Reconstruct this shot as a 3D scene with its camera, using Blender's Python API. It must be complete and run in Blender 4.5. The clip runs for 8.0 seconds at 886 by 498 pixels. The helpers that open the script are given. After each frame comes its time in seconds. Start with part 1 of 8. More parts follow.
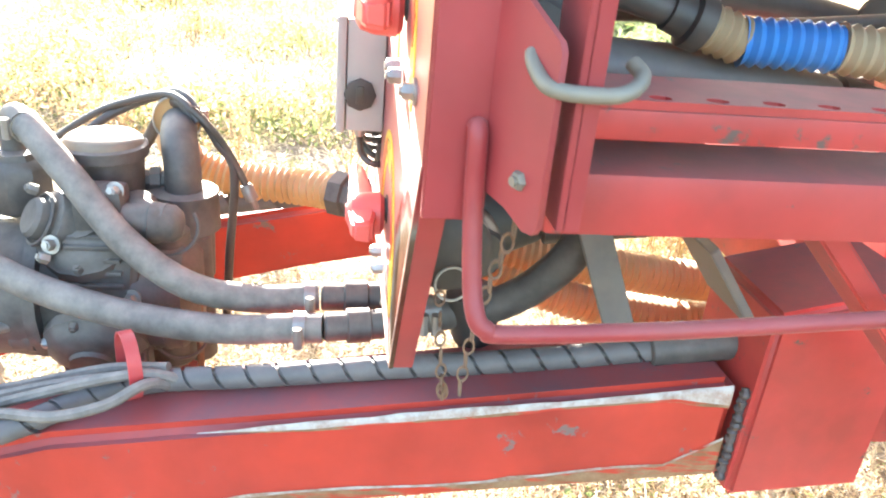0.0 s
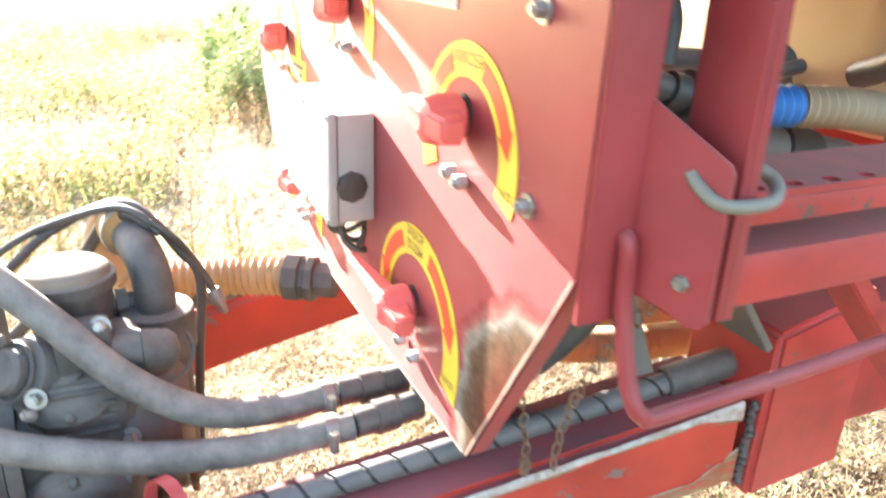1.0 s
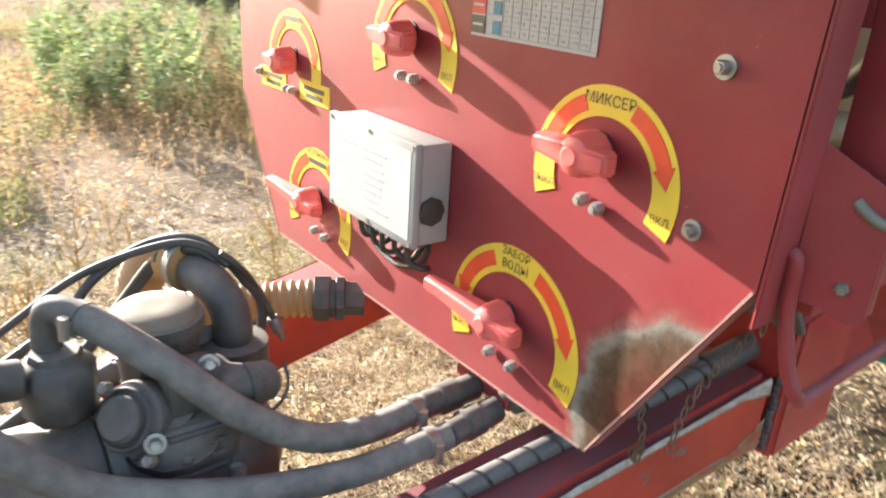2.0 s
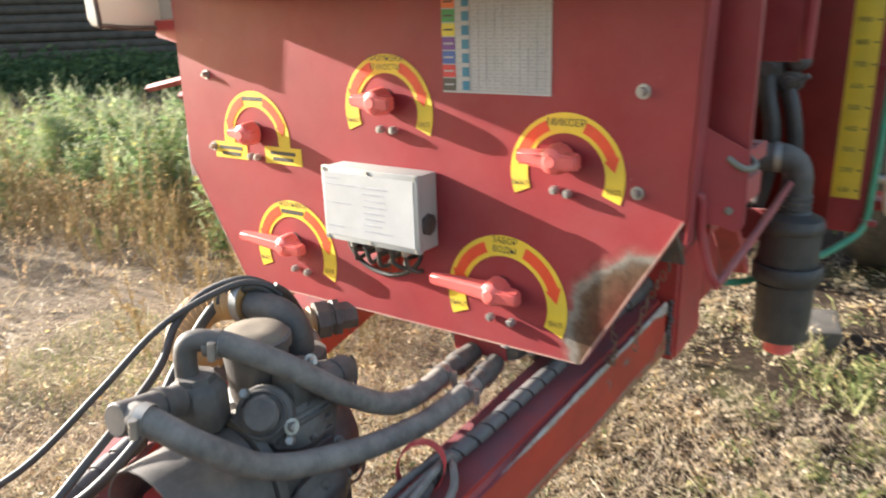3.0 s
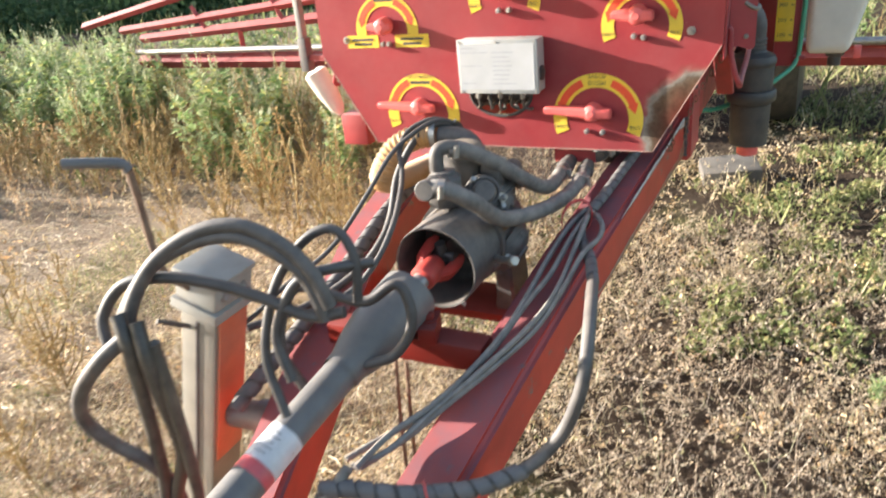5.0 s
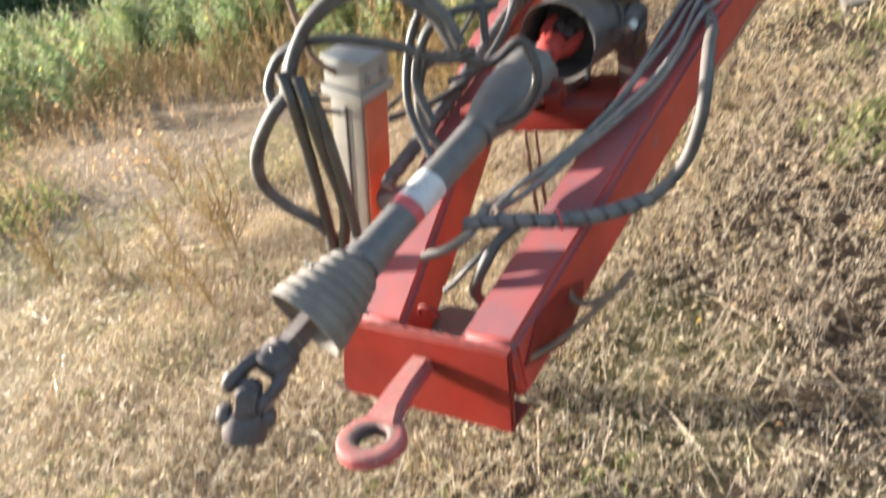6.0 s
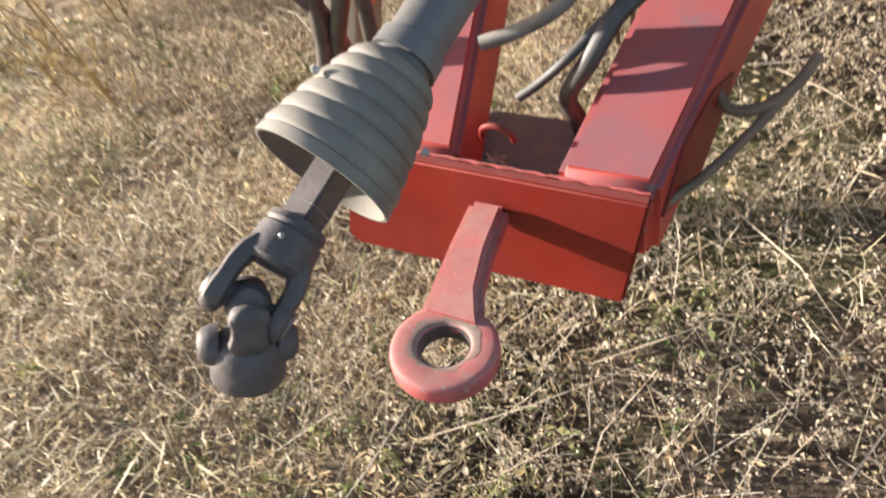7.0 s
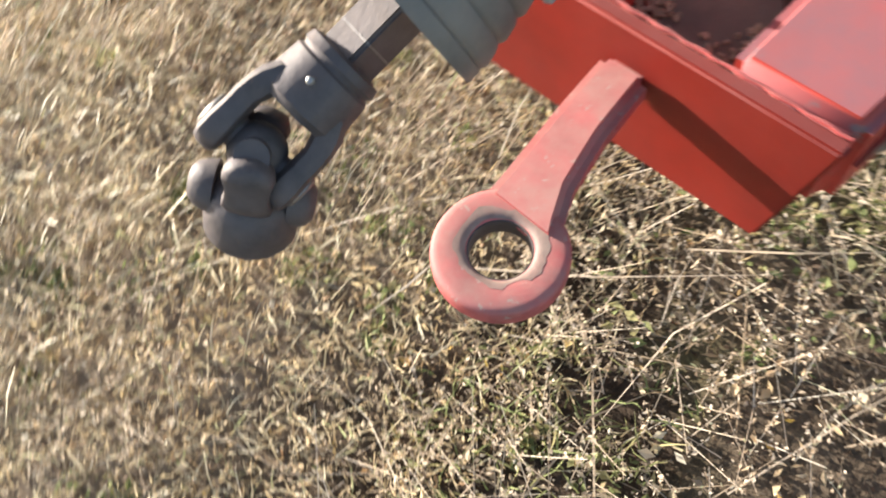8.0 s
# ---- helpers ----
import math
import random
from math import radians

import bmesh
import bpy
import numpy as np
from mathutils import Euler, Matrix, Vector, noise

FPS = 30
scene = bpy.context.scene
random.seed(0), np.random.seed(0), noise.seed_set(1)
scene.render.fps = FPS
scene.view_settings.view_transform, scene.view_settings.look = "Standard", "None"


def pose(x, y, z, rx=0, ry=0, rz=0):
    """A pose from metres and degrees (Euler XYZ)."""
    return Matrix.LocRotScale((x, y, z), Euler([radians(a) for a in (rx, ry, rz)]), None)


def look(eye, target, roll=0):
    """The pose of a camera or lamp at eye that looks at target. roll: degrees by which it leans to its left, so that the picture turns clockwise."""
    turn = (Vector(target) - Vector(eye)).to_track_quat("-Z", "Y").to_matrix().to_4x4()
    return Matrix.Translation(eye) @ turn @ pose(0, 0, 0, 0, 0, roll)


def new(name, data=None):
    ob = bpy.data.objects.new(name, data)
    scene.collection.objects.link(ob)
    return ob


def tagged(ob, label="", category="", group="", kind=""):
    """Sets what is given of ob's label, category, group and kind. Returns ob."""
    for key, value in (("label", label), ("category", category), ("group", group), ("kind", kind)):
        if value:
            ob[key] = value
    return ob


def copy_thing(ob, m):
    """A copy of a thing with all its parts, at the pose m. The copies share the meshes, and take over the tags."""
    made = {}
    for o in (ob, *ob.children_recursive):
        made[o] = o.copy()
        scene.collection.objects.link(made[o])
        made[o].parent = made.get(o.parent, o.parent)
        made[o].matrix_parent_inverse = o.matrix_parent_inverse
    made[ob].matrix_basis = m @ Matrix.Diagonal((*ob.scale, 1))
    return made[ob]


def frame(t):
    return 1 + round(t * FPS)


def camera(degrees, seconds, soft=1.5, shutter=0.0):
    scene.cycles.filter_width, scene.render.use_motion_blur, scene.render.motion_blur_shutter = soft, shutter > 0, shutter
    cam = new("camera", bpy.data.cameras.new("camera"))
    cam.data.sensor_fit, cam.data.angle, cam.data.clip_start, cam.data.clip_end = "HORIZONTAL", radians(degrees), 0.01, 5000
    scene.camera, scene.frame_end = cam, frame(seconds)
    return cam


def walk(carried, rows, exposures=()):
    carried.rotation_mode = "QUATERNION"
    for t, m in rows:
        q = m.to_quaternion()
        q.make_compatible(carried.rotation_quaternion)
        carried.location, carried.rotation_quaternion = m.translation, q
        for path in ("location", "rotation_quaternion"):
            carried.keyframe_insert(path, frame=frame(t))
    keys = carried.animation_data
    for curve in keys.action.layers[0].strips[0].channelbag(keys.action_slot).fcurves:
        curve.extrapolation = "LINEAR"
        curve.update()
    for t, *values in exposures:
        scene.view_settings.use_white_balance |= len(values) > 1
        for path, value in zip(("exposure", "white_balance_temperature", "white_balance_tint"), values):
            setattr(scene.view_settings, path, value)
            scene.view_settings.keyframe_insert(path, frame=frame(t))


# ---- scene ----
cam = camera(62.0, 8.0, soft=1.9, shutter=0.5)
PATH = [
    (0, (0.848, -0.046, 1.213), (-0.946, 0.24, 0.378), 5.2),
    (0.5, (0.848, -0.111, 1.243), (-0.917, 0.323, 0.409), 4.5),
    (1, (0.79, -0.241, 1.263), (-0.891, 0.536, 0.509), 2.1),
    (1.5, (0.751, -0.342, 1.287), (-0.913, 0.531, 0.601), 3.3),
    (1.7, (0.721, -0.388, 1.289), (-0.871, 0.597, 0.584), 4.0),
    (2.8, (0.693, -0.773, 1.318), (-0.508, 0.686, 0.662), -1.0),
    (3, (0.716, -0.85, 1.325), (-0.398, 0.697, 0.718), -1.8),
    (3.5, (0.744, -1.033, 1.344), (-0.248, 0.585, 0.712), -3.1),
    (4, (0.69, -1.209, 1.364), (-0.169, 0.51, 0.812), -2.0),
    (4.2, (0.657, -1.3, 1.348), (-0.176, 0.416, 0.746), -3.5),
    (5.3, (0.612, -1.638, 1.362), (-0.252, -0.051, 0.505), -6.5),
    (5.5, (0.6, -1.71, 1.336), (-0.263, -0.131, 0.463), -7.4),
    (6, (0.703, -1.754, 1.163), (-0.438, -0.409, 0.219), -15.6),
    (6.5, (0.524, -1.655, 1.062), (-0.56, -0.493, -0.152), -17.5),
    (6.8, (0.341, -1.568, 1.035), (-0.571, -0.462, -0.36), -17.8),
    (7, (0.284, -1.521, 1.017), (-0.534, -0.47, -0.475), -17.1),
    (7.5, (0.244, -1.453, 0.993), (-0.522, -0.659, -0.675), -19.0),
    (8, (0.201, -1.342, 0.942), (-0.576, -1.01, -0.871), -24.7),
]
EXPOSURES = [(0.0, 3.80), (1.0, 3.44), (1.5, 2.74), (3.0, 2.0), (3.5, 1.98), (4.0, 2.05), (5.5, 2.0), (6.5, 1.76), (7.0, 1.6), (7.5, 1.72), (8.0, 1.80)]
walk(cam, [(t, look(eye, target, roll)) for t, eye, target, roll in PATH], EXPOSURES)

# ---------------------------------------------------------------- light
SUN_AZ = math.atan2(-6.0, -1.15)
SUN_EL = radians(16.0)
world = bpy.data.worlds.new("world")
scene.world = world
world.use_nodes = True
wn = world.node_tree
sky = wn.nodes.new("ShaderNodeTexSky")
sky.sky_type = "NISHITA"
sky.sun_disc = False
sky.sun_elevation = SUN_EL
sky.sun_rotation = SUN_AZ
sky.dust_density = 1.5
wn.nodes["Background"].inputs["Strength"].default_value = 0.10
wn.links.new(sky.outputs["Color"], wn.nodes["Background"].inputs["Color"])
sun_data = bpy.data.lights.new("sun", "SUN")
sun_data.energy, sun_data.angle, sun_data.color = 5.0, radians(0.55), (1.0, 0.955, 0.885)
sun = new("sun", sun_data)
to_sun = Vector((math.sin(SUN_AZ) * math.cos(SUN_EL), math.cos(SUN_AZ) * math.cos(SUN_EL), math.sin(SUN_EL)))
sun.matrix_world = look(to_sun * 30, (0, 0, 0))


# ---------------------------------------------------------------- materials
def nodes_of(name):
    m = bpy.data.materials.new(name)
    m.use_nodes = True
    nt = m.node_tree
    return m, nt, nt.nodes["Principled BSDF"]


def noise_node(nt, scale, detail=4.0, rough=0.55, coords="Object", distort=0.0):
    tc = nt.nodes.new("ShaderNodeTexCoord")
    n = nt.nodes.new("ShaderNodeTexNoise")
    n.inputs["Scale"].default_value = scale
    n.inputs["Detail"].default_value = detail
    n.inputs["Roughness"].default_value = rough
    n.inputs["Distortion"].default_value = distort
    nt.links.new(tc.outputs[coords], n.inputs["Vector"])
    return n.outputs["Fac"]


def ramp(nt, fac, stops):
    r = nt.nodes.new("ShaderNodeValToRGB")
    while len(r.color_ramp.elements) < len(stops):
        r.color_ramp.elements.new(0.5)
    for e, (p, c) in zip(r.color_ramp.elements, stops):
        e.position, e.color = p, (*c, 1) if len(c) == 3 else c
    nt.links.new(fac, r.inputs["Fac"])
    return r.outputs["Color"]


def mix(nt, fac, a, b, kind="MIX"):
    n = nt.nodes.new("ShaderNodeMix")
    n.data_type, n.blend_type = "RGBA", kind
    for sock, v in ((n.inputs[0], fac), (n.inputs[6], a), (n.inputs[7], b)):
        if isinstance(v, (int, float)):
            sock.default_value = v
        elif isinstance(v, tuple):
            sock.default_value = (*v, 1)
        else:
            nt.links.new(v, sock)
    return n.outputs[2]


def scalar(nt, op, a, b):
    n = nt.nodes.new("ShaderNodeMath")
    n.operation, n.use_clamp = op, True
    for sock, v in zip(n.inputs, (a, b)):
        if isinstance(v, (int, float)):
            sock.default_value = v
        else:
            nt.links.new(v, sock)
    return n.outputs[0]


def bump(nt, bsdf, fac, strength=0.2, dist=0.002):
    b = nt.nodes.new("ShaderNodeBump")
    b.inputs["Strength"].default_value, b.inputs["Distance"].default_value = strength, dist
    nt.links.new(fac, b.inputs["Height"])
    nt.links.new(b.outputs["Normal"], bsdf.inputs["Normal"])


def surface(name, color, rough=0.5, metal=0.0, vary=0.25, scale=18.0, dust=0.0, dust_color=(0.36, 0.29, 0.21), wear=0.0,
            wear_color=(0.16, 0.12, 0.1), grain=240.0, relief=0.12, spec=0.5, top_dust=0.0, coat=0.0, sheen=0.0):
    """Painted, moulded or cast surface: blotches, fine grain, a film of dust and scuffs."""
    m, nt, b = nodes_of(name)
    dark = tuple(c * (1 - vary) for c in color)
    pale = tuple(min(1, c * (1 + vary * 0.6)) for c in color)
    col = ramp(nt, noise_node(nt, scale), [(0.3, dark), (0.7, pale)])
    r = rough
    if wear:
        w = ramp(nt, noise_node(nt, scale * 2.6, 8, 0.7), [(0.66 - 0.1 * wear, (0, 0, 0)), (0.7 - 0.08 * wear, (1, 1, 1))])
        col = mix(nt, w, col, wear_color)
    if dust or top_dust:
        d = scalar(nt, "MULTIPLY", ramp(nt, noise_node(nt, scale * 0.7, 7, 0.65), [(0.35, (0, 0, 0)), (0.75, (1, 1, 1))]), dust)
        d = scalar(nt, "ADD", d, dust * 0.35)
        if top_dust:
            g = nt.nodes.new("ShaderNodeNewGeometry")
            sep = nt.nodes.new("ShaderNodeSeparateXYZ")
            nt.links.new(g.outputs["Normal"], sep.inputs[0])
            up = scalar(nt, "MULTIPLY", scalar(nt, "MAXIMUM", sep.outputs["Z"], 0.0), top_dust)
            up = scalar(nt, "MULTIPLY", up, ramp(nt, noise_node(nt, scale * 1.5, 6, 0.7), [(0.25, (0.35, 0.35, 0.35)), (0.7, (1, 1, 1))]))
            d = scalar(nt, "ADD", d, up)
        col = mix(nt, d, col, dust_color)
        rr = nt.nodes.new("ShaderNodeMapRange")
        nt.links.new(d, rr.inputs["Value"])
        rr.inputs["To Min"].default_value, rr.inputs["To Max"].default_value = rough, 0.9
        nt.links.new(rr.outputs["Result"], b.inputs["Roughness"])
    else:
        b.inputs["Roughness"].default_value = r
    nt.links.new(col, b.inputs["Base Color"])
    b.inputs["Metallic"].default_value = metal
    b.inputs["Specular IOR Level"].default_value = spec
    b.inputs["Coat Weight"].default_value = coat
    b.inputs["Sheen Weight"].default_value = sheen
    b.inputs["Sheen Roughness"].default_value = 0.45
    b.inputs["Sheen Tint"].default_value = (1.0, 0.86, 0.8, 1)
    b.inputs["Coat Roughness"].default_value = 0.32
    bump(nt, b, noise_node(nt, grain, 3), relief, 0.0012)
    return m


RED = surface("red_paint", (0.32, 0.021, 0.026), 0.42, vary=0.28, scale=9, dust=0.18, dust_color=(0.40, 0.20, 0.175), wear=0.0, grain=60, relief=0.05, top_dust=0.35, coat=0.12, sheen=0.12, spec=0.32)
# Dark dust on upward faces also puts shade into the colour.
RED_SHADE_TOPS = surface("shade_topped_red_paint", (0.20, 0.0135, 0.0075), 0.42, vary=0.25, scale=11, dust=0.12, dust_color=(0.20, 0.085, 0.075), grain=70, relief=0.08, top_dust=0.5, spec=0.22)
# Drawbar red brightened for ground bounce; its dark upward dust stands for shade.
BEAM_RED = surface("bounce_lit_red_paint", (0.48, 0.042, 0.024), 0.42, vary=0.3, scale=9, dust=0.12, dust_color=(0.20, 0.092, 0.102), wear=0.5, wear_color=(0.17, 0.125, 0.115), grain=70, relief=0.08, top_dust=0.9, spec=0.4)
# Dark dust on upward faces also stands for shade on the knee boxes.
RED_RAIL = surface("scuffed_red_paint", (0.50, 0.036, 0.030), 0.42, vary=0.3, scale=13, dust=0.2, dust_color=(0.17, 0.09, 0.08), wear=0.45, wear_color=(0.10, 0.07, 0.06), grain=80, relief=0.08, top_dust=0.6, sheen=0.15)
RED_HANDLE = surface("red_plastic", (0.78, 0.12, 0.105), 0.4, vary=0.12, scale=30, dust=0.12, dust_color=(0.6, 0.36, 0.3), grain=200, relief=0.05)
RED_YOKE = surface("red_yoke_paint", (0.55, 0.035, 0.03), 0.4, vary=0.25, scale=30, dust=0.15, wear=0.3, grain=160, relief=0.12)
DUSTY_BLACK = surface("dusty_black_plastic", (0.030, 0.029, 0.031), 0.46, vary=0.4, scale=42, dust=0.28, dust_color=(0.29, 0.245, 0.205), grain=130, relief=0.15, top_dust=0.35)
PUMP_GREY = surface("dusty_cast_grey", (0.034, 0.033, 0.034), 0.5, vary=0.5, scale=40, dust=0.26, dust_color=(0.30, 0.255, 0.215), grain=200, relief=0.45, top_dust=0.5)
HOSE_GREY = surface("dusty_hose_rubber", (0.05, 0.047, 0.046), 0.58, vary=0.4, scale=48, dust=0.55, dust_color=(0.33, 0.29, 0.25), grain=330, relief=0.2, top_dust=0.45)
HOSE_BLACK = surface("black_hose_rubber", (0.024, 0.023, 0.024), 0.42, vary=0.25, scale=26, dust=0.18, dust_color=(0.25, 0.21, 0.18), grain=300, relief=0.15, top_dust=0.3)
WRAP_GREY = surface("spiral_wrap_plastic", (0.075, 0.073, 0.075), 0.45, vary=0.2, scale=26, dust=0.4, dust_color=(0.25, 0.22, 0.2), grain=300, relief=0.1, top_dust=0.2)
CABLE_BLACK = surface("black_cable", (0.02, 0.02, 0.02), 0.4, vary=0.2, scale=40, dust=0.2, grain=300, relief=0.06)
# Pale top dust also carries the sunlit look of the hose's upper side.
AMBER = surface("amber_suction_hose", (0.48, 0.24, 0.06), 0.38, vary=0.3, scale=12, dust=0.3, dust_color=(0.52, 0.42, 0.30), grain=180, relief=0.06, top_dust=0.7)
TAN_HOSE = surface("tan_suction_hose", (0.34, 0.24, 0.12), 0.45, vary=0.25, scale=14, dust=0.35, dust_color=(0.4, 0.33, 0.25), grain=180, relief=0.06)
BLUE_HOSE = surface("blue_suction_hose", (0.02, 0.2, 0.55), 0.38, vary=0.2, scale=14, dust=0.12, grain=180, relief=0.05)
BEIGE_CAP = surface("dusty_beige_cap", (0.15, 0.125, 0.095), 0.7, vary=0.2, scale=30, dust=0.4, grain=200, relief=0.15)
ZINC_DULL = surface("dull_zinc", (0.225, 0.214, 0.176), 0.5, metal=0.35, vary=0.2, scale=50, dust=0.4, grain=300, relief=0.1)
GALV = surface("zinc_steel", (0.42, 0.41, 0.39), 0.38, metal=0.8, vary=0.18, scale=50, dust=0.25, grain=300, relief=0.1)
STEEL = surface("worn_bare_steel", (0.26, 0.24, 0.22), 0.42, metal=0.75, vary=0.3, scale=30, dust=0.25, dust_color=(0.25, 0.19, 0.14), wear=0.2, wear_color=(0.17, 0.09, 0.05), grain=200, relief=0.2)
CAST_DARK = surface("dark_forged_steel", (0.064, 0.054, 0.056), 0.52, metal=0.3, vary=0.4, scale=55, dust=0.34, dust_color=(0.21, 0.165, 0.145), wear=0.15, wear_color=(0.14, 0.08, 0.05), grain=160, relief=0.35, top_dust=0.12)
PALE_EDGE = surface("pale_rubbed_paint", (0.42, 0.23, 0.18), 0.6, vary=0.3, scale=40, dust=0.3, dust_color=(0.40, 0.32, 0.27), grain=150, relief=0.1)
RUST = surface("rusty_brown_steel", (0.17, 0.085, 0.045), 0.8, vary=0.4, scale=30, dust=0.25, grain=200, relief=0.3)
YELLOW = surface("yellow_decal", (0.80, 0.55, 0.03), 0.42, vary=0.12, scale=20, dust=0.14, dust_color=(0.5, 0.4, 0.2), grain=120, relief=0.03)
RED_DECAL = surface("red_decal_ink", (0.78, 0.075, 0.02), 0.42, vary=0.12, scale=30, dust=0.06, grain=120, relief=0.02)
INK = surface("black_ink", (0.03, 0.03, 0.025), 0.5, vary=0.2, scale=30, dust=0.15, grain=120, relief=0.02)
INK_GREY = surface("faded_grey_ink", (0.34, 0.34, 0.35), 0.6, vary=0.25, scale=40, grain=120, relief=0.02)
FAINT_INK = surface("faint_print", (0.36, 0.36, 0.38), 0.5, vary=0.15, scale=60)
PAPER = surface("white_laminated_paper", (0.44, 0.445, 0.45), 0.4, vary=0.10, scale=20, dust=0.12, grain=120, relief=0.03)
ENCLOSURE = surface("light_grey_enclosure", (0.36, 0.365, 0.355), 0.5, vary=0.1, scale=18, dust=0.3, dust_color=(0.4, 0.36, 0.3), grain=220, relief=0.06, top_dust=0.2)
DARK_PLASTIC = surface("dark_grey_plastic", (0.026, 0.026, 0.028), 0.5, vary=0.2, scale=30, dust=0.14, grain=200, relief=0.08)
TANK_WHITE = surface("white_tank_plastic", (0.68, 0.66, 0.61), 0.42, vary=0.08, scale=5, dust=0.18, dust_color=(0.45, 0.4, 0.31), grain=90, relief=0.04)
TANK_CREAM = surface("cream_tank_plastic", (0.62, 0.50, 0.31), 0.45, vary=0.1, scale=5, dust=0.15, dust_color=(0.45, 0.35, 0.22), grain=90, relief=0.04)
TANK_SMALL = surface("stained_white_plastic", (0.82, 0.77, 0.67), 0.45, vary=0.16, scale=9, dust=0.16, dust_color=(0.38, 0.31, 0.23), grain=90, relief=0.04)
GREEN_TUBE = surface("green_tube", (0.04, 0.33, 0.19), 0.35, vary=0.15, scale=30, dust=0.15, grain=150, relief=0.03)
GREY_PIPE = surface("grey_pipe", (0.10, 0.10, 0.105), 0.45, vary=0.2, scale=20, dust=0.24, grain=150, relief=0.06)
JACK_BEIGE = surface("dusty_beige_steel", (0.23, 0.21, 0.175), 0.6, vary=0.2, scale=18, dust=0.3, wear=0.15, grain=130, relief=0.12)
JACK_GREY = surface("dusty_grey_steel", (0.29, 0.29, 0.27), 0.55, vary=0.2, scale=18, dust=0.3, grain=130, relief=0.12)
JACK_ORANGE = surface("orange_red_paint", (0.60, 0.13, 0.05), 0.5, vary=0.2, scale=18, dust=0.3, grain=130, relief=0.08)
RING_RED = surface("pink_red_worn_eye", (0.43, 0.042, 0.05), 0.55, vary=0.3, scale=36, dust=0.30, dust_color=(0.36, 0.215, 0.175), wear=0.6, wear_color=(0.32, 0.26, 0.22), grain=120, relief=0.2, top_dust=0.5)
RUBBED = surface("rubbed_bare_steel", (0.24, 0.185, 0.145), 0.6, vary=0.35, scale=60, dust=0.4, dust_color=(0.36, 0.15, 0.13), grain=160, relief=0.2)
CONE_GREY = surface("dusty_grey_guard", (0.105, 0.094, 0.082), 0.6, vary=0.25, scale=26, dust=0.5, dust_color=(0.285, 0.24, 0.19), grain=160, relief=0.12, top_dust=0.3)
LABEL_WHITE = surface("scratched_white_label", (0.62, 0.6, 0.6), 0.4, vary=0.15, scale=40, dust=0.2, wear=0.2, wear_color=(0.25, 0.22, 0.2), grain=150, relief=0.03)
LABEL_RED = surface("red_label_band", (0.6, 0.06, 0.08), 0.4, vary=0.2, scale=40, dust=0.2, grain=150, relief=0.03)
RED_TIE = surface("red_cable_tie", (0.55, 0.04, 0.05), 0.45, vary=0.15, scale=30, dust=0.2, grain=150, relief=0.03)
CHIP = surface("pale_wood_chip", (0.55, 0.45, 0.32), 0.8, vary=0.2, scale=40, grain=200, relief=0.2)
LOGS = surface("weathered_log", (0.060, 0.045, 0.035), 0.85, vary=0.4, scale=6, dust=0.15, grain=30, relief=0.5)
YARD = surface("grey_packed_dirt", (0.17, 0.165, 0.15), 0.9, vary=0.3, scale=1.2, grain=20, relief=0.4)
STONE = surface("grey_stone", (0.12, 0.105, 0.088), 0.85, vary=0.3, scale=14, grain=60, relief=0.5)


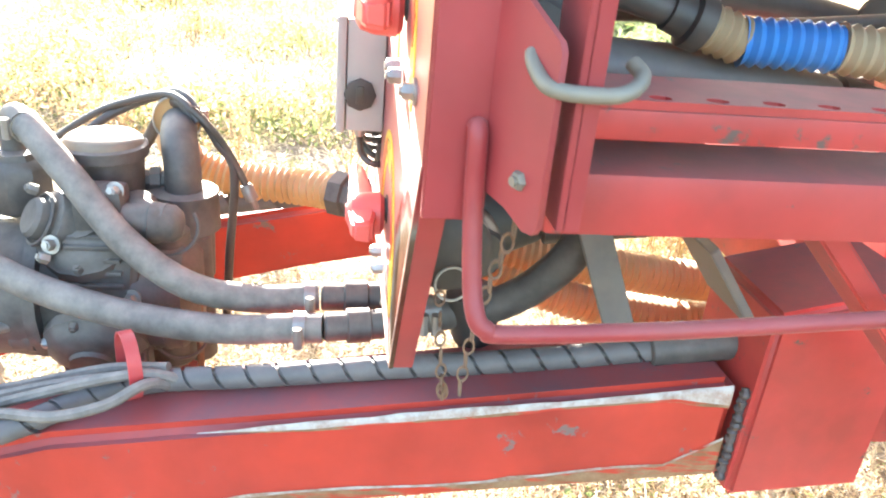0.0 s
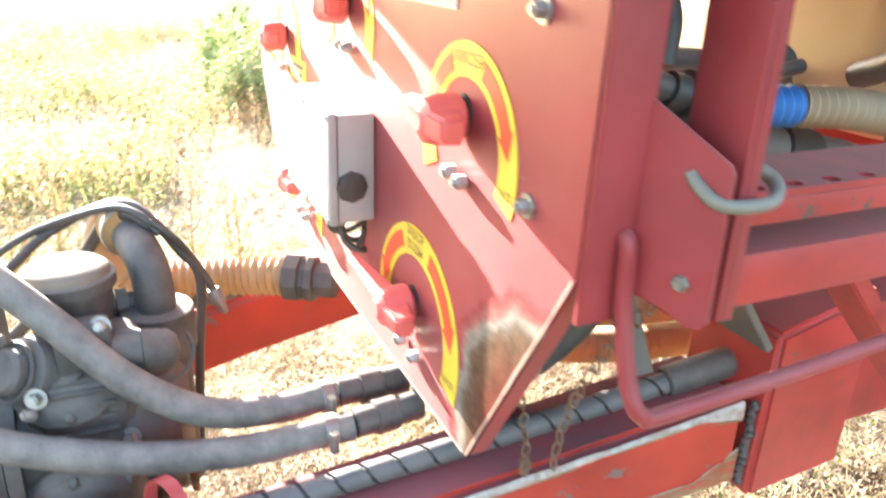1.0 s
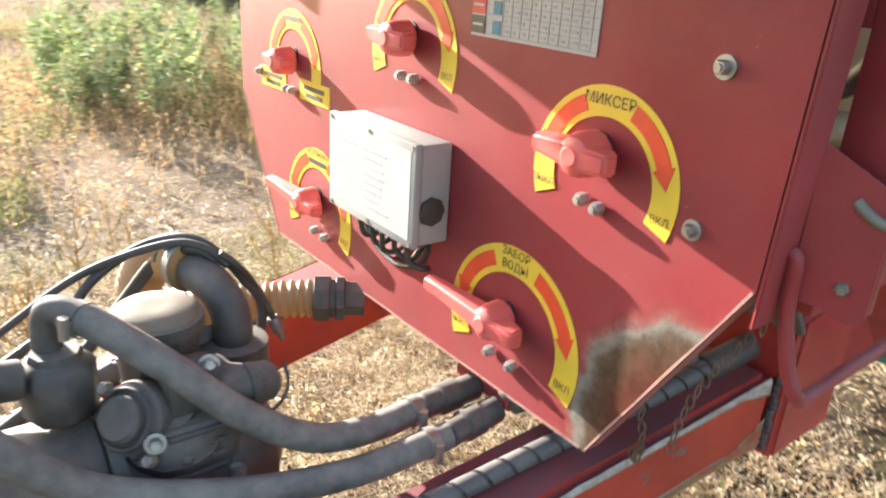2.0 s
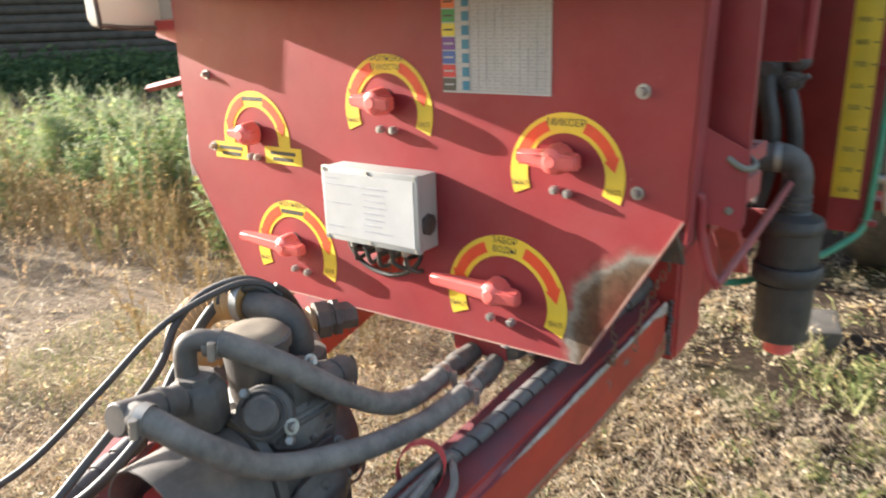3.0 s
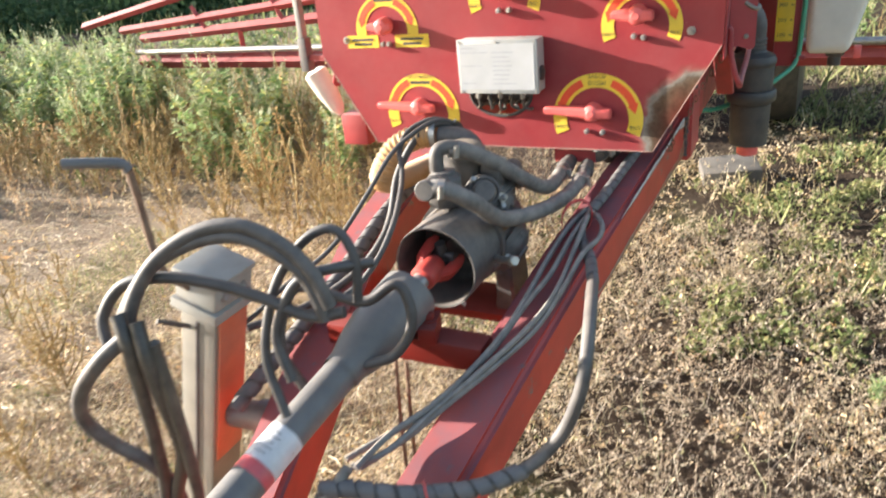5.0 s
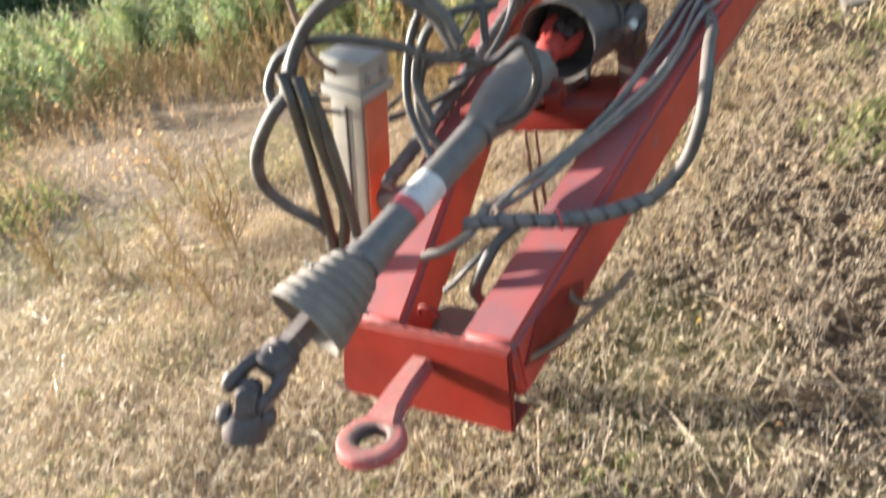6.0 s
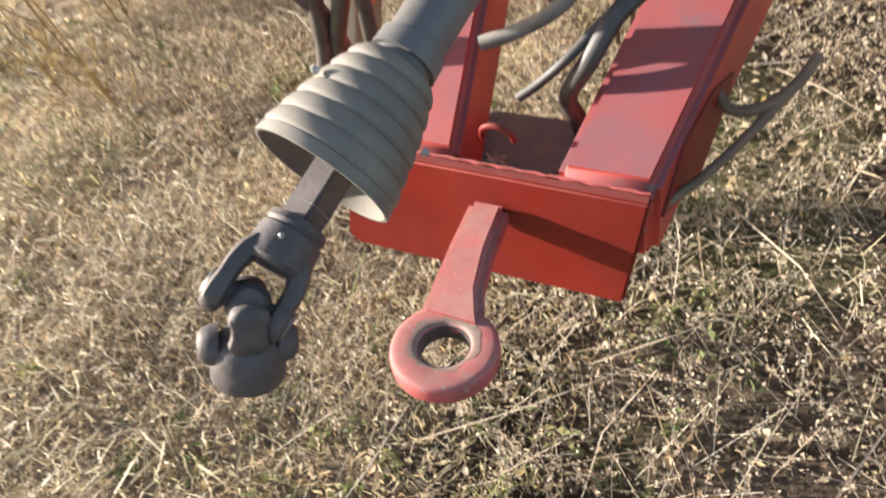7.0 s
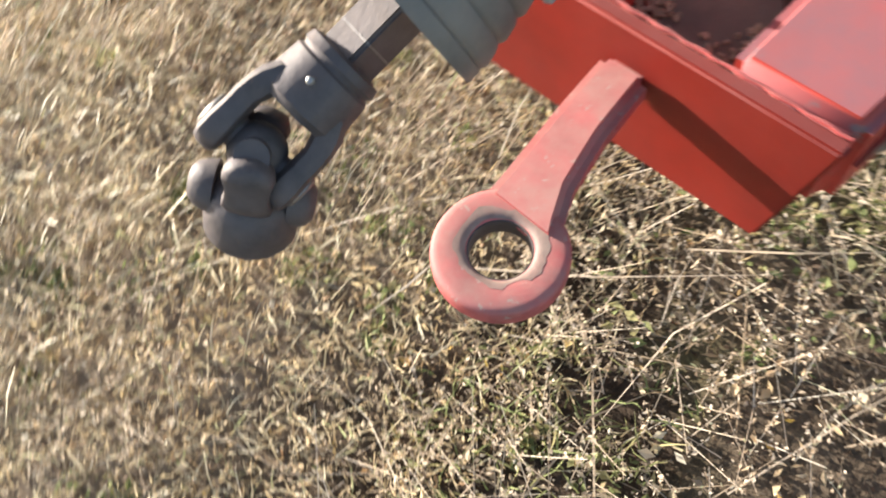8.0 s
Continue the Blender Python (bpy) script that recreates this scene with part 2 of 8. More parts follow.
def burnt_panel():
    """Panel paint with one corner burnt bare: brown rust inside a pale, ragged rim."""
    m, nt, b = nodes_of("burnt_red_panel")
    col = ramp(nt, noise_node(nt, 9), [(0.3, (0.225, 0.014, 0.021)), (0.7, (0.29, 0.019, 0.026))])
    d = scalar(nt, "MULTIPLY", ramp(nt, noise_node(nt, 6.5, 7, 0.65), [(0.35, (0, 0, 0)), (0.75, (1, 1, 1))]), 0.20)
    col = mix(nt, scalar(nt, "ADD", d, 0.06), col, (0.38, 0.17, 0.155))
    specks = ramp(nt, noise_node(nt, 130, 4, 0.6), [(0.70, (0, 0, 0)), (0.76, (0.6, 0.6, 0.6))])
    col = mix(nt, specks, col, (0.5, 0.3, 0.24))
    tc = nt.nodes.new("ShaderNodeTexCoord")
    off = nt.nodes.new("ShaderNodeVectorMath")
    off.operation = "DISTANCE"
    off.inputs[1].default_value = (0.435, 0.0, 0.905)
    nt.links.new(tc.outputs["Object"], off.inputs[0])
    wob = scalar(nt, "MULTIPLY", noise_node(nt, 22, 6, 0.65), 0.050)
    r = scalar(nt, "ADD", off.outputs["Value"], wob)
    burn = ramp(nt, r, [(0.085, (0.13, 0.035, 0.026)), (0.110, (0.105, 0.045, 0.030)), (0.136, (0.105, 0.068, 0.045)), (0.149, (0.22, 0.20, 0.17)), (0.158, (0.25, 0.12, 0.10))])
    mask = ramp(nt, r, [(0.152, (1, 1, 1)), (0.170, (0, 0, 0))])
    grit = ramp(nt, noise_node(nt, 60, 6, 0.7), [(0.3, (0.7, 0.7, 0.7)), (0.65, (1.25, 1.25, 1.25))])
    burn = mix(nt, 1.0, burn, grit, "MULTIPLY")
    nt.links.new(mix(nt, mask, col, burn), b.inputs["Base Color"])
    rr = nt.nodes.new("ShaderNodeMapRange")
    nt.links.new(mask, rr.inputs["Value"])
    rr.inputs["To Min"].default_value, rr.inputs["To Max"].default_value = 0.42, 0.8
    nt.links.new(rr.outputs["Result"], b.inputs["Roughness"])
    nt.links.new(scalar(nt, "SUBTRACT", 0.06, mask), b.inputs["Coat Weight"])
    nt.links.new(scalar(nt, "SUBTRACT", 0.30, mask), b.inputs["Specular IOR Level"])
    b.inputs["Coat Roughness"].default_value = 0.34
    nt.links.new(scalar(nt, "SUBTRACT", 0.16, mask), b.inputs["Sheen Weight"])
    b.inputs["Sheen Roughness"].default_value = 0.4
    b.inputs["Sheen Tint"].default_value = (1.0, 0.86, 0.8, 1)
    bump(nt, b, noise_node(nt, 60, 3), 0.06, 0.0012)
    return m


def chipped(name, paint, bare, deep, stretch, cover):
    """Paint worn through in long ragged streaks that run along the beam."""
    m, nt, b = nodes_of(name)
    tc = nt.nodes.new("ShaderNodeTexCoord")
    mp = nt.nodes.new("ShaderNodeMapping")
    mp.inputs["Scale"].default_value = stretch
    nt.links.new(tc.outputs["Object"], mp.inputs["Vector"])
    n = nt.nodes.new("ShaderNodeTexNoise")
    n.inputs["Scale"].default_value, n.inputs["Detail"].default_value, n.inputs["Roughness"].default_value = 1.0, 8, 0.68
    nt.links.new(mp.outputs["Vector"], n.inputs["Vector"])
    f = n.outputs["Fac"]
    col = mix(nt, ramp(nt, noise_node(nt, 40, 5, 0.7), [(0.4, (0, 0, 0)), (0.65, (1, 1, 1))]), bare, deep)
    mask = ramp(nt, f, [(1 - cover - 0.02, (0, 0, 0)), (1 - cover + 0.03, (1, 1, 1))])
    nt.links.new(mix(nt, mask, paint, col), b.inputs["Base Color"])
    b.inputs["Roughness"].default_value = 0.45
    bump(nt, b, noise_node(nt, 160, 3), 0.15, 0.001)
    return m


PANEL_RED = burnt_panel()
WORN_EDGE = chipped("bare_worn_edge", (0.44, 0.04, 0.022), (0.47, 0.42, 0.38), (0.26, 0.15, 0.1), (40, 4, 40), 0.62)
RUST_EDGE = chipped("rusty_worn_edge", (0.44, 0.04, 0.022), (0.20, 0.10, 0.05), (0.30, 0.19, 0.11), (30, 6, 45), 0.55)


def blades(name, stops, rough=0.75, spec=0.2, trans=0.0):
    """Plant matter whose tint changes from piece to piece."""
    m, nt, b = nodes_of(name)
    g = nt.nodes.new("ShaderNodeNewGeometry")
    col = ramp(nt, g.outputs["Random Per Island"], stops)
    col = mix(nt, ramp(nt, noise_node(nt, 3.0, 3), [(0.35, (0, 0, 0)), (0.65, (0.55, 0.55, 0.55))]), col, tuple(c * 0.7 for c in stops[len(stops) // 2][1]))
    nt.links.new(col, b.inputs["Base Color"])
    b.inputs["Roughness"].default_value = rough
    b.inputs["Specular IOR Level"].default_value = spec
    if trans:
        t = nt.nodes.new("ShaderNodeBsdfTranslucent")
        nt.links.new(col, t.inputs["Color"])
        ms = nt.nodes.new("ShaderNodeMixShader")
        ms.inputs[0].default_value = trans
        nt.links.new(b.outputs[0], ms.inputs[1])
        nt.links.new(t.outputs[0], ms.inputs[2])
        nt.links.new(ms.outputs[0], nt.nodes["Material Output"].inputs["Surface"])
    return m


STRAW = blades("dry_straw", [(0.0, (0.34, 0.25, 0.13)), (0.35, (0.58, 0.46, 0.27)), (0.7, (0.74, 0.62, 0.40)), (1.0, (0.84, 0.75, 0.54))], 0.55, 0.5, trans=0.4)
LITTER = blades("dry_leaf_litter", [(0.0, (0.13, 0.085, 0.05)), (0.18, (0.33, 0.22, 0.125)), (0.5, (0.70, 0.51, 0.285)), (0.74, (0.81, 0.635, 0.405)), (0.88, (0.87, 0.76, 0.57)), (0.92, (0.66, 0.46, 0.08)), (0.94, (0.60, 0.26, 0.10)), (1.0, (0.36, 0.42, 0.17))], 0.6, 0.4, trans=0.42)
TURF = blades("short_dry_turf", [(0.0, (0.56, 0.36, 0.16)), (0.25, (0.80, 0.58, 0.30)), (0.5, (0.90, 0.72, 0.44)), (0.78, (0.90, 0.78, 0.54)), (0.88, (0.54, 0.55, 0.27)), (1.0, (0.40, 0.47, 0.20))], 0.6, 0.4, trans=0.62)
TWIGS = blades("husk_covered_twigs", [(0.0, (0.24, 0.165, 0.095)), (0.35, (0.48, 0.36, 0.24)), (0.7, (0.68, 0.55, 0.41)), (0.92, (0.80, 0.70, 0.56)), (1.0, (0.42, 0.46, 0.2))], 0.65, 0.3, trans=0.35)
CRUMB = blades("soil_crumbs", [(0.0, (0.03, 0.021, 0.015)), (0.6, (0.075, 0.052, 0.036)), (1.0, (0.15, 0.105, 0.072))], 0.9, 0.1)
FIELD_DRY = blades("golden_dry_weeds", [(0.0, (0.34, 0.18, 0.08)), (0.4, (0.56, 0.34, 0.17)), (0.8, (0.68, 0.49, 0.28)), (1.0, (0.74, 0.62, 0.42))], 0.6, 0.4, trans=0.4)
GREEN_BITS = blades("low_green_leaves", [(0.0, (0.10, 0.14, 0.05)), (0.45, (0.20, 0.24, 0.09)), (0.75, (0.36, 0.35, 0.15)), (1.0, (0.50, 0.40, 0.20))], trans=0.35)
WEED_LEAF = blades("weed_leaves", [(0.0, (0.14, 0.23, 0.08)), (0.45, (0.28, 0.40, 0.15)), (0.8, (0.46, 0.53, 0.28)), (1.0, (0.66, 0.58, 0.18))], 0.55, 0.4, trans=0.5)
BUSH_LEAF = blades("shaded_undergrowth", [(0.0, (0.035, 0.07, 0.03)), (0.6, (0.08, 0.13, 0.05)), (1.0, (0.14, 0.19, 0.08))], trans=0.3)
WEED_SEED = blades("weed_seed_heads", [(0.0, (0.36, 0.40, 0.22)), (0.6, (0.52, 0.54, 0.35)), (1.0, (0.64, 0.60, 0.44))], trans=0.4)
WEED_DRY = blades("withered_weed", [(0.0, (0.25, 0.16, 0.07)), (0.6, (0.45, 0.33, 0.16)), (1.0, (0.60, 0.48, 0.26))], trans=0.25)


def ground_material():
    m, nt, b = nodes_of("dry_field_soil")
    big = noise_node(nt, 0.55, 5, 0.6)
    fine = noise_node(nt, 38, 6, 0.7)
    soil = ramp(nt, fine, [(0.3, (0.028, 0.02, 0.014)), (0.55, (0.065, 0.045, 0.031)), (0.78, (0.16, 0.115, 0.078))])
    hay = ramp(nt, noise_node(nt, 70, 5, 0.7), [(0.3, (0.09, 0.065, 0.045)), (0.6, (0.27, 0.205, 0.14))])
    green = ramp(nt, noise_node(nt, 55, 5, 0.7), [(0.3, (0.05, 0.07, 0.02)), (0.65, (0.20, 0.21, 0.07))])
    col = mix(nt, ramp(nt, big, [(0.56, (0, 0, 0)), (0.72, (1, 1, 1))]), soil, hay)
    col = mix(nt, ramp(nt, noise_node(nt, 0.9, 4, 0.55), [(0.55, (0, 0, 0)), (0.72, (0.8, 0.8, 0.8))]), col, green)
    # trampled pale dust on the open side of the machine
    geo = nt.nodes.new("ShaderNodeNewGeometry")
    sep = nt.nodes.new("ShaderNodeSeparateXYZ")
    nt.links.new(geo.outputs["Position"], sep.inputs[0])
    edge = scalar(nt, "MULTIPLY", scalar(nt, "ADD", scalar(nt, "MULTIPLY", sep.outputs["X"], -0.1), 0.0), scalar(nt, "ADD", noise_node(nt, 1.7, 5, 0.6), 0.4))
    dust = ramp(nt, noise_node(nt, 52, 6, 0.7), [(0.3, (0.15, 0.108, 0.072)), (0.5, (0.30, 0.226, 0.158)), (0.75, (0.43, 0.338, 0.245))])
    col = mix(nt, ramp(nt, edge, [(0.004, (0, 0, 0)), (0.03, (0.80, 0.80, 0.80)), (0.16, (0.90, 0.90, 0.90)), (0.45, (0.88, 0.88, 0.88)), (0.85, (0.06, 0.06, 0.06))]), col, dust)
    nt.links.new(col, b.inputs["Base Color"])
    b.inputs["Roughness"].default_value = 0.95
    b.inputs["Specular IOR Level"].default_value = 0.1
    bump(nt, b, fine, 0.8, 0.02)
    return m


SOIL = ground_material()


# ---------------------------------------------------------------- builders
SEAT = Vector((0, 0, 0))  # shift of the assembly now being built, fitted to the camera's views


def seat(x=0.0, y=0.0, z=0.0):
    SEAT[:] = (x, y, z)


def thing(name, base, label, category, group="", kind=""):
    ob = new(name)
    ob.empty_display_size = 0.05
    ob.location = Vector(base) + SEAT
    return tagged(ob, label, category, group, kind)


def part(name, bm, material, parent, label="", smooth=True):
    """Links a bmesh, in world metres, as one mesh under a thing or a part."""
    me = bpy.data.meshes.new(name)
    bmesh.ops.recalc_face_normals(bm, faces=bm.faces)
    bm.to_mesh(me)
    bm.free()
    me.transform(Matrix.Translation(SEAT))
    me.materials.append(material)
    if smooth:
        me.shade_smooth()
        me.set_sharp_from_angle(angle=radians(38))
    ob = new(name, me)
    if parent is not None:
        ob.parent = parent
        ob.matrix_parent_inverse = Matrix.Translation(-parent.location) if parent.data is None else Matrix()
    return tagged(ob, label)


def bmnew():
    return bmesh.new()


def box(bm, lo, hi, bevel=0.0, seg=2, rot=None):
    """A box between two corners; rot: (rx, ry, rz) degrees about its middle."""
    lo, hi = Vector(lo), Vector(hi)
    mid, size = (lo + hi) / 2, hi - lo
    m = Matrix.Translation(mid)
    if rot:
        m = m @ Euler([radians(a) for a in rot]).to_matrix().to_4x4()
    made = bmesh.ops.create_cube(bm, size=1, matrix=m @ Matrix.Diagonal((*size, 1)))
    if bevel:
        edges = list({e for v in made["verts"] for e in v.link_edges})
        bmesh.ops.bevel(bm, geom=edges, offset=bevel, segments=seg, affect="EDGES", profile=0.6)
    return bm


def frame_of(d):
    d = Vector(d).normalized()
    a = Vector((0, 0, 1)) if abs(d.z) < 0.9 else Vector((1, 0, 0))
    u = d.cross(a).normalized()
    return d, u, u.cross(d).normalized()


def lathe(bm, p0, p1, profile, seg=24, cap=True):
    """A turned body on the axis p0 to p1. profile: (metres along from p0, radius)."""
    p0 = Vector(p0)
    d, u, v = frame_of(Vector(p1) - p0)
    rings = []
    for s, r in profile:
        c = p0 + d * s
        if r < 1e-5:
            rings.append([bm.verts.new(c)])
        else:
            rings.append([bm.verts.new(c + (u * math.cos(a) + v * math.sin(a)) * r) for a in (2 * math.pi * k / seg for k in range(seg))])
    for a, b in zip(rings, rings[1:]):
        for k in range(seg):
            q = (a[k % len(a)], a[(k + 1) % len(a)], b[(k + 1) % len(b)], b[k % len(b)])
            q = list(dict.fromkeys(q))
            if len(q) > 2:
                bm.faces.new(q)
    for r in (rings[0], rings[-1]) if cap else ():
        if len(r) > 2:
            bm.faces.new(r)
    return bm


def rod(bm, p0, p1, r, seg=14, bevel=0.0):
    n = (Vector(p1) - Vector(p0)).length
    prof = [(0, r), (n, r)] if not bevel else [(0, r - bevel), (bevel, r), (n - bevel, r), (n, r - bevel)]
    return lathe(bm, p0, p1, prof, seg)


def smooth_line(pts, res=8):
    pts = [Vector(p) for p in pts]
    if len(pts) < 3:
        return pts
    ext = [2 * pts[0] - pts[1], *pts, 2 * pts[-1] - pts[-2]]
    out = []
    for i in range(1, len(ext) - 2):
        a, b, c, d = ext[i - 1 : i + 3]
        for k in range(res):
            t = k / res
            out.append(0.5 * (2 * b + (c - a) * t + (2 * a - 5 * b + 4 * c - d) * t * t + (3 * b - a - 3 * c + d) * t**3))
    out.append(pts[-1])
    return out


def resample(line, step):
    out, left = [line[0].copy()], step
    for a, b in zip(line, line[1:]):
        n = (b - a).length
        while n >= left > 0:
            out.append(a.lerp(b, left / n))
            left += step
        left -= n
    if (out[-1] - line[-1]).length > step * 0.3:
        out.append(line[-1].copy())
    return out


def frames(line):
    """Centre, along and two sideways vectors at each point, carried on without twist."""
    out, u = [], None
    for i, p in enumerate(line):
        d = (line[min(i + 1, len(line) - 1)] - line[max(i - 1, 0)]).normalized()
        u = frame_of(d)[1] if u is None else (u - d * u.dot(d)).normalized()
        out.append((p, d, u, d.cross(u)))
    return out


def sweep(bm, line, radius, seg=12, cap=True):
    """A tube along a line; radius: a number or a function of the metres along."""
    rings, s, last = [], 0.0, None
    for p, d, u, v in frames(line):
        s += (p - last).length if last is not None else 0
        last = p
        r = radius(s) if callable(radius) else radius
        rings.append([bm.verts.new(p + (u * math.cos(a) + v * math.sin(a)) * r) for a in (2 * math.pi * k / seg for k in range(seg))])
    for a, b in zip(rings, rings[1:]):
        for k in range(seg):
            bm.faces.new((a[k], a[(k + 1) % seg], b[(k + 1) % seg], b[k]))
    if cap:
        bm.faces.new(rings[0])
        bm.faces.new(rings[-1])
    return bm


def hose(bm, pts, r, seg=12, res=8):
    return sweep(bm, smooth_line(pts, res), r, seg)


def ribbed(bm, pts, r, pitch=0.011, depth=0.0022, seg=18):
    line = resample(smooth_line(pts, 12), pitch / 4)
    return sweep(bm, line, lambda s: r + depth * math.cos(2 * math.pi * s / pitch), seg)


def coil(bm, pts, r, pitch=0.034, width=0.028, thick=0.003, turn=14):
    """A flat strip wound round a line, with a gap between its turns."""
    line = resample(smooth_line(pts, 12), pitch / turn)
    fr, rows = frames(line), []
    for i, (p, d, u, v) in enumerate(fr):
        a = 2 * math.pi * i / turn
        n = u * math.cos(a) + v * math.sin(a)
        rows.append([bm.verts.new(p + n * (r + h) + d * w) for w, h in ((-width / 2, 0), (-width / 2, thick), (width / 2, thick), (width / 2, 0))])
    for a, b in zip(rows, rows[1:]):
        for k in range(4):
            bm.faces.new((a[k], a[(k + 1) % 4], b[(k + 1) % 4], b[k]))
    return bm


def ring(bm, c, axis, big, small, seg=32, sub=10, a0=0.0, a1=360.0):
    d, u, v = frame_of(axis)
    n = max(4, int(seg * (a1 - a0) / 360))
    full = a1 - a0 > 359.9
    rows = []
    for k in range(n if full else n + 1):
        a = radians(a0 + (a1 - a0) * k / n)
        o = u * math.cos(a) + v * math.sin(a)
        rows.append([bm.verts.new(Vector(c) + o * (big + small * math.cos(b)) + d * small * math.sin(b)) for b in (2 * math.pi * j / sub for j in range(sub))])
    for i in range(n):
        a, b = rows[i], rows[(i + 1) % len(rows)]
        for k in range(sub):
            bm.faces.new((a[k], a[(k + 1) % sub], b[(k + 1) % sub], b[k]))
    return bm


def band(bm, c, axis, r, width=0.012, thick=0.0016):
    """A clamp band: a short ring with a screw lug on it."""
    d, u, v = frame_of(axis)
    c = Vector(c)
    lathe(bm, c - d * width / 2, c + d * width / 2, [(0, r), (0, r + thick), (width, r + thick), (width, r)], 24, False)
    rod(bm, c + u * (r + 0.004) - v * 0.011, c + u * (r + 0.004) + v * 0.011, 0.0048, 8)
    return bm


def plate(bm, outline, holes, origin, ux, uy, thick, bevel=0.0):
    """A flat sheet from 2D outlines, thickened along ux x uy by thick."""
    origin, ux, uy = Vector(origin), Vector(ux).normalized(), Vector(uy).normalized()
    n = ux.cross(uy).normalized()
    edges = []
    for loop in (outline, *holes):
        vs = [bm.verts.new(origin + ux * a + uy * b) for a, b in loop]
        edges += [bm.edges.new((vs[i], vs[(i + 1) % len(vs)])) for i in range(len(vs))]
    made = bmesh.ops.triangle_fill(bm, edges=edges, use_beauty=True, use_dissolve=False)
    faces = [g for g in made["geom"] if isinstance(g, bmesh.types.BMFace)]
    if thick:
        ext = bmesh.ops.extrude_face_region(bm, geom=faces)
        bmesh.ops.translate(bm, verts=[g for g in ext["geom"] if isinstance(g, bmesh.types.BMVert)], vec=n * thick)
    return bm


def prism(bm, sections, bevel=0.0):
    """A bar through four-cornered sections."""
    rows = [[bm.verts.new(p) for p in sec] for sec in sections]
    n = len(rows[0])
    for a, b in zip(rows, rows[1:]):
        for k in range(n):
            bm.faces.new((a[k], a[(k + 1) % n], b[(k + 1) % n], b[k]))
    bm.faces.new(rows[0])
    bm.faces.new(rows[-1])
    if bevel:
        bmesh.ops.recalc_face_normals(bm, faces=bm.faces)
        long_edges = [e for e in bm.edges if len(e.link_faces) == 2 and e.calc_face_angle(0) > 0.6]
        bmesh.ops.bevel(bm, geom=long_edges, offset=bevel, segments=3, affect="EDGES")
    return bm


def hex_bolt(bm, p, axis, r=0.009, h=0.008, washer=True):
    p = Vector(p)
    d = Vector(axis).normalized()
    if washer:
        rod(bm, p, p + d * 0.0022, r * 1.55, 20)
    lathe(bm, p + d * 0.002, p + d, [(0, r), (h - 0.002, r), (h, r * 0.82)], 6)
    rod(bm, p + d * h, p + d * (h + 0.004), r * 0.5, 10)
    return bm


def arc_loop(cx, cz, r0, r1, a0, a1, n=40):
    outer = [(cx + r1 * math.cos(radians(a0 + (a1 - a0) * k / n)), cz + r1 * math.sin(radians(a0 + (a1 - a0) * k / n))) for k in range(n + 1)]
    inner = [(cx + r0 * math.cos(radians(a1 + (a0 - a1) * k / n)), cz + r0 * math.sin(radians(a1 + (a0 - a1) * k / n))) for k in range(n + 1)]
    return outer + inner


def lettering(name, words, size, origin, ux, uy, material, parent, lift=0.0006, label=""):
    """Words in the built-in font, centred on origin, as a flat mesh."""
    cu = bpy.data.curves.new(name, "FONT")
    cu.body, cu.size, cu.align_x, cu.align_y, cu.resolution_u = words, size, "CENTER", "CENTER", 2
    tmp = bpy.data.objects.new(name, cu)
    me = bpy.data.meshes.new_from_object(tmp)
    bpy.data.objects.remove(tmp)
    ux, uy = Vector(ux).normalized(), Vector(uy).normalized()
    n = ux.cross(uy)
    m = Matrix((ux, uy, n)).transposed().to_4x4()
    m.translation = Vector(origin) + n * lift + SEAT
    me.transform(m)
    me.materials.clear()
    me.materials.append(material)
    ob = new(name, me)
    ob.parent = parent
    ob.matrix_parent_inverse = Matrix.Translation(-parent.location) if parent.data is None else Matrix()
    return tagged(ob, label)


# ---------------------------------------------------------------- ground
def ground_height(x, y):
    near = 1.0 / (1.0 + (x * x + y * y) / 400.0)
    h = noise.noise(Vector((x * 0.8, y * 0.8, 0.3))) * 0.03 + noise.noise(Vector((x * 2.7, y * 2.7, 4.1))) * 0.018
    h += noise.noise(Vector((x * 7.5, y * 7.5, 2.2))) * 0.010 * near
    return h * (0.4 + 0.6 * near) - 0.01


def build_ground():
    n = 230
    axis = [math.sinh(-7.2 + 14.4 * k / (n - 1)) for k in range(n)]
    axis = [a / math.sinh(7.2) * 450 if abs(a) > 1e9 else a * 0.62 for a in axis]
    verts = [(x, y, ground_height(x, y)) for y in axis for x in axis]
    faces = [(j * n + i, j * n + i + 1, (j + 1) * n + i + 1, (j + 1) * n + i) for j in range(n - 1) for i in range(n - 1)]
    me = bpy.data.meshes.new("ground")
    me.from_pydata(verts, [], faces)
    me.shade_smooth()
    me.materials.append(SOIL)
    tagged(new("ground", me), "dry farmyard ground with trampled hay and brown soil", "ground", kind="structure")


build_ground()


def build_yard():
    """Bare grey dirt far behind the machine, with a ragged border."""
    bm = bmnew()
    rows = []
    for k in range(41):
        y = 14.2 + k * 1.3
        w = 0.5 * noise.noise(Vector((y * 0.6, 0, 7)))
        rows.append([bm.verts.new((x, y, ground_height(x, y) + 0.05)) for x in (-7 + w * 2, -4, -2, 0, 1.35 + 0.048 * (y - 14) + w)])
    for a, b in zip(rows, rows[1:]):
        for j in range(4):
            bm.faces.new((a[j], a[j + 1], b[j + 1], b[j]))
    ob = part("yard", bm, YARD, None)
    tagged(ob, "bare grey dirt yard beyond the weeds", "yard", kind="structure")


build_yard()


# ---------------------------------------------------------------- drawbar frame
MID = 0.005


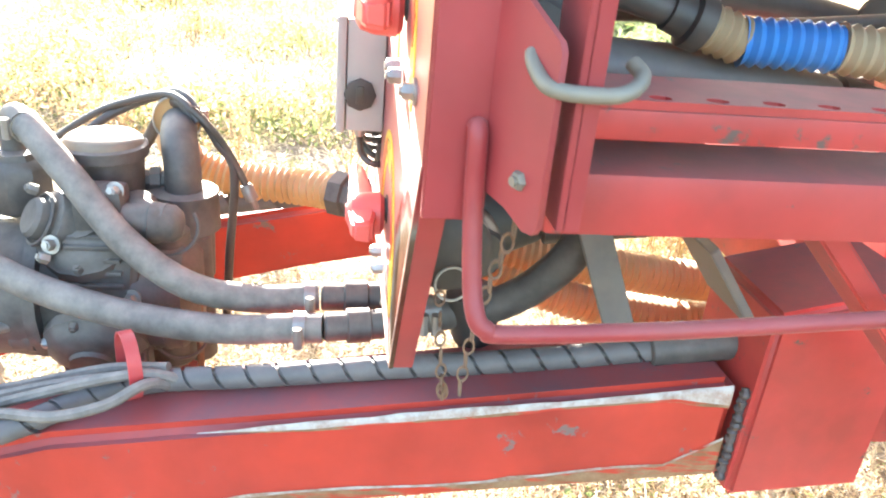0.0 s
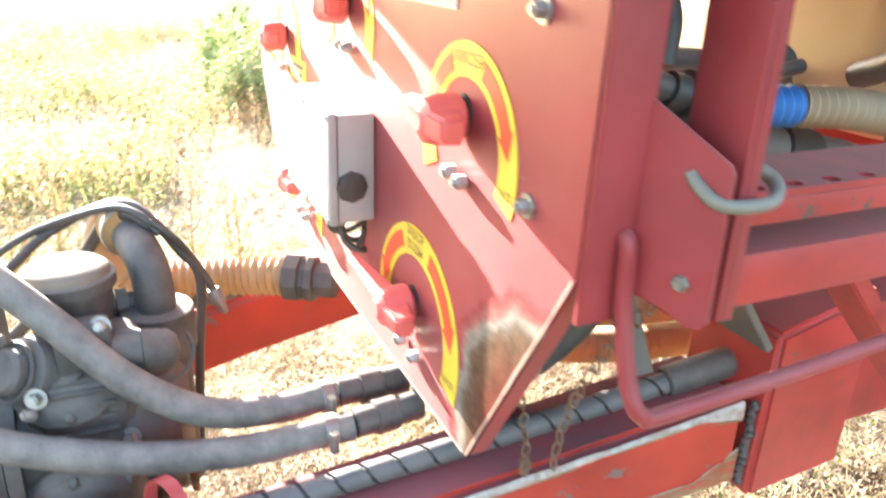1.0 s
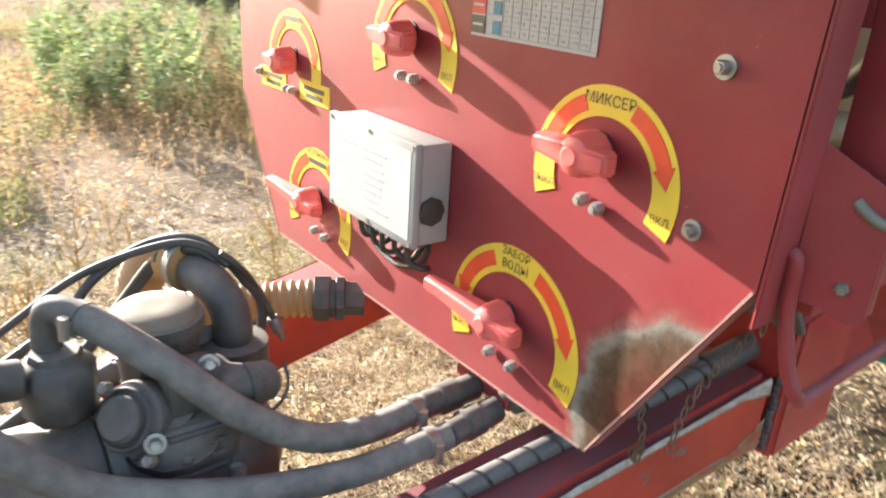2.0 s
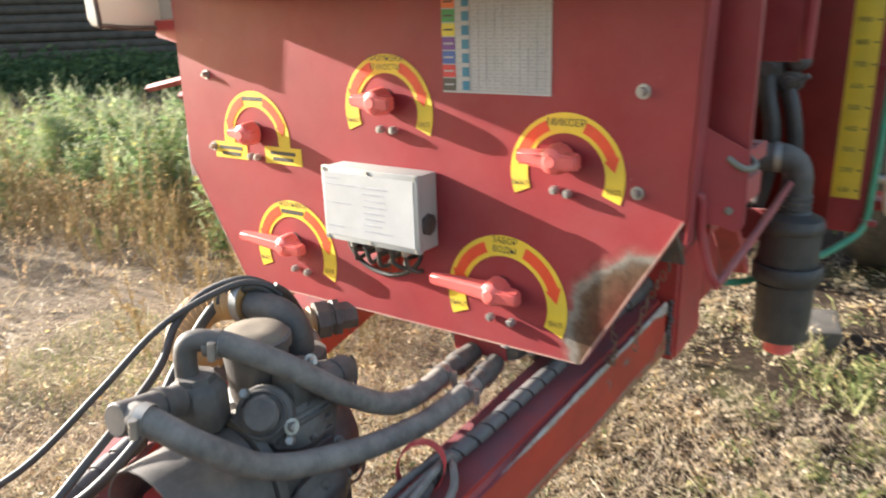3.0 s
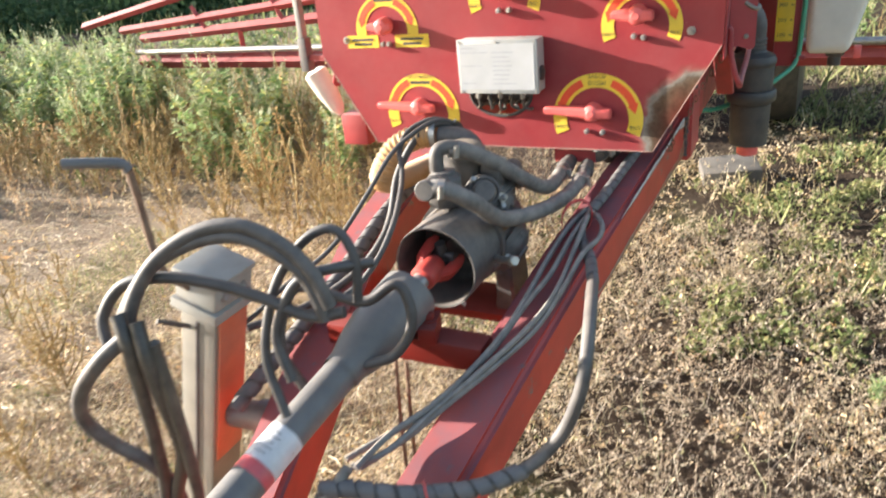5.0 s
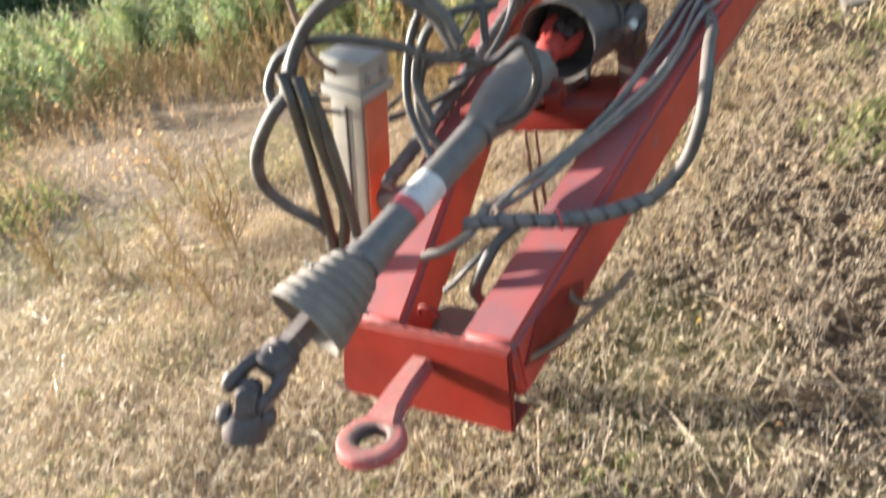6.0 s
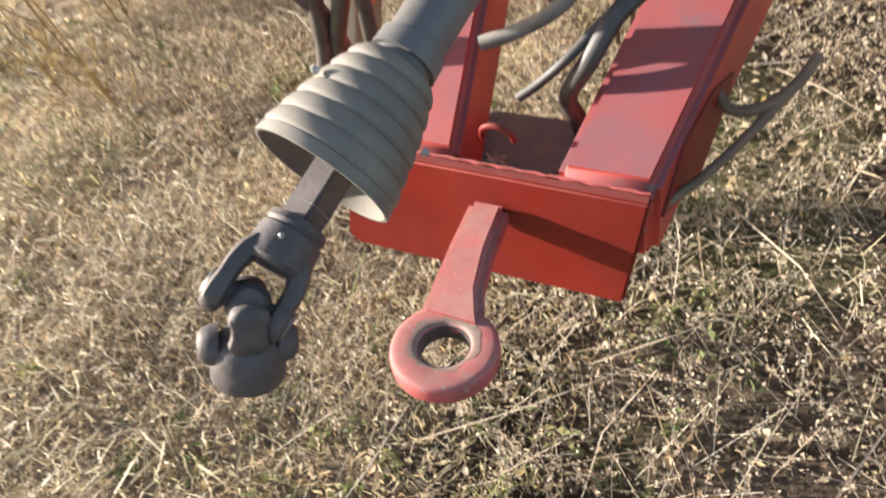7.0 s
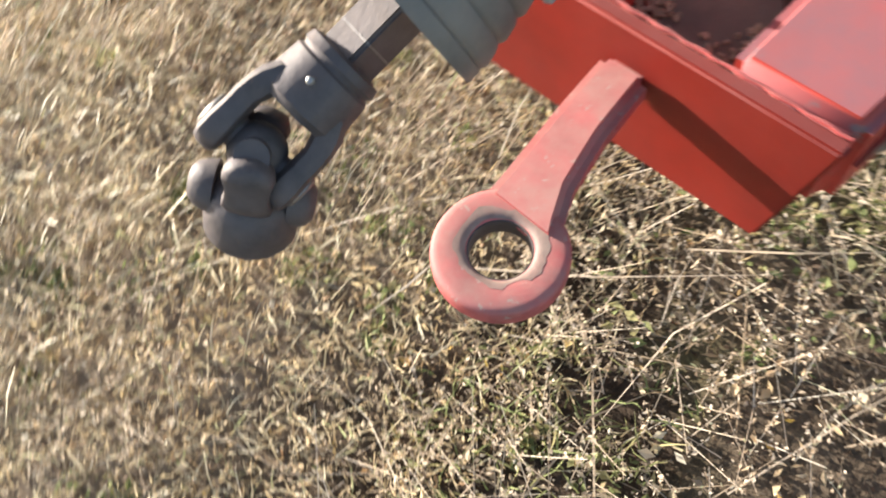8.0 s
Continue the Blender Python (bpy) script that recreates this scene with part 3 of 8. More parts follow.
# y, outer face, top and bottom of the box beams, bent to fit the camera's views
BEAM = [(0.312, 0.347, 0.857, 0.750), (-0.10, 0.309, 0.789, 0.688), (-0.30, 0.289, 0.756, 0.650), (-0.60, 0.237, 0.645, 0.533), (-1.022, 0.165, 0.484, 0.372)]


def along_beam(y, k):
    """Outer face (1), top (2) or bottom (3) of the beam at y."""
    for a, b in zip(BEAM, BEAM[1:]):
        if b[0] <= y <= a[0] + 1e-6:
            return a[k] + (b[k] - a[k]) * (a[0] - y) / (a[0] - b[0])
    return BEAM[0][k] if y > 0 else BEAM[-1][k]


def outer_x(y):
    return along_beam(y, 1)


def beam_sections(side):
    out = []
    for y, xo, top, low in BEAM:
        xi = xo - 0.105
        out.append([(MID + side * (x - MID), y, z) for x, z in ((xi, low), (xo, low), (xo, top), (xi, top))])
    return out


def build_drawbar():
    d = thing("drawbar", (0, -0.4, 0.3), "welded red steel A-frame drawbar with worn paint and rusty edges", "drawbar")
    for side in (1, -1):
        b = part("beam", prism(bmnew(), beam_sections(side), 0.011), BEAM_RED, d, "red box beam with its edges worn bare" if side > 0 else "")
        # bare streak wandering along the upper outer corner, with a rusty border below it
        for name, lift, hang, mat, lab in (("rust_border", 0.0009, 0.0052, RUST_EDGE, "brown rusty border under the bare streak"), ("worn_edge", 0.0013, 0.0, WORN_EDGE, "bare metal streak along the corner")):
            bm, rows = bmnew(), []
            for k in range(121):
                y = 0.305 - 0.47 * k / 120
                o, top = outer_x(y), along_beam(y, 2)
                env = min(1.0, max(0.02, (y + 0.165) / 0.10))
                rag = noise.noise(Vector((y * 9, side, 0))) + 0.6 * noise.noise(Vector((y * 34, side, 4)))
                w = (0.0022 + 0.0016 * rag) * env + hang * env * (0.5 + 0.7 * max(0.0, noise.noise(Vector((y * 13, side, 9)))))
                climb = max(0.0, 1 - (0.305 - y) / 0.05) * 0.012
                rise = 0.0030 * env * (0.6 + 0.5 * rag)
                pts = [(o - 0.0012 - rise * 0.6 + lift, top - 0.0058 + rise), (o - 0.0010 + lift, top - 0.0060), (o - 0.0008 + 0.0003 * env + lift, top - 0.0060 - 0.0018 * env), (o - 0.0006 + 0.0006 * env + lift, top - 0.0061 - 0.0021 * env - w - climb)]
                rows.append([bm.verts.new((MID + side * (x - MID), y, z)) for x, z in pts])
            for a, c in zip(rows, rows[1:]):
                for j in range(3):
                    bm.faces.new((a[j], a[j + 1], c[j + 1], c[j]))
            part(name, bm, mat, b, lab)
        # rusty lower corner, with a pale ragged rim
        for name, rim, mat, lab in (("pale_rim", 0.0042, WORN_EDGE, "pale rim where the paint has flaked"), ("rusty_edge", 0.0, RUST_EDGE, "rusty lower corner")):
            bm, rows = bmnew(), []
            for k in range(121):
                y = 0.308 - 0.66 * k / 120
                low = along_beam(y, 3)
                w = 0.004 + 0.006 * max(0.0, 0.4 + noise.noise(Vector((y * 7, 3 + side, 1)))) + 0.030 * max(0.0, 1 - (0.308 - y) / 0.05) + rim * (0.6 + 0.8 * max(0.0, noise.noise(Vector((y * 21, side, 6)))))
                o = outer_x(y) + (0.0008 if rim else 0.0012)
                rows.append([bm.verts.new((MID + side * (x - MID), y, z)) for x, z in ((o - 0.011, low - 0.001), (o - 0.002, low + 0.004), (o, low + 0.010), (o, low + 0.010 + w))])
            for a, c in zip(rows, rows[1:]):
                for j in range(3):
                    bm.faces.new((a[j], a[j + 1], c[j + 1], c[j]))
            part(name, bm, mat, b, lab)
    # cross member and floor plate between the beams
    bm = bmnew()
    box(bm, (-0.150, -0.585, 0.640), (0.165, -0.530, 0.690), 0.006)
    part("cross_member", bm, RED_SHADE_TOPS, d)
    bm = bmnew()
    box(bm, (0.045, -0.60, 0.688), (0.077, -0.53, 0.722), 0.004, rot=(0, 0, 18))
    hex_bolt(bm, (0.061, -0.565, 0.722), (0, 0, 1), 0.010, 0.012)
    part("hose_bracket", bm, RED_SHADE_TOPS, d)
    bm = bmnew()
    box(bm, (-0.145, -1.020, 0.396), (0.075, -0.855, 0.404), 0.002)
    part("floor_plate", bm, CONE_GREY, d, "dusty dirty plate in the apex")
    # head plate: upright sheet narrowing towards its foot, with a folded flange
    bm = bmnew()
    plate(bm, [(-0.172, 0.482), (0.163, 0.478), (0.134, 0.306), (-0.225, 0.302), (-0.236, 0.318), (-0.222, 0.362)], [], (0, -1.024, 0), (1, 0, 0), (0, 0, 1), 0.014)
    bmesh.ops.bevel(bm, geom=[e for e in bm.edges if len(e.link_faces) == 2 and e.calc_face_angle(0) > 0.6], offset=0.0028, segments=2, affect="EDGES")
    head = part("head_plate", bm, RED_SHADE_TOPS, d, "bright red head plate")
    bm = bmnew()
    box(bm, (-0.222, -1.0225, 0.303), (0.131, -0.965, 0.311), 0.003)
    part("lower_flange", bm, RED_SHADE_TOPS, head)
    bm, pts = bmnew(), []
    for k in range(40):
        pts.append((-0.165 + 0.325 * k / 39, -1.0235 + 0.0006 * math.sin(k * 2.1), 0.4828 - 0.004 * k / 39))
    sweep(bm, smooth_line(pts, 3), lambda q: 0.0017 + 0.0003 * math.sin(q * 190), 8)
    part("weld_bead", bm, RED_RAIL, head, "uneven weld along the top of the plate")
    bm = bmnew()
    ring(bm, (-0.012, -0.992, 0.492), (0, 1, 0.2), 0.019, 0.0034, 24, 8, -10, 190)
    part("lifting_loop", bm, RED_SHADE_TOPS, d, "small red rod loop")
    # weld bead at the rear joint
    bm, pts = bmnew(), []
    for k in range(24):
        z = 0.752 + (0.852 - 0.752) * k / 23
        pts.append((outer_x(0.312) + 0.002 + 0.0012 * math.sin(k * 2.4), 0.3145, z))
    sweep(bm, smooth_line(pts, 3), lambda s: 0.0045 + 0.0012 * math.sin(s * 700), 8)
    part("weld_bead", bm, CAST_DARK, d)
    # tow eye
    bm = bmnew()
    prism(bm, [[(x0, y, z0), (x1, y, z0), (x1, y, z1), (x0, y, z1)] for x0, x1, y, z0, z1 in
               ((-0.034, 0.012, -1.036, 0.411, 0.443), (-0.031, 0.017, -1.10, 0.411, 0.4425), (-0.027, 0.027, -1.149, 0.413, 0.4415), (-0.025, 0.040, -1.177, 0.416, 0.4408), (-0.024, 0.053, -1.199, 0.418, 0.4402))], 0.009)
    part("tow_shank", bm, RING_RED, d, "pale red forged shank")
    bm = bmnew()
    c, ax = Vector((0.018, -1.223, 0.4285)), Vector((0.03, 0.12, 1.0)).normalized()
    prof = []
    for k in range(25):
        a = 2 * math.pi * k / 24
        ca, sa = math.cos(a), math.sin(a)
        prof.append((0.0120 * math.copysign(abs(sa) ** 0.42, sa), 0.0390 + 0.0143 * math.copysign(abs(ca) ** 0.5, ca)))
    dd, u, v = frame_of(ax)
    rows = []
    for k in range(40):
        a = 2 * math.pi * k / 40
        o = u * math.cos(a) + v * math.sin(a)
        rows.append([bm.verts.new(c + o * r + dd * h) for h, r in prof[:-1]])
    for i in range(40):
        a, b = rows[i], rows[(i + 1) % 40]
        for k in range(24):
            bm.faces.new((a[k], a[(k + 1) % 24], b[(k + 1) % 24], b[k]))
    part("tow_eye", bm, RING_RED, d, "worn pink-red ring with a bare steel bore")
    bm = bmnew()
    lathe(bm, c - ax * 0.0085, c + ax * 0.0085, [(0, 0.0258), (0, 0.0243), (0.017, 0.0243), (0.017, 0.0258)], 36, False)
    part("bore", bm, CAST_DARK, d, "dark worn bore")
    # rubbed ring about the bore, with a ragged border
    bm, rows = bmnew(), []
    for k in range(48):
        a = 2 * math.pi * k / 48
        o = u * math.cos(a) + v * math.sin(a)
        far = 0.0345 + 0.009 * noise.noise(Vector((math.cos(a) * 1.6, math.sin(a) * 1.6, 3.3))) + 0.0025 * noise.noise(Vector((math.cos(a) * 7, math.sin(a) * 7, 1.3)))
        row = []
        for j in range(7):
            r = 0.0252 + (far - 0.0252) * j / 6
            ca = min(1.0, abs((r - 0.0390) / 0.0143)) ** 2
            row.append(bm.verts.new(c + o * r + dd * (0.0120 * math.sqrt(max(0.0, 1 - ca * ca)) ** 0.42 + 0.0002)))
        rows.append(row)
    for i in range(48):
        for j in range(6):
            bm.faces.new((rows[i][j], rows[i][j + 1], rows[(i + 1) % 48][j + 1], rows[(i + 1) % 48][j]))
    part("worn_ring", bm, RUBBED, d, "grey-brown rubbed steel round the bore")
    # side hook beside the head
    bm = bmnew()
    plate(bm, [(-0.02, 0.0), (0.03, 0.06), (0.10, 0.07), (0.16, 0.05), (0.15, 0.02), (0.08, -0.03)], [], (0.166, -0.99, 0.435), (0.16, 1, 0), (0, 0, 1), 0.008)
    part("side_lug", bm, RED_SHADE_TOPS, d)
    bm = bmnew()
    hose(bm, [(0.186, -0.868, 0.488), (0.205, -0.880, 0.474), (0.235, -0.872, 0.474), (0.262, -0.842, 0.484), (0.276, -0.808, 0.498)], 0.0062, 10)
    hose(bm, [(0.166, -1.000, 0.440), (0.195, -0.955, 0.443), (0.232, -0.895, 0.462), (0.268, -0.826, 0.488)], 0.0055, 10)
    part("side_hook", bm, RUST, d, "curved rusty steel hook")
    # spilled grain on the floor plate
    bm, rng = bmnew(), random.Random(9)
    for k in range(420):
        hx, hy, hs = ((0.030, -0.985, 0.030), (-0.045, -0.960, 0.026), (0.050, -0.940, 0.020), (-0.010, -1.000, 0.020))[k % 4]
        a, q = rng.uniform(0, 6.28), abs(rng.gauss(0, 0.5))
        c = Vector((hx + hs * q * math.cos(a), max(-1.012, hy + hs * q * math.sin(a)), 0.4065 + 0.012 * max(0.0, 1 - q) * rng.random()))
        bmesh.ops.create_icosphere(bm, subdivisions=1, radius=0.0026, matrix=Matrix.Translation(c) @ Euler((rng.random() * 3, rng.random() * 3, 0)).to_matrix().to_4x4() @ Matrix.Diagonal((1.7, 1, 0.9, 1)))
    g = thing("spilled_grain", (0.030, -0.985, 0.404), "small heap of pale yellow grain on the plate", "grain")
    tagged(part("grain_heap", bm, CHIP, g), kind="stuff")
    return d


build_drawbar()


def build_main_frame():
    f = thing("chassis", (0, 1.0, 0.7), "red steel sprayer frame of box beams, posts and rails", "machine frame")
    for side in (1, -1):
        sx = lambda x: MID + side * (x - MID)
        bm = bmnew()
        lo, hi = sorted((sx(0.242), sx(0.362)))
        prism(bm, [[(lo, y, a), (hi, y, a), (hi, y, b), (lo, y, b)] for y, a, b in ((0.317, 0.738, 0.932), (0.45, 0.748, 0.962))], 0.006)
        part("knee_box", bm, RED_RAIL, f, "red welded knee box")
        bm = bmnew()
        lo, hi = sorted((sx(0.255), sx(0.352)))
        box(bm, (lo, 0.451, 0.790), (hi, 2.9, 0.940), 0.008)
        part("side_member", bm, RED_RAIL, f)
        bm = bmnew()
        lo, hi = sorted((sx(0.395), sx(0.470)))
        box(bm, (lo, 0.0707, 1.047), (hi, 0.33, 1.086), 0.005)
        part("lower_rail", bm, RED_RAIL, f, "scuffed red longitudinal rail")
        # angle rail with a row of holes
        bm = bmnew()
        holes = [[(y + 0.007 * math.cos(2 * math.pi * k / 8), 0.062 + 0.0055 * math.sin(2 * math.pi * k / 8)) for k in range(8)] for y in [0.058 + 0.034 * j for j in range(6)]]
        plate(bm, [(0, 0), (0.268, 0), (0.268, 0.071), (0, 0.071)], holes, (sx(0.400), 0.0707, 1.1235), (0, 1, 0), (side, 0, 0), -0.005 if side > 0 else 0.005)
        box(bm, (min(sx(0.466), sx(0.4715)), 0.0707, 1.1062), (max(sx(0.466), sx(0.4715)), 0.338, 1.1232), 0.0012)
        part("hole_rail", bm, RED_RAIL, f, "red angle rail with a row of holes")
        # inclined flat braces
        bm = bmnew()
        prism(bm, [[(sx(0.405), y, z), (sx(0.445), y, z), (sx(0.445), y + 0.022, z), (sx(0.405), y + 0.022, z)] for y, z in ((0.262, 1.041), (0.415, 0.885))], 0.002)
        part("flat_brace", bm, RED_RAIL, f, "dusty flat bar brace")
        bm = bmnew()
        prism(bm, [[(sx(0.300), y, z), (sx(0.377), y, z), (sx(0.377), y - 0.006, z - 0.005), (sx(0.300), y - 0.006, z - 0.005)] for y, z in ((0.238, 1.000), (0.288, 0.934))], 0.001)
        # Grey in place of red puts the brace web's shade into the colour.
        part("knee_gusset", bm, GREY_PIPE, f, "dusty gusset plate, grey for the shade on it")
    for y in (0.62, 1.5, 2.4):
        bm = bmnew()
        box(bm, (-0.24, y, 0.80), (0.25, y + 0.07, 0.88), 0.006)
        part("cross_tube", bm, RED_RAIL, f)
    bm = bmnew()
    box(bm, (-0.22, 0.50, 0.80), (0.24, 0.512, 1.02), 0.003)
    part("bulkhead", bm, RED_RAIL, f)
    # post beside the panel: folded channel, bracket plate and outer bar
    for side in (1, -1):
        sx = lambda x: MID + side * (x - MID)
        edge = lambda z: 0.4592 + 0.0238 * (z - 1.082)
        bm = bmnew()
        prism(bm, [[(sx(edge(z)), 0.001, z), (sx(edge(z) + 0.004), 0.001, z), (sx(edge(z) + 0.004), 0.037, z), (sx(edge(z)), 0.037, z)] for z in (1.052, 1.72)], 0.0012)
        part("side_flange", bm, RED, f, "red folded flange beside the panel")
        bm = bmnew()
        ux = Vector((0.047 * side, 0.021, 0)).normalized()
        plate(bm, [(0.0, 0.006), (0.022, 0.003), (0.040, -0.004), (0.0480, -0.003), (0.0515, 0.002), (0.0515, 0.090), (0.049, 0.095), (0.0, 0.123)], [], (sx(0.4636), 0.0372, 1.067), ux, (0, 0, 1), 0.004 * side)
        part("bracket_plate", bm, RED, f, "red bracket plate with a slanted top")
        bm = bmnew()
        lo, hi = sorted((sx(0.460), sx(0.508)))
        box(bm, (lo, 0.0662, 1.066), (hi, 0.0702, 1.718), 0.0010)
        lo, hi = sorted((sx(0.5042), sx(0.508)))
        box(bm, (lo, 0.0704, 1.066), (hi, 0.079, 1.718), 0.0010)
        part("outer_post", bm, RED, f)
        lo, hi = sorted((sx(0.438), sx(0.4598)))
        part("post_gusset", box(bmnew(), (lo, 0.0662, 1.264), (hi, 0.0702, 1.718), 0.0010), RED, f)
        bm = bmnew()
        hex_bolt(bm, (sx(0.494), 0.0505, 1.089), (0.35 * side, -0.94, 0), 0.0056, 0.005)
        part("bolt", bm, ZINC_DULL, f, "dull zinc bolt with a washer")
        bm = bmnew()
        hose(bm, [(sx(0.490), 0.0465, 1.1535), (sx(0.495), 0.0465, 1.149), (sx(0.505), 0.0500, 1.1420), (sx(0.511), 0.056, 1.1397), (sx(0.513), 0.068, 1.1390), (sx(0.5125), 0.084, 1.1393), (sx(0.507), 0.0955, 1.1425), (sx(0.498), 0.101, 1.147), (sx(0.490), 0.098, 1.151)], 0.0042, 12)
        part("latch_hook", bm, ZINC_DULL, f, "pale zinc-plated bent hook")
        bm = bmnew()
        hose(bm, [(sx(0.4625), 0.028, 1.109), (sx(0.4680), 0.028, 1.103), (sx(0.4700), 0.029, 1.065), (sx(0.480), 0.031, 1.022), (sx(0.488), 0.034, 1.003), (sx(0.490), 0.040, 0.996), (sx(0.489), 0.055, 0.992), (sx(0.484), 0.163, 0.993), (sx(0.480), 0.302, 1.000), (sx(0.465), 0.6, 1.010)], 0.0058, 12)
        part("guard_rod", bm, RED, f, "bent red guard rod")
    # bent tube and uprights behind the post
    bm = bmnew()
    hose(bm, [(0.38, 0.40, 1.382), (0.47, 0.40, 1.380), (0.492, 0.40, 1.372), (0.500, 0.40, 1.350), (0.500, 0.40, 1.29), (0.499, 0.40, 1.245)], 0.010, 12)
    part("bent_tube", bm, RED, f)
    bm = bmnew()
    box(bm, (0.33, 0.395, 1.24), (0.493, 0.407, 1.372), 0.004)
    box(bm, (0.262, 0.545, 0.93), (0.385, 0.560, 1.75), 0.004)
    part("upright_panel", bm, RED, f)
    return f


CHASSIS = build_main_frame()


# ---------------------------------------------------------------- control panel
UX, UZ, OUT = (1, 0, 0), (0, 0, 1), Vector((0, -1, 0))


def build_panel():
    p = thing("valve_console", (0, 0, 0.86), "dark red sheet-metal valve panel with decals, rust at one corner", "control panel")
    outline = [(-0.352, 0.856), (0.330, 0.860), (0.459, 1.082), (0.466, 1.376), (-0.474, 1.376), (-0.478, 1.070)]
    hole = [(-0.010 + 0.078 * math.cos(radians(a)), 0.985 + 0.056 * math.sin(radians(a))) for a in range(180, 361, 12)] + [(0.068, 1.02), (-0.088, 1.02)]
    plate_part = part("panel_sheet", plate(bmnew(), outline, [hole], (0, 0.0035, 0), UX, UZ, 0.0035), PANEL_RED, p, "dark red painted sheet, one corner burnt to rust")
    bm = bmnew()
    for (ax, az), (bx, bz) in zip(outline, outline[1:] + outline[:1]):
        a, b = Vector((ax, 0.0036, az)), Vector((bx, 0.0036, bz))
        d = (b - a).normalized()
        n = Vector((-d.z, 0, d.x))
        a2, b2 = a + d * 0.002, b - d * 0.002
        prism(bm, [[q, q + n * 0.0035, q + n * 0.0035 + Vector((0, 0.016, 0)), q + Vector((0, 0.016, 0))] for q in (a2, b2)])
    part("folded_rim", bm, RED, plate_part)
    # paint rubbed pale along the lower edges
    for (ax, az), (bx, bz) in ((outline[0], outline[1]), (outline[1], outline[2]), (outline[5], outline[0])):
        bm, a, b = bmnew(), Vector((ax, -0.0007, az)), Vector((bx, -0.0007, bz))
        d = (b - a).normalized()
        n = Vector((-d.z, 0, d.x))
        secs = []
        for k in range(25):
            q = a.lerp(b, 0.01 + 0.98 * k / 24)
            w = 0.0022 + 0.0012 * noise.noise(Vector((q.x * 14, q.z * 14, 2)))
            secs.append([q + n * 0.0001, q + n * w, q + n * w + Vector((0, 0.0006, 0)), q + n * 0.0001 + Vector((0, 0.0006, 0))])
        part("rubbed_edge", prism(bm, secs), PALE_EDGE, plate_part, "pale rubbed edge of the sheet")
    for x, z, r in ((-0.40, 1.236, 0.0055), (0.40, 1.232, 0.0058), (0.399, 1.110, 0.0055), (-0.401, 1.109, 0.0055)):
        part("bolt", hex_bolt(bmnew(), (x, 0, z), OUT, r, 0.007), GALV, p)
    return p


PANEL = build_panel()


def decal(name, cx, cz, r1, r0, title, a0=-22, a1=202, small=True, label=""):
    base = part("valve_decal", plate(bmnew(), arc_loop(cx, cz, r0, r1, a0, a1), [], (0, 0, 0), UX, UZ, 0.0009), YELLOW, PANEL, label)
    rm, w = (r0 + r1) / 2, (r1 - r0)
    for b0, b1 in ((68, 8), (112, 172)):
        bm = bmnew()
        sgn = 1 if b1 > b0 else -1
        n = 16
        tip = b1
        body = b1 - sgn * 15
        outer = [(b0 + (body - b0) * k / n, rm + w * 0.27) for k in range(n + 1)]
        inner = [(body + (b0 - body) * k / n, rm - w * 0.27) for k in range(n + 1)]
        loop = outer + [(body, rm + w * 0.42), (tip, rm), (body, rm - w * 0.42)] + inner
        pts = [(cx + r * math.cos(radians(a)), cz + r * math.sin(radians(a))) for a, r in loop]
        plate(bm, pts, [], (0, -0.0009, 0), UX, UZ, 0.0006)
        part("arrow", bm, RED_DECAL, base, "red-orange arrow")
    for k, words in enumerate(title):
        z = cz + rm + (0.25 * w if len(title) > 1 else 0) - k * 0.45 * w
        if words:
            lettering("lettering", words, w * (0.42 if len(title) > 1 else 0.5), (cx, -0.0012, z), UX, UZ, INK, base)
        else:
            part("text_bar", box(bmnew(), (cx - 0.026, -0.0016, z - w * 0.12), (cx + 0.026, -0.0010, z + w * 0.12)), INK, base)
    if small:
        for a, words in ((a0 + 9, "ВКЛ"), (a1 - 9, "ВЫКЛ")):
            lettering("lettering", words, w * 0.36, (cx + rm * math.cos(radians(a)), -0.0012, cz + rm * math.sin(radians(a))), UX, UZ, INK, base)
    return base


decal("valve_decal", 0.302, 1.122, 0.081, 0.055, ["МИКСЕР"], label="yellow arc decal with red arrows for the mixer valve")
decal("valve_decal", 0.011, 1.190, 0.083, 0.056, ["ПРОМЫВКА", "ЕМКОСТИ"], label="yellow arc decal with red arrows for rinsing the tank")
decal("valve_decal", 0.211, 0.930, 0.098, 0.068, ["ЗАБОР", "ВОДЫ"], label="large yellow arc decal with red arrows for taking water")
decal("valve_decal", -0.213, 0.932, 0.096, 0.067, ["ПРОМЫВКА", ""], label="yellow arc decal with red arrows, second line faded")
s1 = decal("valve_decal", -0.286, 1.128, 0.083, 0.056, [""], a0=-8, a1=188, small=False, label="yellow arc decal with two square feet, faded lettering")
for lo, hi in ((-0.398, -0.312), (-0.266, -0.178)):
    foot = part("decal_foot", box(bmnew(), (lo, -0.0011, 1.090), (hi, -0.0001, 1.119)), YELLOW, s1)
    for z, w in ((1.109, 0.3), (1.0985, 0.24)):
        part("text_bar", box(bmnew(), ((lo + hi) / 2 - w * 0.1, -0.0018, z - 0.003), ((lo + hi) / 2 + w * 0.1, -0.0011, z + 0.003)), INK, s1)


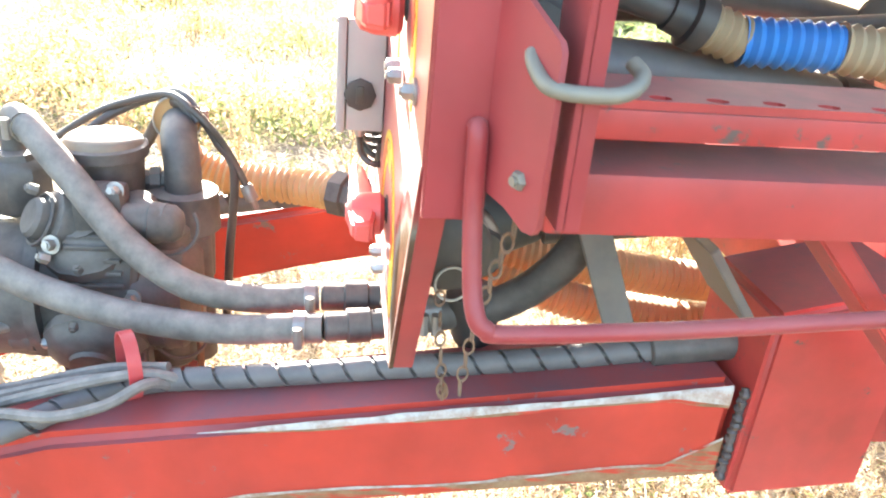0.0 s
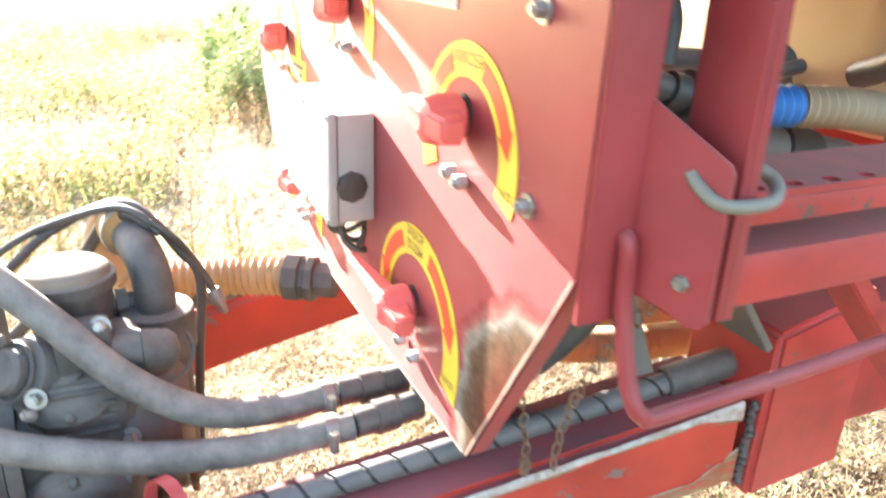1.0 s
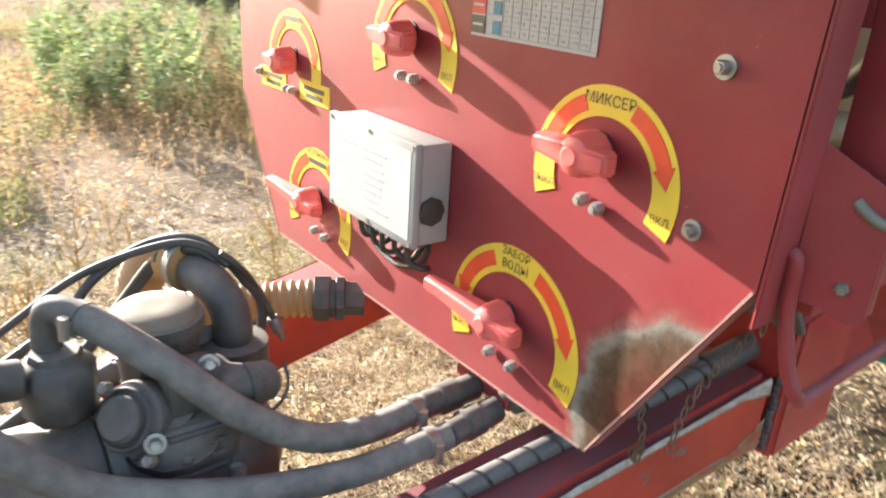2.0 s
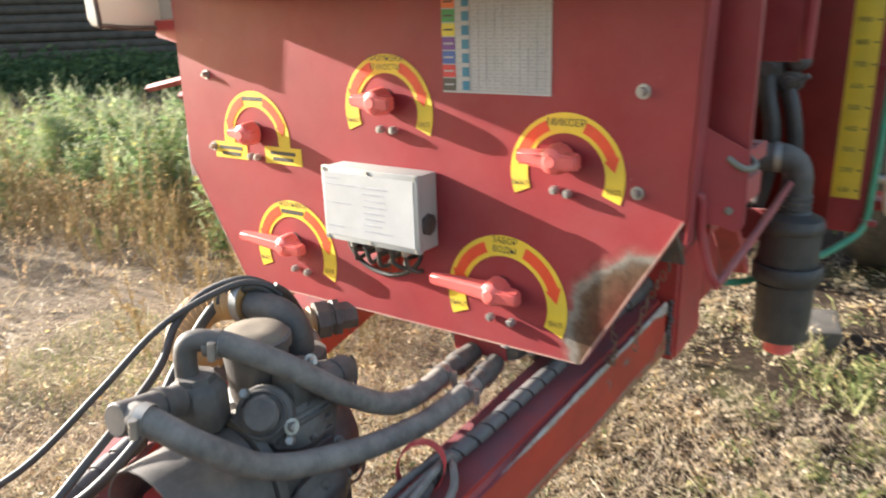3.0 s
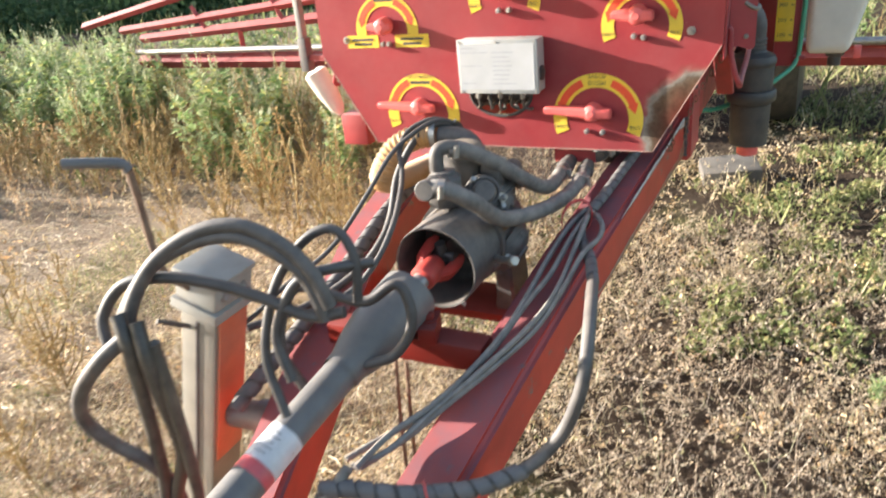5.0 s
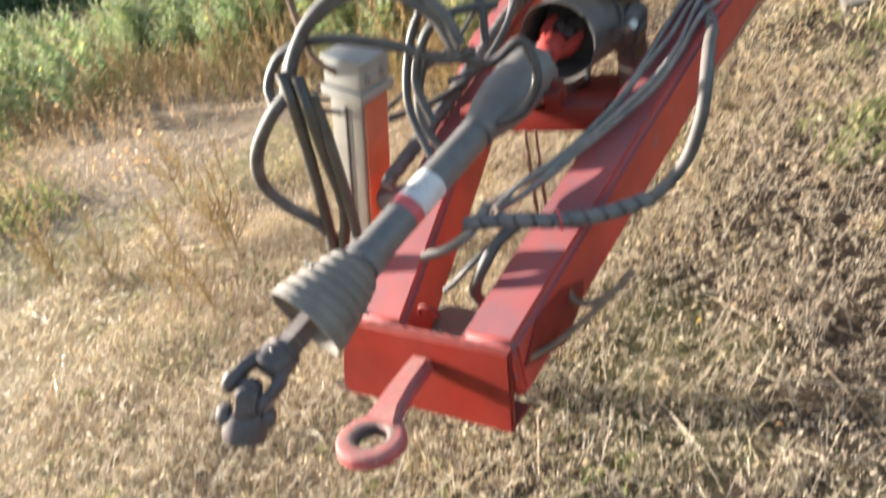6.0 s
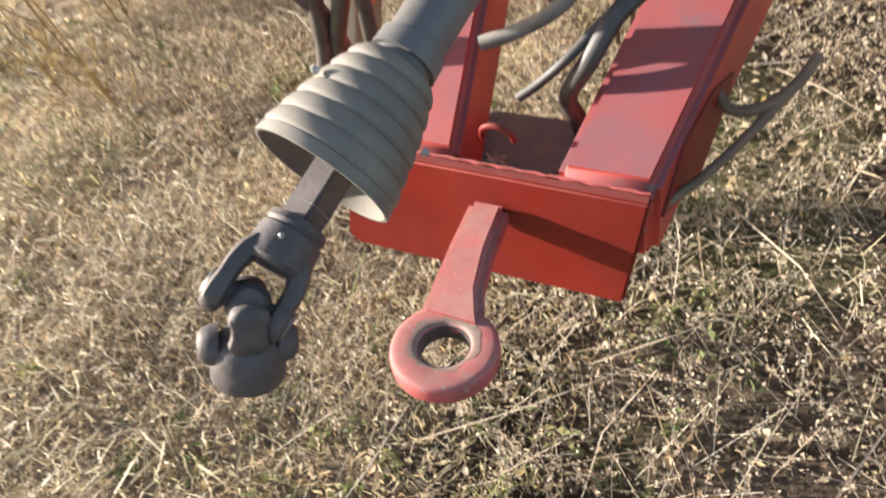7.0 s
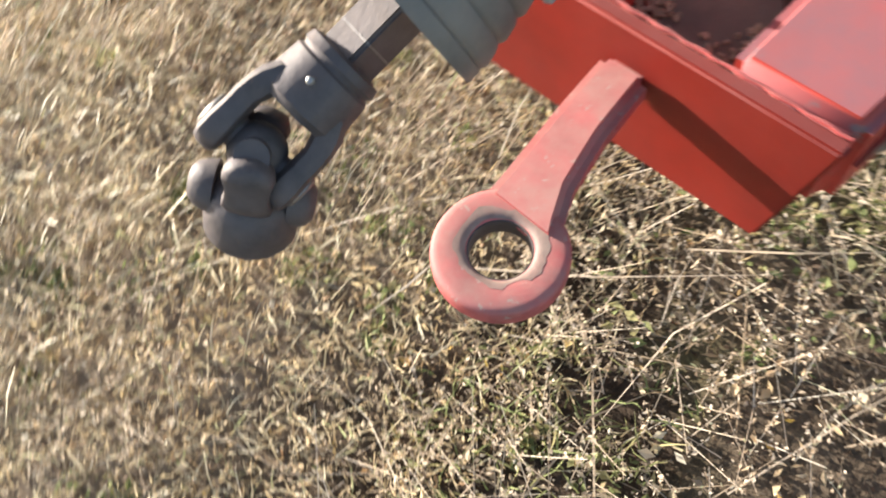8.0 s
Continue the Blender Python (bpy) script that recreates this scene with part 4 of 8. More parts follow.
def valve(cx, cz, left, right, tilt=0.0, thick=0.013, label=""):
    """A ball valve's red lever: hub, collar and a flat tapered grip."""
    hub = bmnew()
    lathe(hub, (cx, -0.003, cz), (cx, -1, cz), [(0, 0.016), (0.004, 0.0205), (0.020, 0.0195), (0.030, 0.0165), (0.034, 0.010), (0.034, 0)], 12)
    bm = bmnew()
    h = thick
    secs = []
    for t, ww, y0, y1 in ((-left, 0.72, -0.021, -0.035), (-left * 0.8, 0.80, -0.018, -0.034), (-0.012, 1.0, -0.011, -0.036), (0.012, 1.0, -0.011, -0.036), (right * 0.75, 0.92, -0.013, -0.034), (right, 0.85, -0.015, -0.032)):
        z = cz + t * tilt
        secs.append([(cx + t, y0, z - h * ww), (cx + t, y1, z - h * ww * 0.8), (cx + t, y1, z + h * ww * 0.8), (cx + t, y0, z + h * ww)])
    prism(bm, secs, 0.003)
    v = part("valve_handle", bm, RED_HANDLE, PANEL, label)
    part("hub", hub, RED_HANDLE, v)
    part("stem", lathe(bmnew(), (cx, 0.002, cz + 0.005), (cx, -1, cz + 0.005), [(0, 0.0135), (0.003, 0.0135), (0.003, 0.0105), (0.016, 0.0105)], 20), DARK_PLASTIC, v, "dark stem in its hole")
    bm = bmnew()
    rod(bm, (cx, -0.034, cz), (cx, -0.0385, cz), 0.009, 16, 0.0015)
    part("cap_screw", bm, RED_HANDLE, v)
    return v


valve(0.205, 0.949, 0.105, 0.042, -0.05, 0.0125, "long pinkish red plastic lever lying level")
valve(-0.213, 0.953, 0.108, 0.042, -0.05, 0.0115, "long pinkish red plastic lever pointing aside")
valve(0.297, 1.146, 0.050, 0.034, -0.04, 0.0125, "short pinkish red plastic lever of the mixer")
valve(0.008, 1.206, 0.044, 0.030, -0.04, 0.0125, "short pinkish red plastic lever above the box")
valve(-0.285, 1.141, 0.038, 0.026, -0.03, 0.0105, "small pinkish red plastic lever by the edge")
for x, z in ((0.189, 0.903), (0.224, 0.902), (0.289, 1.103), (0.308, 1.100), (0.0, 1.164), (0.024, 1.164), (-0.213, 0.907), (-0.183, 0.905), (-0.297, 1.099), (-0.281, 1.099)):
    part("screw", hex_bolt(bmnew(), (x, 0, z), OUT, 0.0062, 0.010, False), GALV, PANEL)


def build_chart():
    c = thing("chart_sheet", (0.197, 0, 1.222), "white laminated spray-rate table with coloured row marks", "chart")
    sheet = part("sheet", box(bmnew(), (0.114, -0.0012, 1.222), (0.280, -0.0002, 1.368)), PAPER, c)
    part("head_band", box(bmnew(), (0.116, -0.0019, 1.3535), (0.279, -0.0013, 1.3665)), surface("pale_olive_ink", (0.45, 0.45, 0.36), 0.45, vary=0.1), sheet)
    hues = [("orange", (0.75, 0.16, 0.03)), ("green", (0.03, 0.30, 0.08)), ("yellow", (0.70, 0.58, 0.05)), ("violet", (0.13, 0.03, 0.25)), ("blue", (0.02, 0.09, 0.38)), ("red", (0.60, 0.02, 0.03)), ("black", (0.03, 0.03, 0.03))]
    for k, (hue, col) in enumerate(hues):
        z = 1.3495 - 0.0180 * k
        m = surface(hue + "_ink", col, 0.42, vary=0.12, dust=0.1)
        part("colour_cell", box(bmnew(), (0.1145, -0.0020, z - 0.0168), (0.1355, -0.0013, z - 0.0004)), m, sheet)
        part("text_bar", box(bmnew(), (0.1175, -0.0025, z - 0.0098), (0.1325, -0.0021, z - 0.0074)), PAPER if hue in ("black", "violet", "blue", "red") else INK, sheet)
    sq = surface("teal_blue_ink", (0.03, 0.19, 0.30), 0.45, vary=0.2)
    for k in range(7):
        z = 1.3495 - 0.0180 * k
        part("pictogram", box(bmnew(), (0.1465, -0.0020, z - 0.0155), (0.1575, -0.0013, z - 0.0035)), sq, sheet)
    bm = bmnew()
    for k in range(15):
        z = 1.3515 - 0.0090 * k
        box(bm, (0.1375, -0.0017, z - 0.00045), (0.2785, -0.0013, z + 0.00045))
    for k in range(10):
        x = 0.160 + 0.0125 * k
        box(bm, (x - 0.0004, -0.0017, 1.225), (x + 0.0004, -0.0013, 1.352))
    tagged(part("table_lines", bm, INK_GREY, sheet, "thin grey ruled table lines"), kind="stuff")
    bm, rng = bmnew(), random.Random(5)
    for k in range(14):
        z = 1.3470 - 0.0090 * k
        for j in range(9):
            x = 0.1625 + 0.0125 * j
            w = 0.003 + 0.0045 * rng.random()
            box(bm, (x, -0.0018, z - 0.0012), (x + w, -0.0013, z + 0.0012))
    tagged(part("figures", bm, FAINT_INK, sheet, "rows of small unreadable figures"), kind="stuff")


build_chart()


def build_enclosure():
    e = thing("junction_box", (0.008, -0.03, 0.993), "dusty light grey electrical box with paper label and side socket", "junction box")
    x0, x1, z0, z1, yf = -0.087, 0.099, 0.994, 1.111, -0.050
    body = part("body", box(bmnew(), (x0 + 0.002, -0.040, z0 + 0.002), (x1 - 0.002, -0.001, z1 - 0.002), 0.003), ENCLOSURE, e)
    lid = part("lid", box(bmnew(), (x0, yf, z0), (x1, -0.0405, z1), 0.003), ENCLOSURE, e)
    for x in (x0 + 0.006, (x0 + x1) / 2, x1 - 0.006):
        for z in (z0 + 0.005, z1 - 0.005):
            part("lid_screw", rod(bmnew(), (x, yf - 0.0016, z), (x, yf + 0.001, z), 0.0028, 10), GALV, lid)
    paper = part("paper_label", box(bmnew(), (x0 + 0.006, yf - 0.0006, z0 + 0.009), (x1 - 0.008, yf - 0.0001, z1 - 0.009)), PAPER, e, "white printed paper under film")
    bm, rng = bmnew(), random.Random(8)
    for k in range(9):
        z = z1 - 0.018 - 0.0095 * k
        if k in (0, 1, 4, 8):
            box(bm, (x0 + 0.010, yf - 0.0010, z - 0.0010), (x0 + 0.030 + 0.045 * rng.random(), yf - 0.0005, z + 0.0010))
        if 1 <= k <= 8:
            a = x0 + 0.082 + 0.004 * rng.random()
            box(bm, (a, yf - 0.0010, z - 0.0013), (a + 0.035 + 0.02 * rng.random(), yf - 0.0005, z + 0.0013))
    tagged(part("text_bar", bm, FAINT_INK, paper, "rows of faint unreadable print"), kind="stuff")
    bm = bmnew()
    lathe(bm, (x1 - 0.003, -0.026, 1.035), (x1 + 1, -0.026, 1.035), [(0, 0.0165), (0.005, 0.0165), (0.006, 0.014), (0.006, 0)], 8)
    sock = part("socket", bm, DARK_PLASTIC, body, "dark octagonal socket")
    part("socket_hole", box(bmnew(), (x1 + 0.002, -0.030, 1.026), (x1 + 0.0042, -0.022, 1.044), 0.0012), INK, sock)
    for k in range(5):
        x = x0 + 0.034 + 0.026 * k
        bm = bmnew()
        lathe(bm, (x, -0.024, z0 + 0.003), (x, -0.024, 0), [(0, 0.0085), (0.007, 0.0085), (0.007, 0.0065), (0.018, 0.0055), (0.020, 0.003)], 12)
        part("cable_gland", bm, DARK_PLASTIC if k % 2 else GALV, body)
    for k in range(5):
        x = x0 + 0.034 + 0.026 * k
        bm = bmnew()
        hose(bm, [(x, -0.024, 0.978), (x + 0.003 * math.sin(k * 2), -0.020, 0.962 - 0.004 * (k % 3)), (x - 0.010 + 0.006 * k, -0.004, 0.950), (x - 0.01, 0.03, 0.953), (x, 0.10, 0.95)], 0.0036, 8)
        part("cable", bm, CABLE_BLACK if k % 2 == 0 else DARK_PLASTIC, e)
    bm = bmnew()
    sweep(bm, smooth_line([(-0.010 + 0.074 * math.cos(radians(a)), -0.001, 0.985 + 0.053 * math.sin(radians(a))) for a in range(182, 360, 14)], 3), 0.0038, 8)
    part("edge_trim", bm, DARK_PLASTIC, e, "black rubber edging round the cut-out")


build_enclosure()


def build_lower_bracket():
    b = thing("hose_bracket", (0.15, 0.02, 0.80), "red folded bracket under the valve panel", "bracket")
    part("bracket_body", prism(bmnew(), [[(0.105, y, 0.822), (0.202, y, 0.822), (0.202, y, 0.857), (0.105, y, 0.857)] for y in (0.020, 0.030)], 0.002), RED, b)


build_lower_bracket()


# ---------------------------------------------------------------- pump
def head(bm, c, out, r, n_bolts=6):
    """One diaphragm head: neck, cover, domed lid."""
    c = Vector(c)
    d, u, v = frame_of(out)
    lathe(bm, c, c + d, [(0, r * 0.8), (0.02, r * 0.86), (0.022, r), (0.034, r), (0.037, r * 0.94), (0.046, r * 0.86), (0.054, r * 0.6), (0.055, r * 0.45), (0.060, r * 0.42), (0.060, 0)], 14)


def build_pump():
    p = thing("diaphragm_pump", (0.06, -0.30, 0.70), "dusty dark grey diaphragm pump with hoses and a guard bell", "pump")
    bm = bmnew()
    lathe(bm, (0.06, -0.365, 0.800), (0.06, 0, 0.800), [(0, 0.062), (0.006, 0.074), (0.05, 0.080), (0.11, 0.080), (0.15, 0.070), (0.165, 0.045), (0.165, 0)], 28)
    body = part("crankcase", bm, PUMP_GREY, p)
    for ang, y, r in ((62, -0.300, 0.052), (-28, -0.305, 0.055), (118, -0.285, 0.050), (208, -0.300, 0.052)):
        o = Vector((math.cos(radians(ang)), -0.12 if ang == 62 else 0, math.sin(radians(ang))))
        bm = bmnew()
        head(bm, Vector((0.06, y, 0.800)) + o * 0.052, o, r)
        h = part("pump_head", bm, PUMP_GREY, p)
        d, u, v = frame_of(o)
        for k in range(6):
            a = 2 * math.pi * k / 6 + 0.3
            q = Vector((0.06, y, 0.800)) + o.normalized() * 0.086 + (u * math.cos(a) + v * math.sin(a)) * r * 0.9
            part("bolt", hex_bolt(bmnew(), q, o, 0.0055, 0.007, False), GALV if k % 3 == 0 else PUMP_GREY, h)
    # flange ring and mounting feet
    bm = bmnew()
    lathe(bm, (0.06, -0.372, 0.800), (0.06, 0, 0.800), [(0, 0.060), (0, 0.088), (0.013, 0.088), (0.013, 0.06)], 28)
    part("front_flange", bm, PUMP_GREY, p)
    for x in (-0.01, 0.13):
        bm = bmnew()
        prism(bm, [[(x - 0.022, y, 0.640), (x + 0.022, y, 0.640), (x + 0.014, y, 0.760), (x - 0.014, y, 0.760)] for y in (-0.34, -0.25)], 0.004)
        part("foot", bm, PUMP_GREY, p)
    bm = bmnew()
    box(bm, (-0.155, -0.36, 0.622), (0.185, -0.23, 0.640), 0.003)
    part("mounting_plate", bm, RED_SHADE_TOPS, p, "red mounting plate across the drawbar")
    # side elbows with their wire hoops, cover and lower valve barrel
    for y0, y1, z, r in ((-0.268, -0.206, 0.902, 0.0225), (-0.345, -0.405, 0.767, 0.0235), (-0.255, -0.205, 0.770, 0.0225)):
        s = 1 if y1 > y0 else -1
        n = abs(y1 - y0)
        bm = bmnew()
        hose(bm, [(0.075, y0 + s * n * 0.1, z), (0.098, y0 + s * n * 0.16, z), (0.113, y0 + s * n * 0.45, z), (0.116, y0 + s * n * 0.7, z)], r * 0.9, 16)
        lathe(bm, (0.116, y0, z), (0.116, y0 + s, z - 0.03 * abs(s)), [(0, r * 0.86), (n * 0.42, r * 0.9), (n * 0.44, r), (n * 0.56, r), (n * 0.6, r * 0.93), (n * 0.82, r * 0.9), (n * 0.95, r * 0.6), (n, 0)], 20)
        part("valve_elbow", bm, PUMP_GREY, p)
        bm = bmnew()
        ring(bm, (0.116, y0 + s * n * 0.72, z - 0.006), (1, 0.15 * s, 0.25), r * 1.32, 0.0021, 30, 6, 150 if s > 0 else -30, 400 if s > 0 else 220)
        part("wire_clip", bm, PUMP_GREY, p)
    bm = bmnew()
    prism(bm, [[(x, -0.336 + g, 0.893 - g), (x, -0.246 - g, 0.890 - g), (x, -0.258 - g, 0.812 + g), (x, -0.342 + g, 0.820 + g)] for x, g in ((0.085, 0.0), (0.126, 0.0), (0.134, 0.006))], 0.004)
    cover = part("side_cover", bm, PUMP_GREY, p)
    for k in range(4):
        z = 0.832 + 0.015 * k
        part("cover_rib", box(bmnew(), (0.1335, -0.325, z), (0.1395, -0.270, z + 0.005), 0.0015), PUMP_GREY, cover)
    bm = bmnew()
    box(bm, (0.085, -0.318, 0.889), (0.126, -0.266, 0.938), 0.010)
    part("side_manifold", bm, PUMP_GREY, p)
    bm = bmnew()
    lathe(bm, (0.118, -0.345, 0.757), (0.118, 1, 0.757), [(0, 0.0245), (0.006, 0.029), (0.035, 0.030), (0.040, 0.025), (0.07, 0.025), (0.09, 0.02)], 22)
    part("valve_barrel", bm, PUMP_GREY, p)
    bm = bmnew()
    rod(bm, (0.075, -0.237, 0.705), (0.075, -0.237, 0.880), 0.0265, 20, 0.004)
    rod(bm, (0.045, -0.212, 0.690), (0.045, -0.212, 0.860), 0.020, 16, 0.004)
    part("riser_column", bm, PUMP_GREY, p)
    for q, mat in (((0.136, -0.336, 0.882), GALV), ((0.136, -0.248, 0.878), RUST), ((0.136, -0.337, 0.824), RUST), ((0.136, -0.262, 0.820), GALV), ((0.112, -0.275, 0.934), GALV)):
        part("bolt", hex_bolt(bmnew(), q, (0.9, -0.2, 0.3), 0.0064, 0.009, True), mat, p)
    for y in (-0.262, -0.246, -0.205):
        part("rusty_stud", rod(bmnew(), (0.088, y, 0.70), (0.088, y + 0.002, 0.79), 0.0042, 8), RUST, p)
    # round plug with a groove and wire hoop on the front cover
    bm = bmnew()
    o = Vector((0.5, -0.72, 0.48)).normalized()
    lathe(bm, (0.092, -0.330, 0.882), Vector((0.092, -0.330, 0.882)) + o, [(0, 0.034), (0.020, 0.036), (0.026, 0.034), (0.028, 0.0285), (0.029, 0.0265), (0.032, 0.0265), (0.033, 0.0225), (0.042, 0.022), (0.046, 0.018), (0.046, 0)], 26)
    plug = part("cover_plug", bm, PUMP_GREY, p)
    bm = bmnew()
    ring(bm, Vector((0.092, -0.330, 0.882)) + o * 0.034, o, 0.0275, 0.0022, 30, 6, 20, 300)
    part("wire_clip", bm, DUSTY_BLACK, plug)
    for q in ((0.138, -0.339, 0.866), (0.090, -0.359, 0.923)):
        part("bolt", hex_bolt(bmnew(), q, o, 0.0062, 0.010, False), GALV, plug)
    # small union between vessel and riser
    bm = bmnew()
    lathe(bm, (0.026, -0.292, 0.915), (0.020, -0.24, 0.914), [(0, 0.013), (0.010, 0.013), (0.011, 0.017), (0.022, 0.017), (0.023, 0.012), (0.03, 0.012), (0.031, 0.016), (0.042, 0.016), (0.043, 0.011), (0.055, 0.011)], 8)
    part("union_nut", bm, DUSTY_BLACK, p)
    # air vessel with a beige cap
    bm = bmnew()
    lathe(bm, (0.045, -0.302, 0.880), (0.045, -0.302, 2), [(0, 0.034), (0.012, 0.037), (0.070, 0.041), (0.072, 0.046), (0.084, 0.046), (0.086, 0.042)], 28)
    part("air_vessel", bm, PUMP_GREY, p)
    bm = bmnew()
    lathe(bm, (0.045, -0.302, 0.966), (0.045, -0.302, 2), [(0, 0.042), (0.004, 0.0405), (0.0075, 0.036), (0.0085, 0.012), (0.007, 0.0)], 28)
    part("vessel_cap", bm, BEIGE_CAP, p, "dusty beige round cap")
    # outlet block with its elbow and stub
    bm = bmnew()
    lathe(bm, (0.048, -0.394, 0.885), (0.048, -0.394, 2), [(0, 0.029), (0.006, 0.034), (0.050, 0.034), (0.056, 0.030), (0.060, 0.024), (0.067, 0.022)], 8)
    block = part("outlet_block", bm, DUSTY_BLACK, p, "dark eight-sided outlet block")
    bm = bmnew()
    hose(bm, [(0.038, -0.398, 0.950), (0.038, -0.397, 0.974), (0.041, -0.393, 0.988), (0.052, -0.384, 0.992), (0.070, -0.371, 0.989)], 0.0135, 12)
    part("outlet_elbow", bm, DUSTY_BLACK, block)
    bm = bmnew()
    rod(bm, (0.058, -0.425, 0.936), (0.066, -0.506, 0.953), 0.0185, 16, 0.002)
    lathe(bm, (0.060, -0.445, 0.940), (0.0672, -0.5177, 0.9553), [(0, 0.0185), (0, 0.0215), (0.010, 0.0215), (0.010, 0.0185)], 16)
    part("stub_pipe", bm, DUSTY_BLACK, block)
    # suction riser
    bm = bmnew()
    lathe(bm, (0.034, -0.222, 0.800), (0.034, -0.222, 2), [(0, 0.030), (0.06, 0.032), (0.062, 0.039), (0.108, 0.038), (0.110, 0.030)], 24)
    part("suction_socket", bm, PUMP_GREY, p)
    bm = bmnew()
    hose(bm, [(0.036, -0.222, 0.900), (0.036, -0.222, 0.930), (0.027, -0.225, 0.952), (0.006, -0.230, 0.964), (-0.034, -0.237, 0.967)], 0.0208, 16)
    part("suction_elbow", bm, DUSTY_BLACK, p, "smooth dark grey bend")
    # guard bell round the drive stub
    bm = bmnew()
    lathe(bm, (0.060, -0.487, 0.796), (0.060, 1, 0.796), [(0.112, 0.060), (0.110, 0.074), (0.004, 0.0765), (0.0, 0.0765), (-0.001, 0.0795), (0.004, 0.0805), (0.085, 0.0805), (0.100, 0.083), (0.113, 0.083), (0.1135, 0.06)], 40, False)
    part("guard_bell", bm, DUSTY_BLACK, p, "dusty black plastic bell open at the front")
    for a in (205, 250, 300):
        c = (0.060 + 0.081 * math.cos(radians(a)), -0.470, 0.796 + 0.081 * math.sin(radians(a)))
        part("bell_bolt", hex_bolt(bmnew(), c, (math.cos(radians(a)), 0, math.sin(radians(a))), 0.0045, 0.006), GALV, p)
    bm = bmnew()
    lathe(bm, (0.060, -0.40, 0.796), (0.060, 1, 0.796), [(0, 0), (0, 0.020), (0.05, 0.020)], 16)
    part("drive_stub", bm, STEEL, p)
    bm = bmnew()
    hose(bm, [(0.120, -0.375, 0.780), (0.150, -0.405, 0.788), (0.190, -0.434, 0.803)], 0.0062, 10)
    rod(bm, (0.184, -0.430, 0.800), (0.198, -0.440, 0.806), 0.0095, 12, 0.002)
    part("drain_lever", bm, GALV, p, "zinc-plated drain lever")
    return p


seat(-0.019, 0.0, -0.015)
build_pump()
seat()


# ---------------------------------------------------------------- drive shaft
PA, PB = Vector((0.026, -0.475, 0.773)), Vector((-0.085, -1.208, 0.588))
PD = (PB - PA).normalized()
PL = (PB - PA).length


def shaft_at(u):
    return PA + (PB - PA) * u


def build_shaft():
    s = thing("drive_shaft", shaft_at(0.5), "grey guarded universal drive shaft with ribbed cone and bare front joint", "drive shaft")
    d, side, up = frame_of(PD)
    # rear cone guard
    bm = bmnew()
    a = shaft_at(0.095)
    n = (0.335 - 0.095) * PL
    lathe(bm, a, a + PD, [(0.006, 0.049), (0, 0.050), (0.0, 0.053), (n * 0.55, 0.052), (n * 0.80, 0.044), (n, 0.0335), (n + 0.02, 0.0325)], 32, False)
    part("rear_cone", bm, GREY_PIPE, s, "smooth dusty grey rear cone guard")
    bm = bmnew()
    rod(bm, shaft_at(-0.02), shaft_at(0.30), 0.0165, 18)
    part("rear_tube", bm, GALV, s, "bare bright steel tube")
    bm = bmnew()
    rod(bm, shaft_at(0.33), shaft_at(0.80), 0.0295, 28)
    lathe(bm, shaft_at(0.335), shaft_at(0.5), [(0, 0.0295), (0, 0.033), (0.016, 0.033), (0.016, 0.0295)], 28)
    lathe(bm, shaft_at(0.760), shaft_at(0.95), [(0, 0.0295), (0.003, 0.0335), (0.024, 0.0345), (0.024, 0.0295)], 28)
    part("guard_tube", bm, GREY_PIPE, s, "dusty grey guard tube")
    tube = s.children[-1]
    bm = bmnew()
    lathe(bm, shaft_at(0.535), shaft_at(0.9), [(0, 0.0297), (0, 0.0301), (0.062, 0.0301), (0.062, 0.0297)], 32, False)
    lab = part("warning_label", bm, LABEL_WHITE, tube, "scratched white warning label")
    bm = bmnew()
    lathe(bm, shaft_at(0.617), shaft_at(0.9), [(0, 0.0297), (0, 0.0302), (0.020, 0.0302), (0.020, 0.0297)], 32, False)
    part("label_band", bm, LABEL_RED, tube, "red band of the label")
    bm = bmnew()
    for k in range(5):
        c = shaft_at(0.552 + 0.012 * k)
        ring(bm, c, PD, 0.0298, 0.0009, 40, 4, 60 + 12 * (k % 3), 120 + 8 * (k % 2))
    part("text_bar", bm, INK, lab, "dark unreadable print")
    # front bellows cone with stepped ribs
    n = 0.147 * PL
    mouth = shaft_at(0.940) + Vector((-0.012, 0, -0.006))
    cd = (mouth - shaft_at(0.775)).normalized()
    a = mouth - cd * n
    prof = [(0.0, 0.0335)]
    steps = 6
    for k in range(steps):
        r0 = 0.0345 + (0.0690 - 0.0345) * (k / steps) ** 0.66
        r1 = 0.0345 + (0.0690 - 0.0345) * ((k + 1) / steps) ** 0.66
        s0, s1 = n * k / steps, n * (k + 1) / steps
        w = s1 - s0
        prof += [(s0 + w * 0.14, r0 + (r1 - r0) * 0.45), (s0 + w * 0.40, r0 + (r1 - r0) * 0.85), (s0 + w * 0.70, r1 + 0.0009), (s0 + w * 0.86, r1 + 0.0004), (s0 + w * 0.97, r1 - 0.0010)]
    prof += [(n, 0.0692), (n + 0.009, 0.0705), (n + 0.011, 0.0698), (n + 0.011, 0.0668), (n + 0.004, 0.0662)]
    prof += [(n - n * k / 6, 0.0662 - 0.0045 * k) for k in range(1, 6)]
    bm = bmnew()
    lathe(bm, a, a + cd, prof, 44, False)
    cone = part("front_cone", bm, CONE_GREY, s, "dusty grey cone guard with stepped ribs")
    for k in (0.35, 2.3, 4.2):
        o = up * math.cos(k) + side * math.sin(k)
        part("rivet", hex_bolt(bmnew(), a + cd * n * 0.5 + o * 0.0590, o, 0.0042, 0.005, False), GALV, cone)
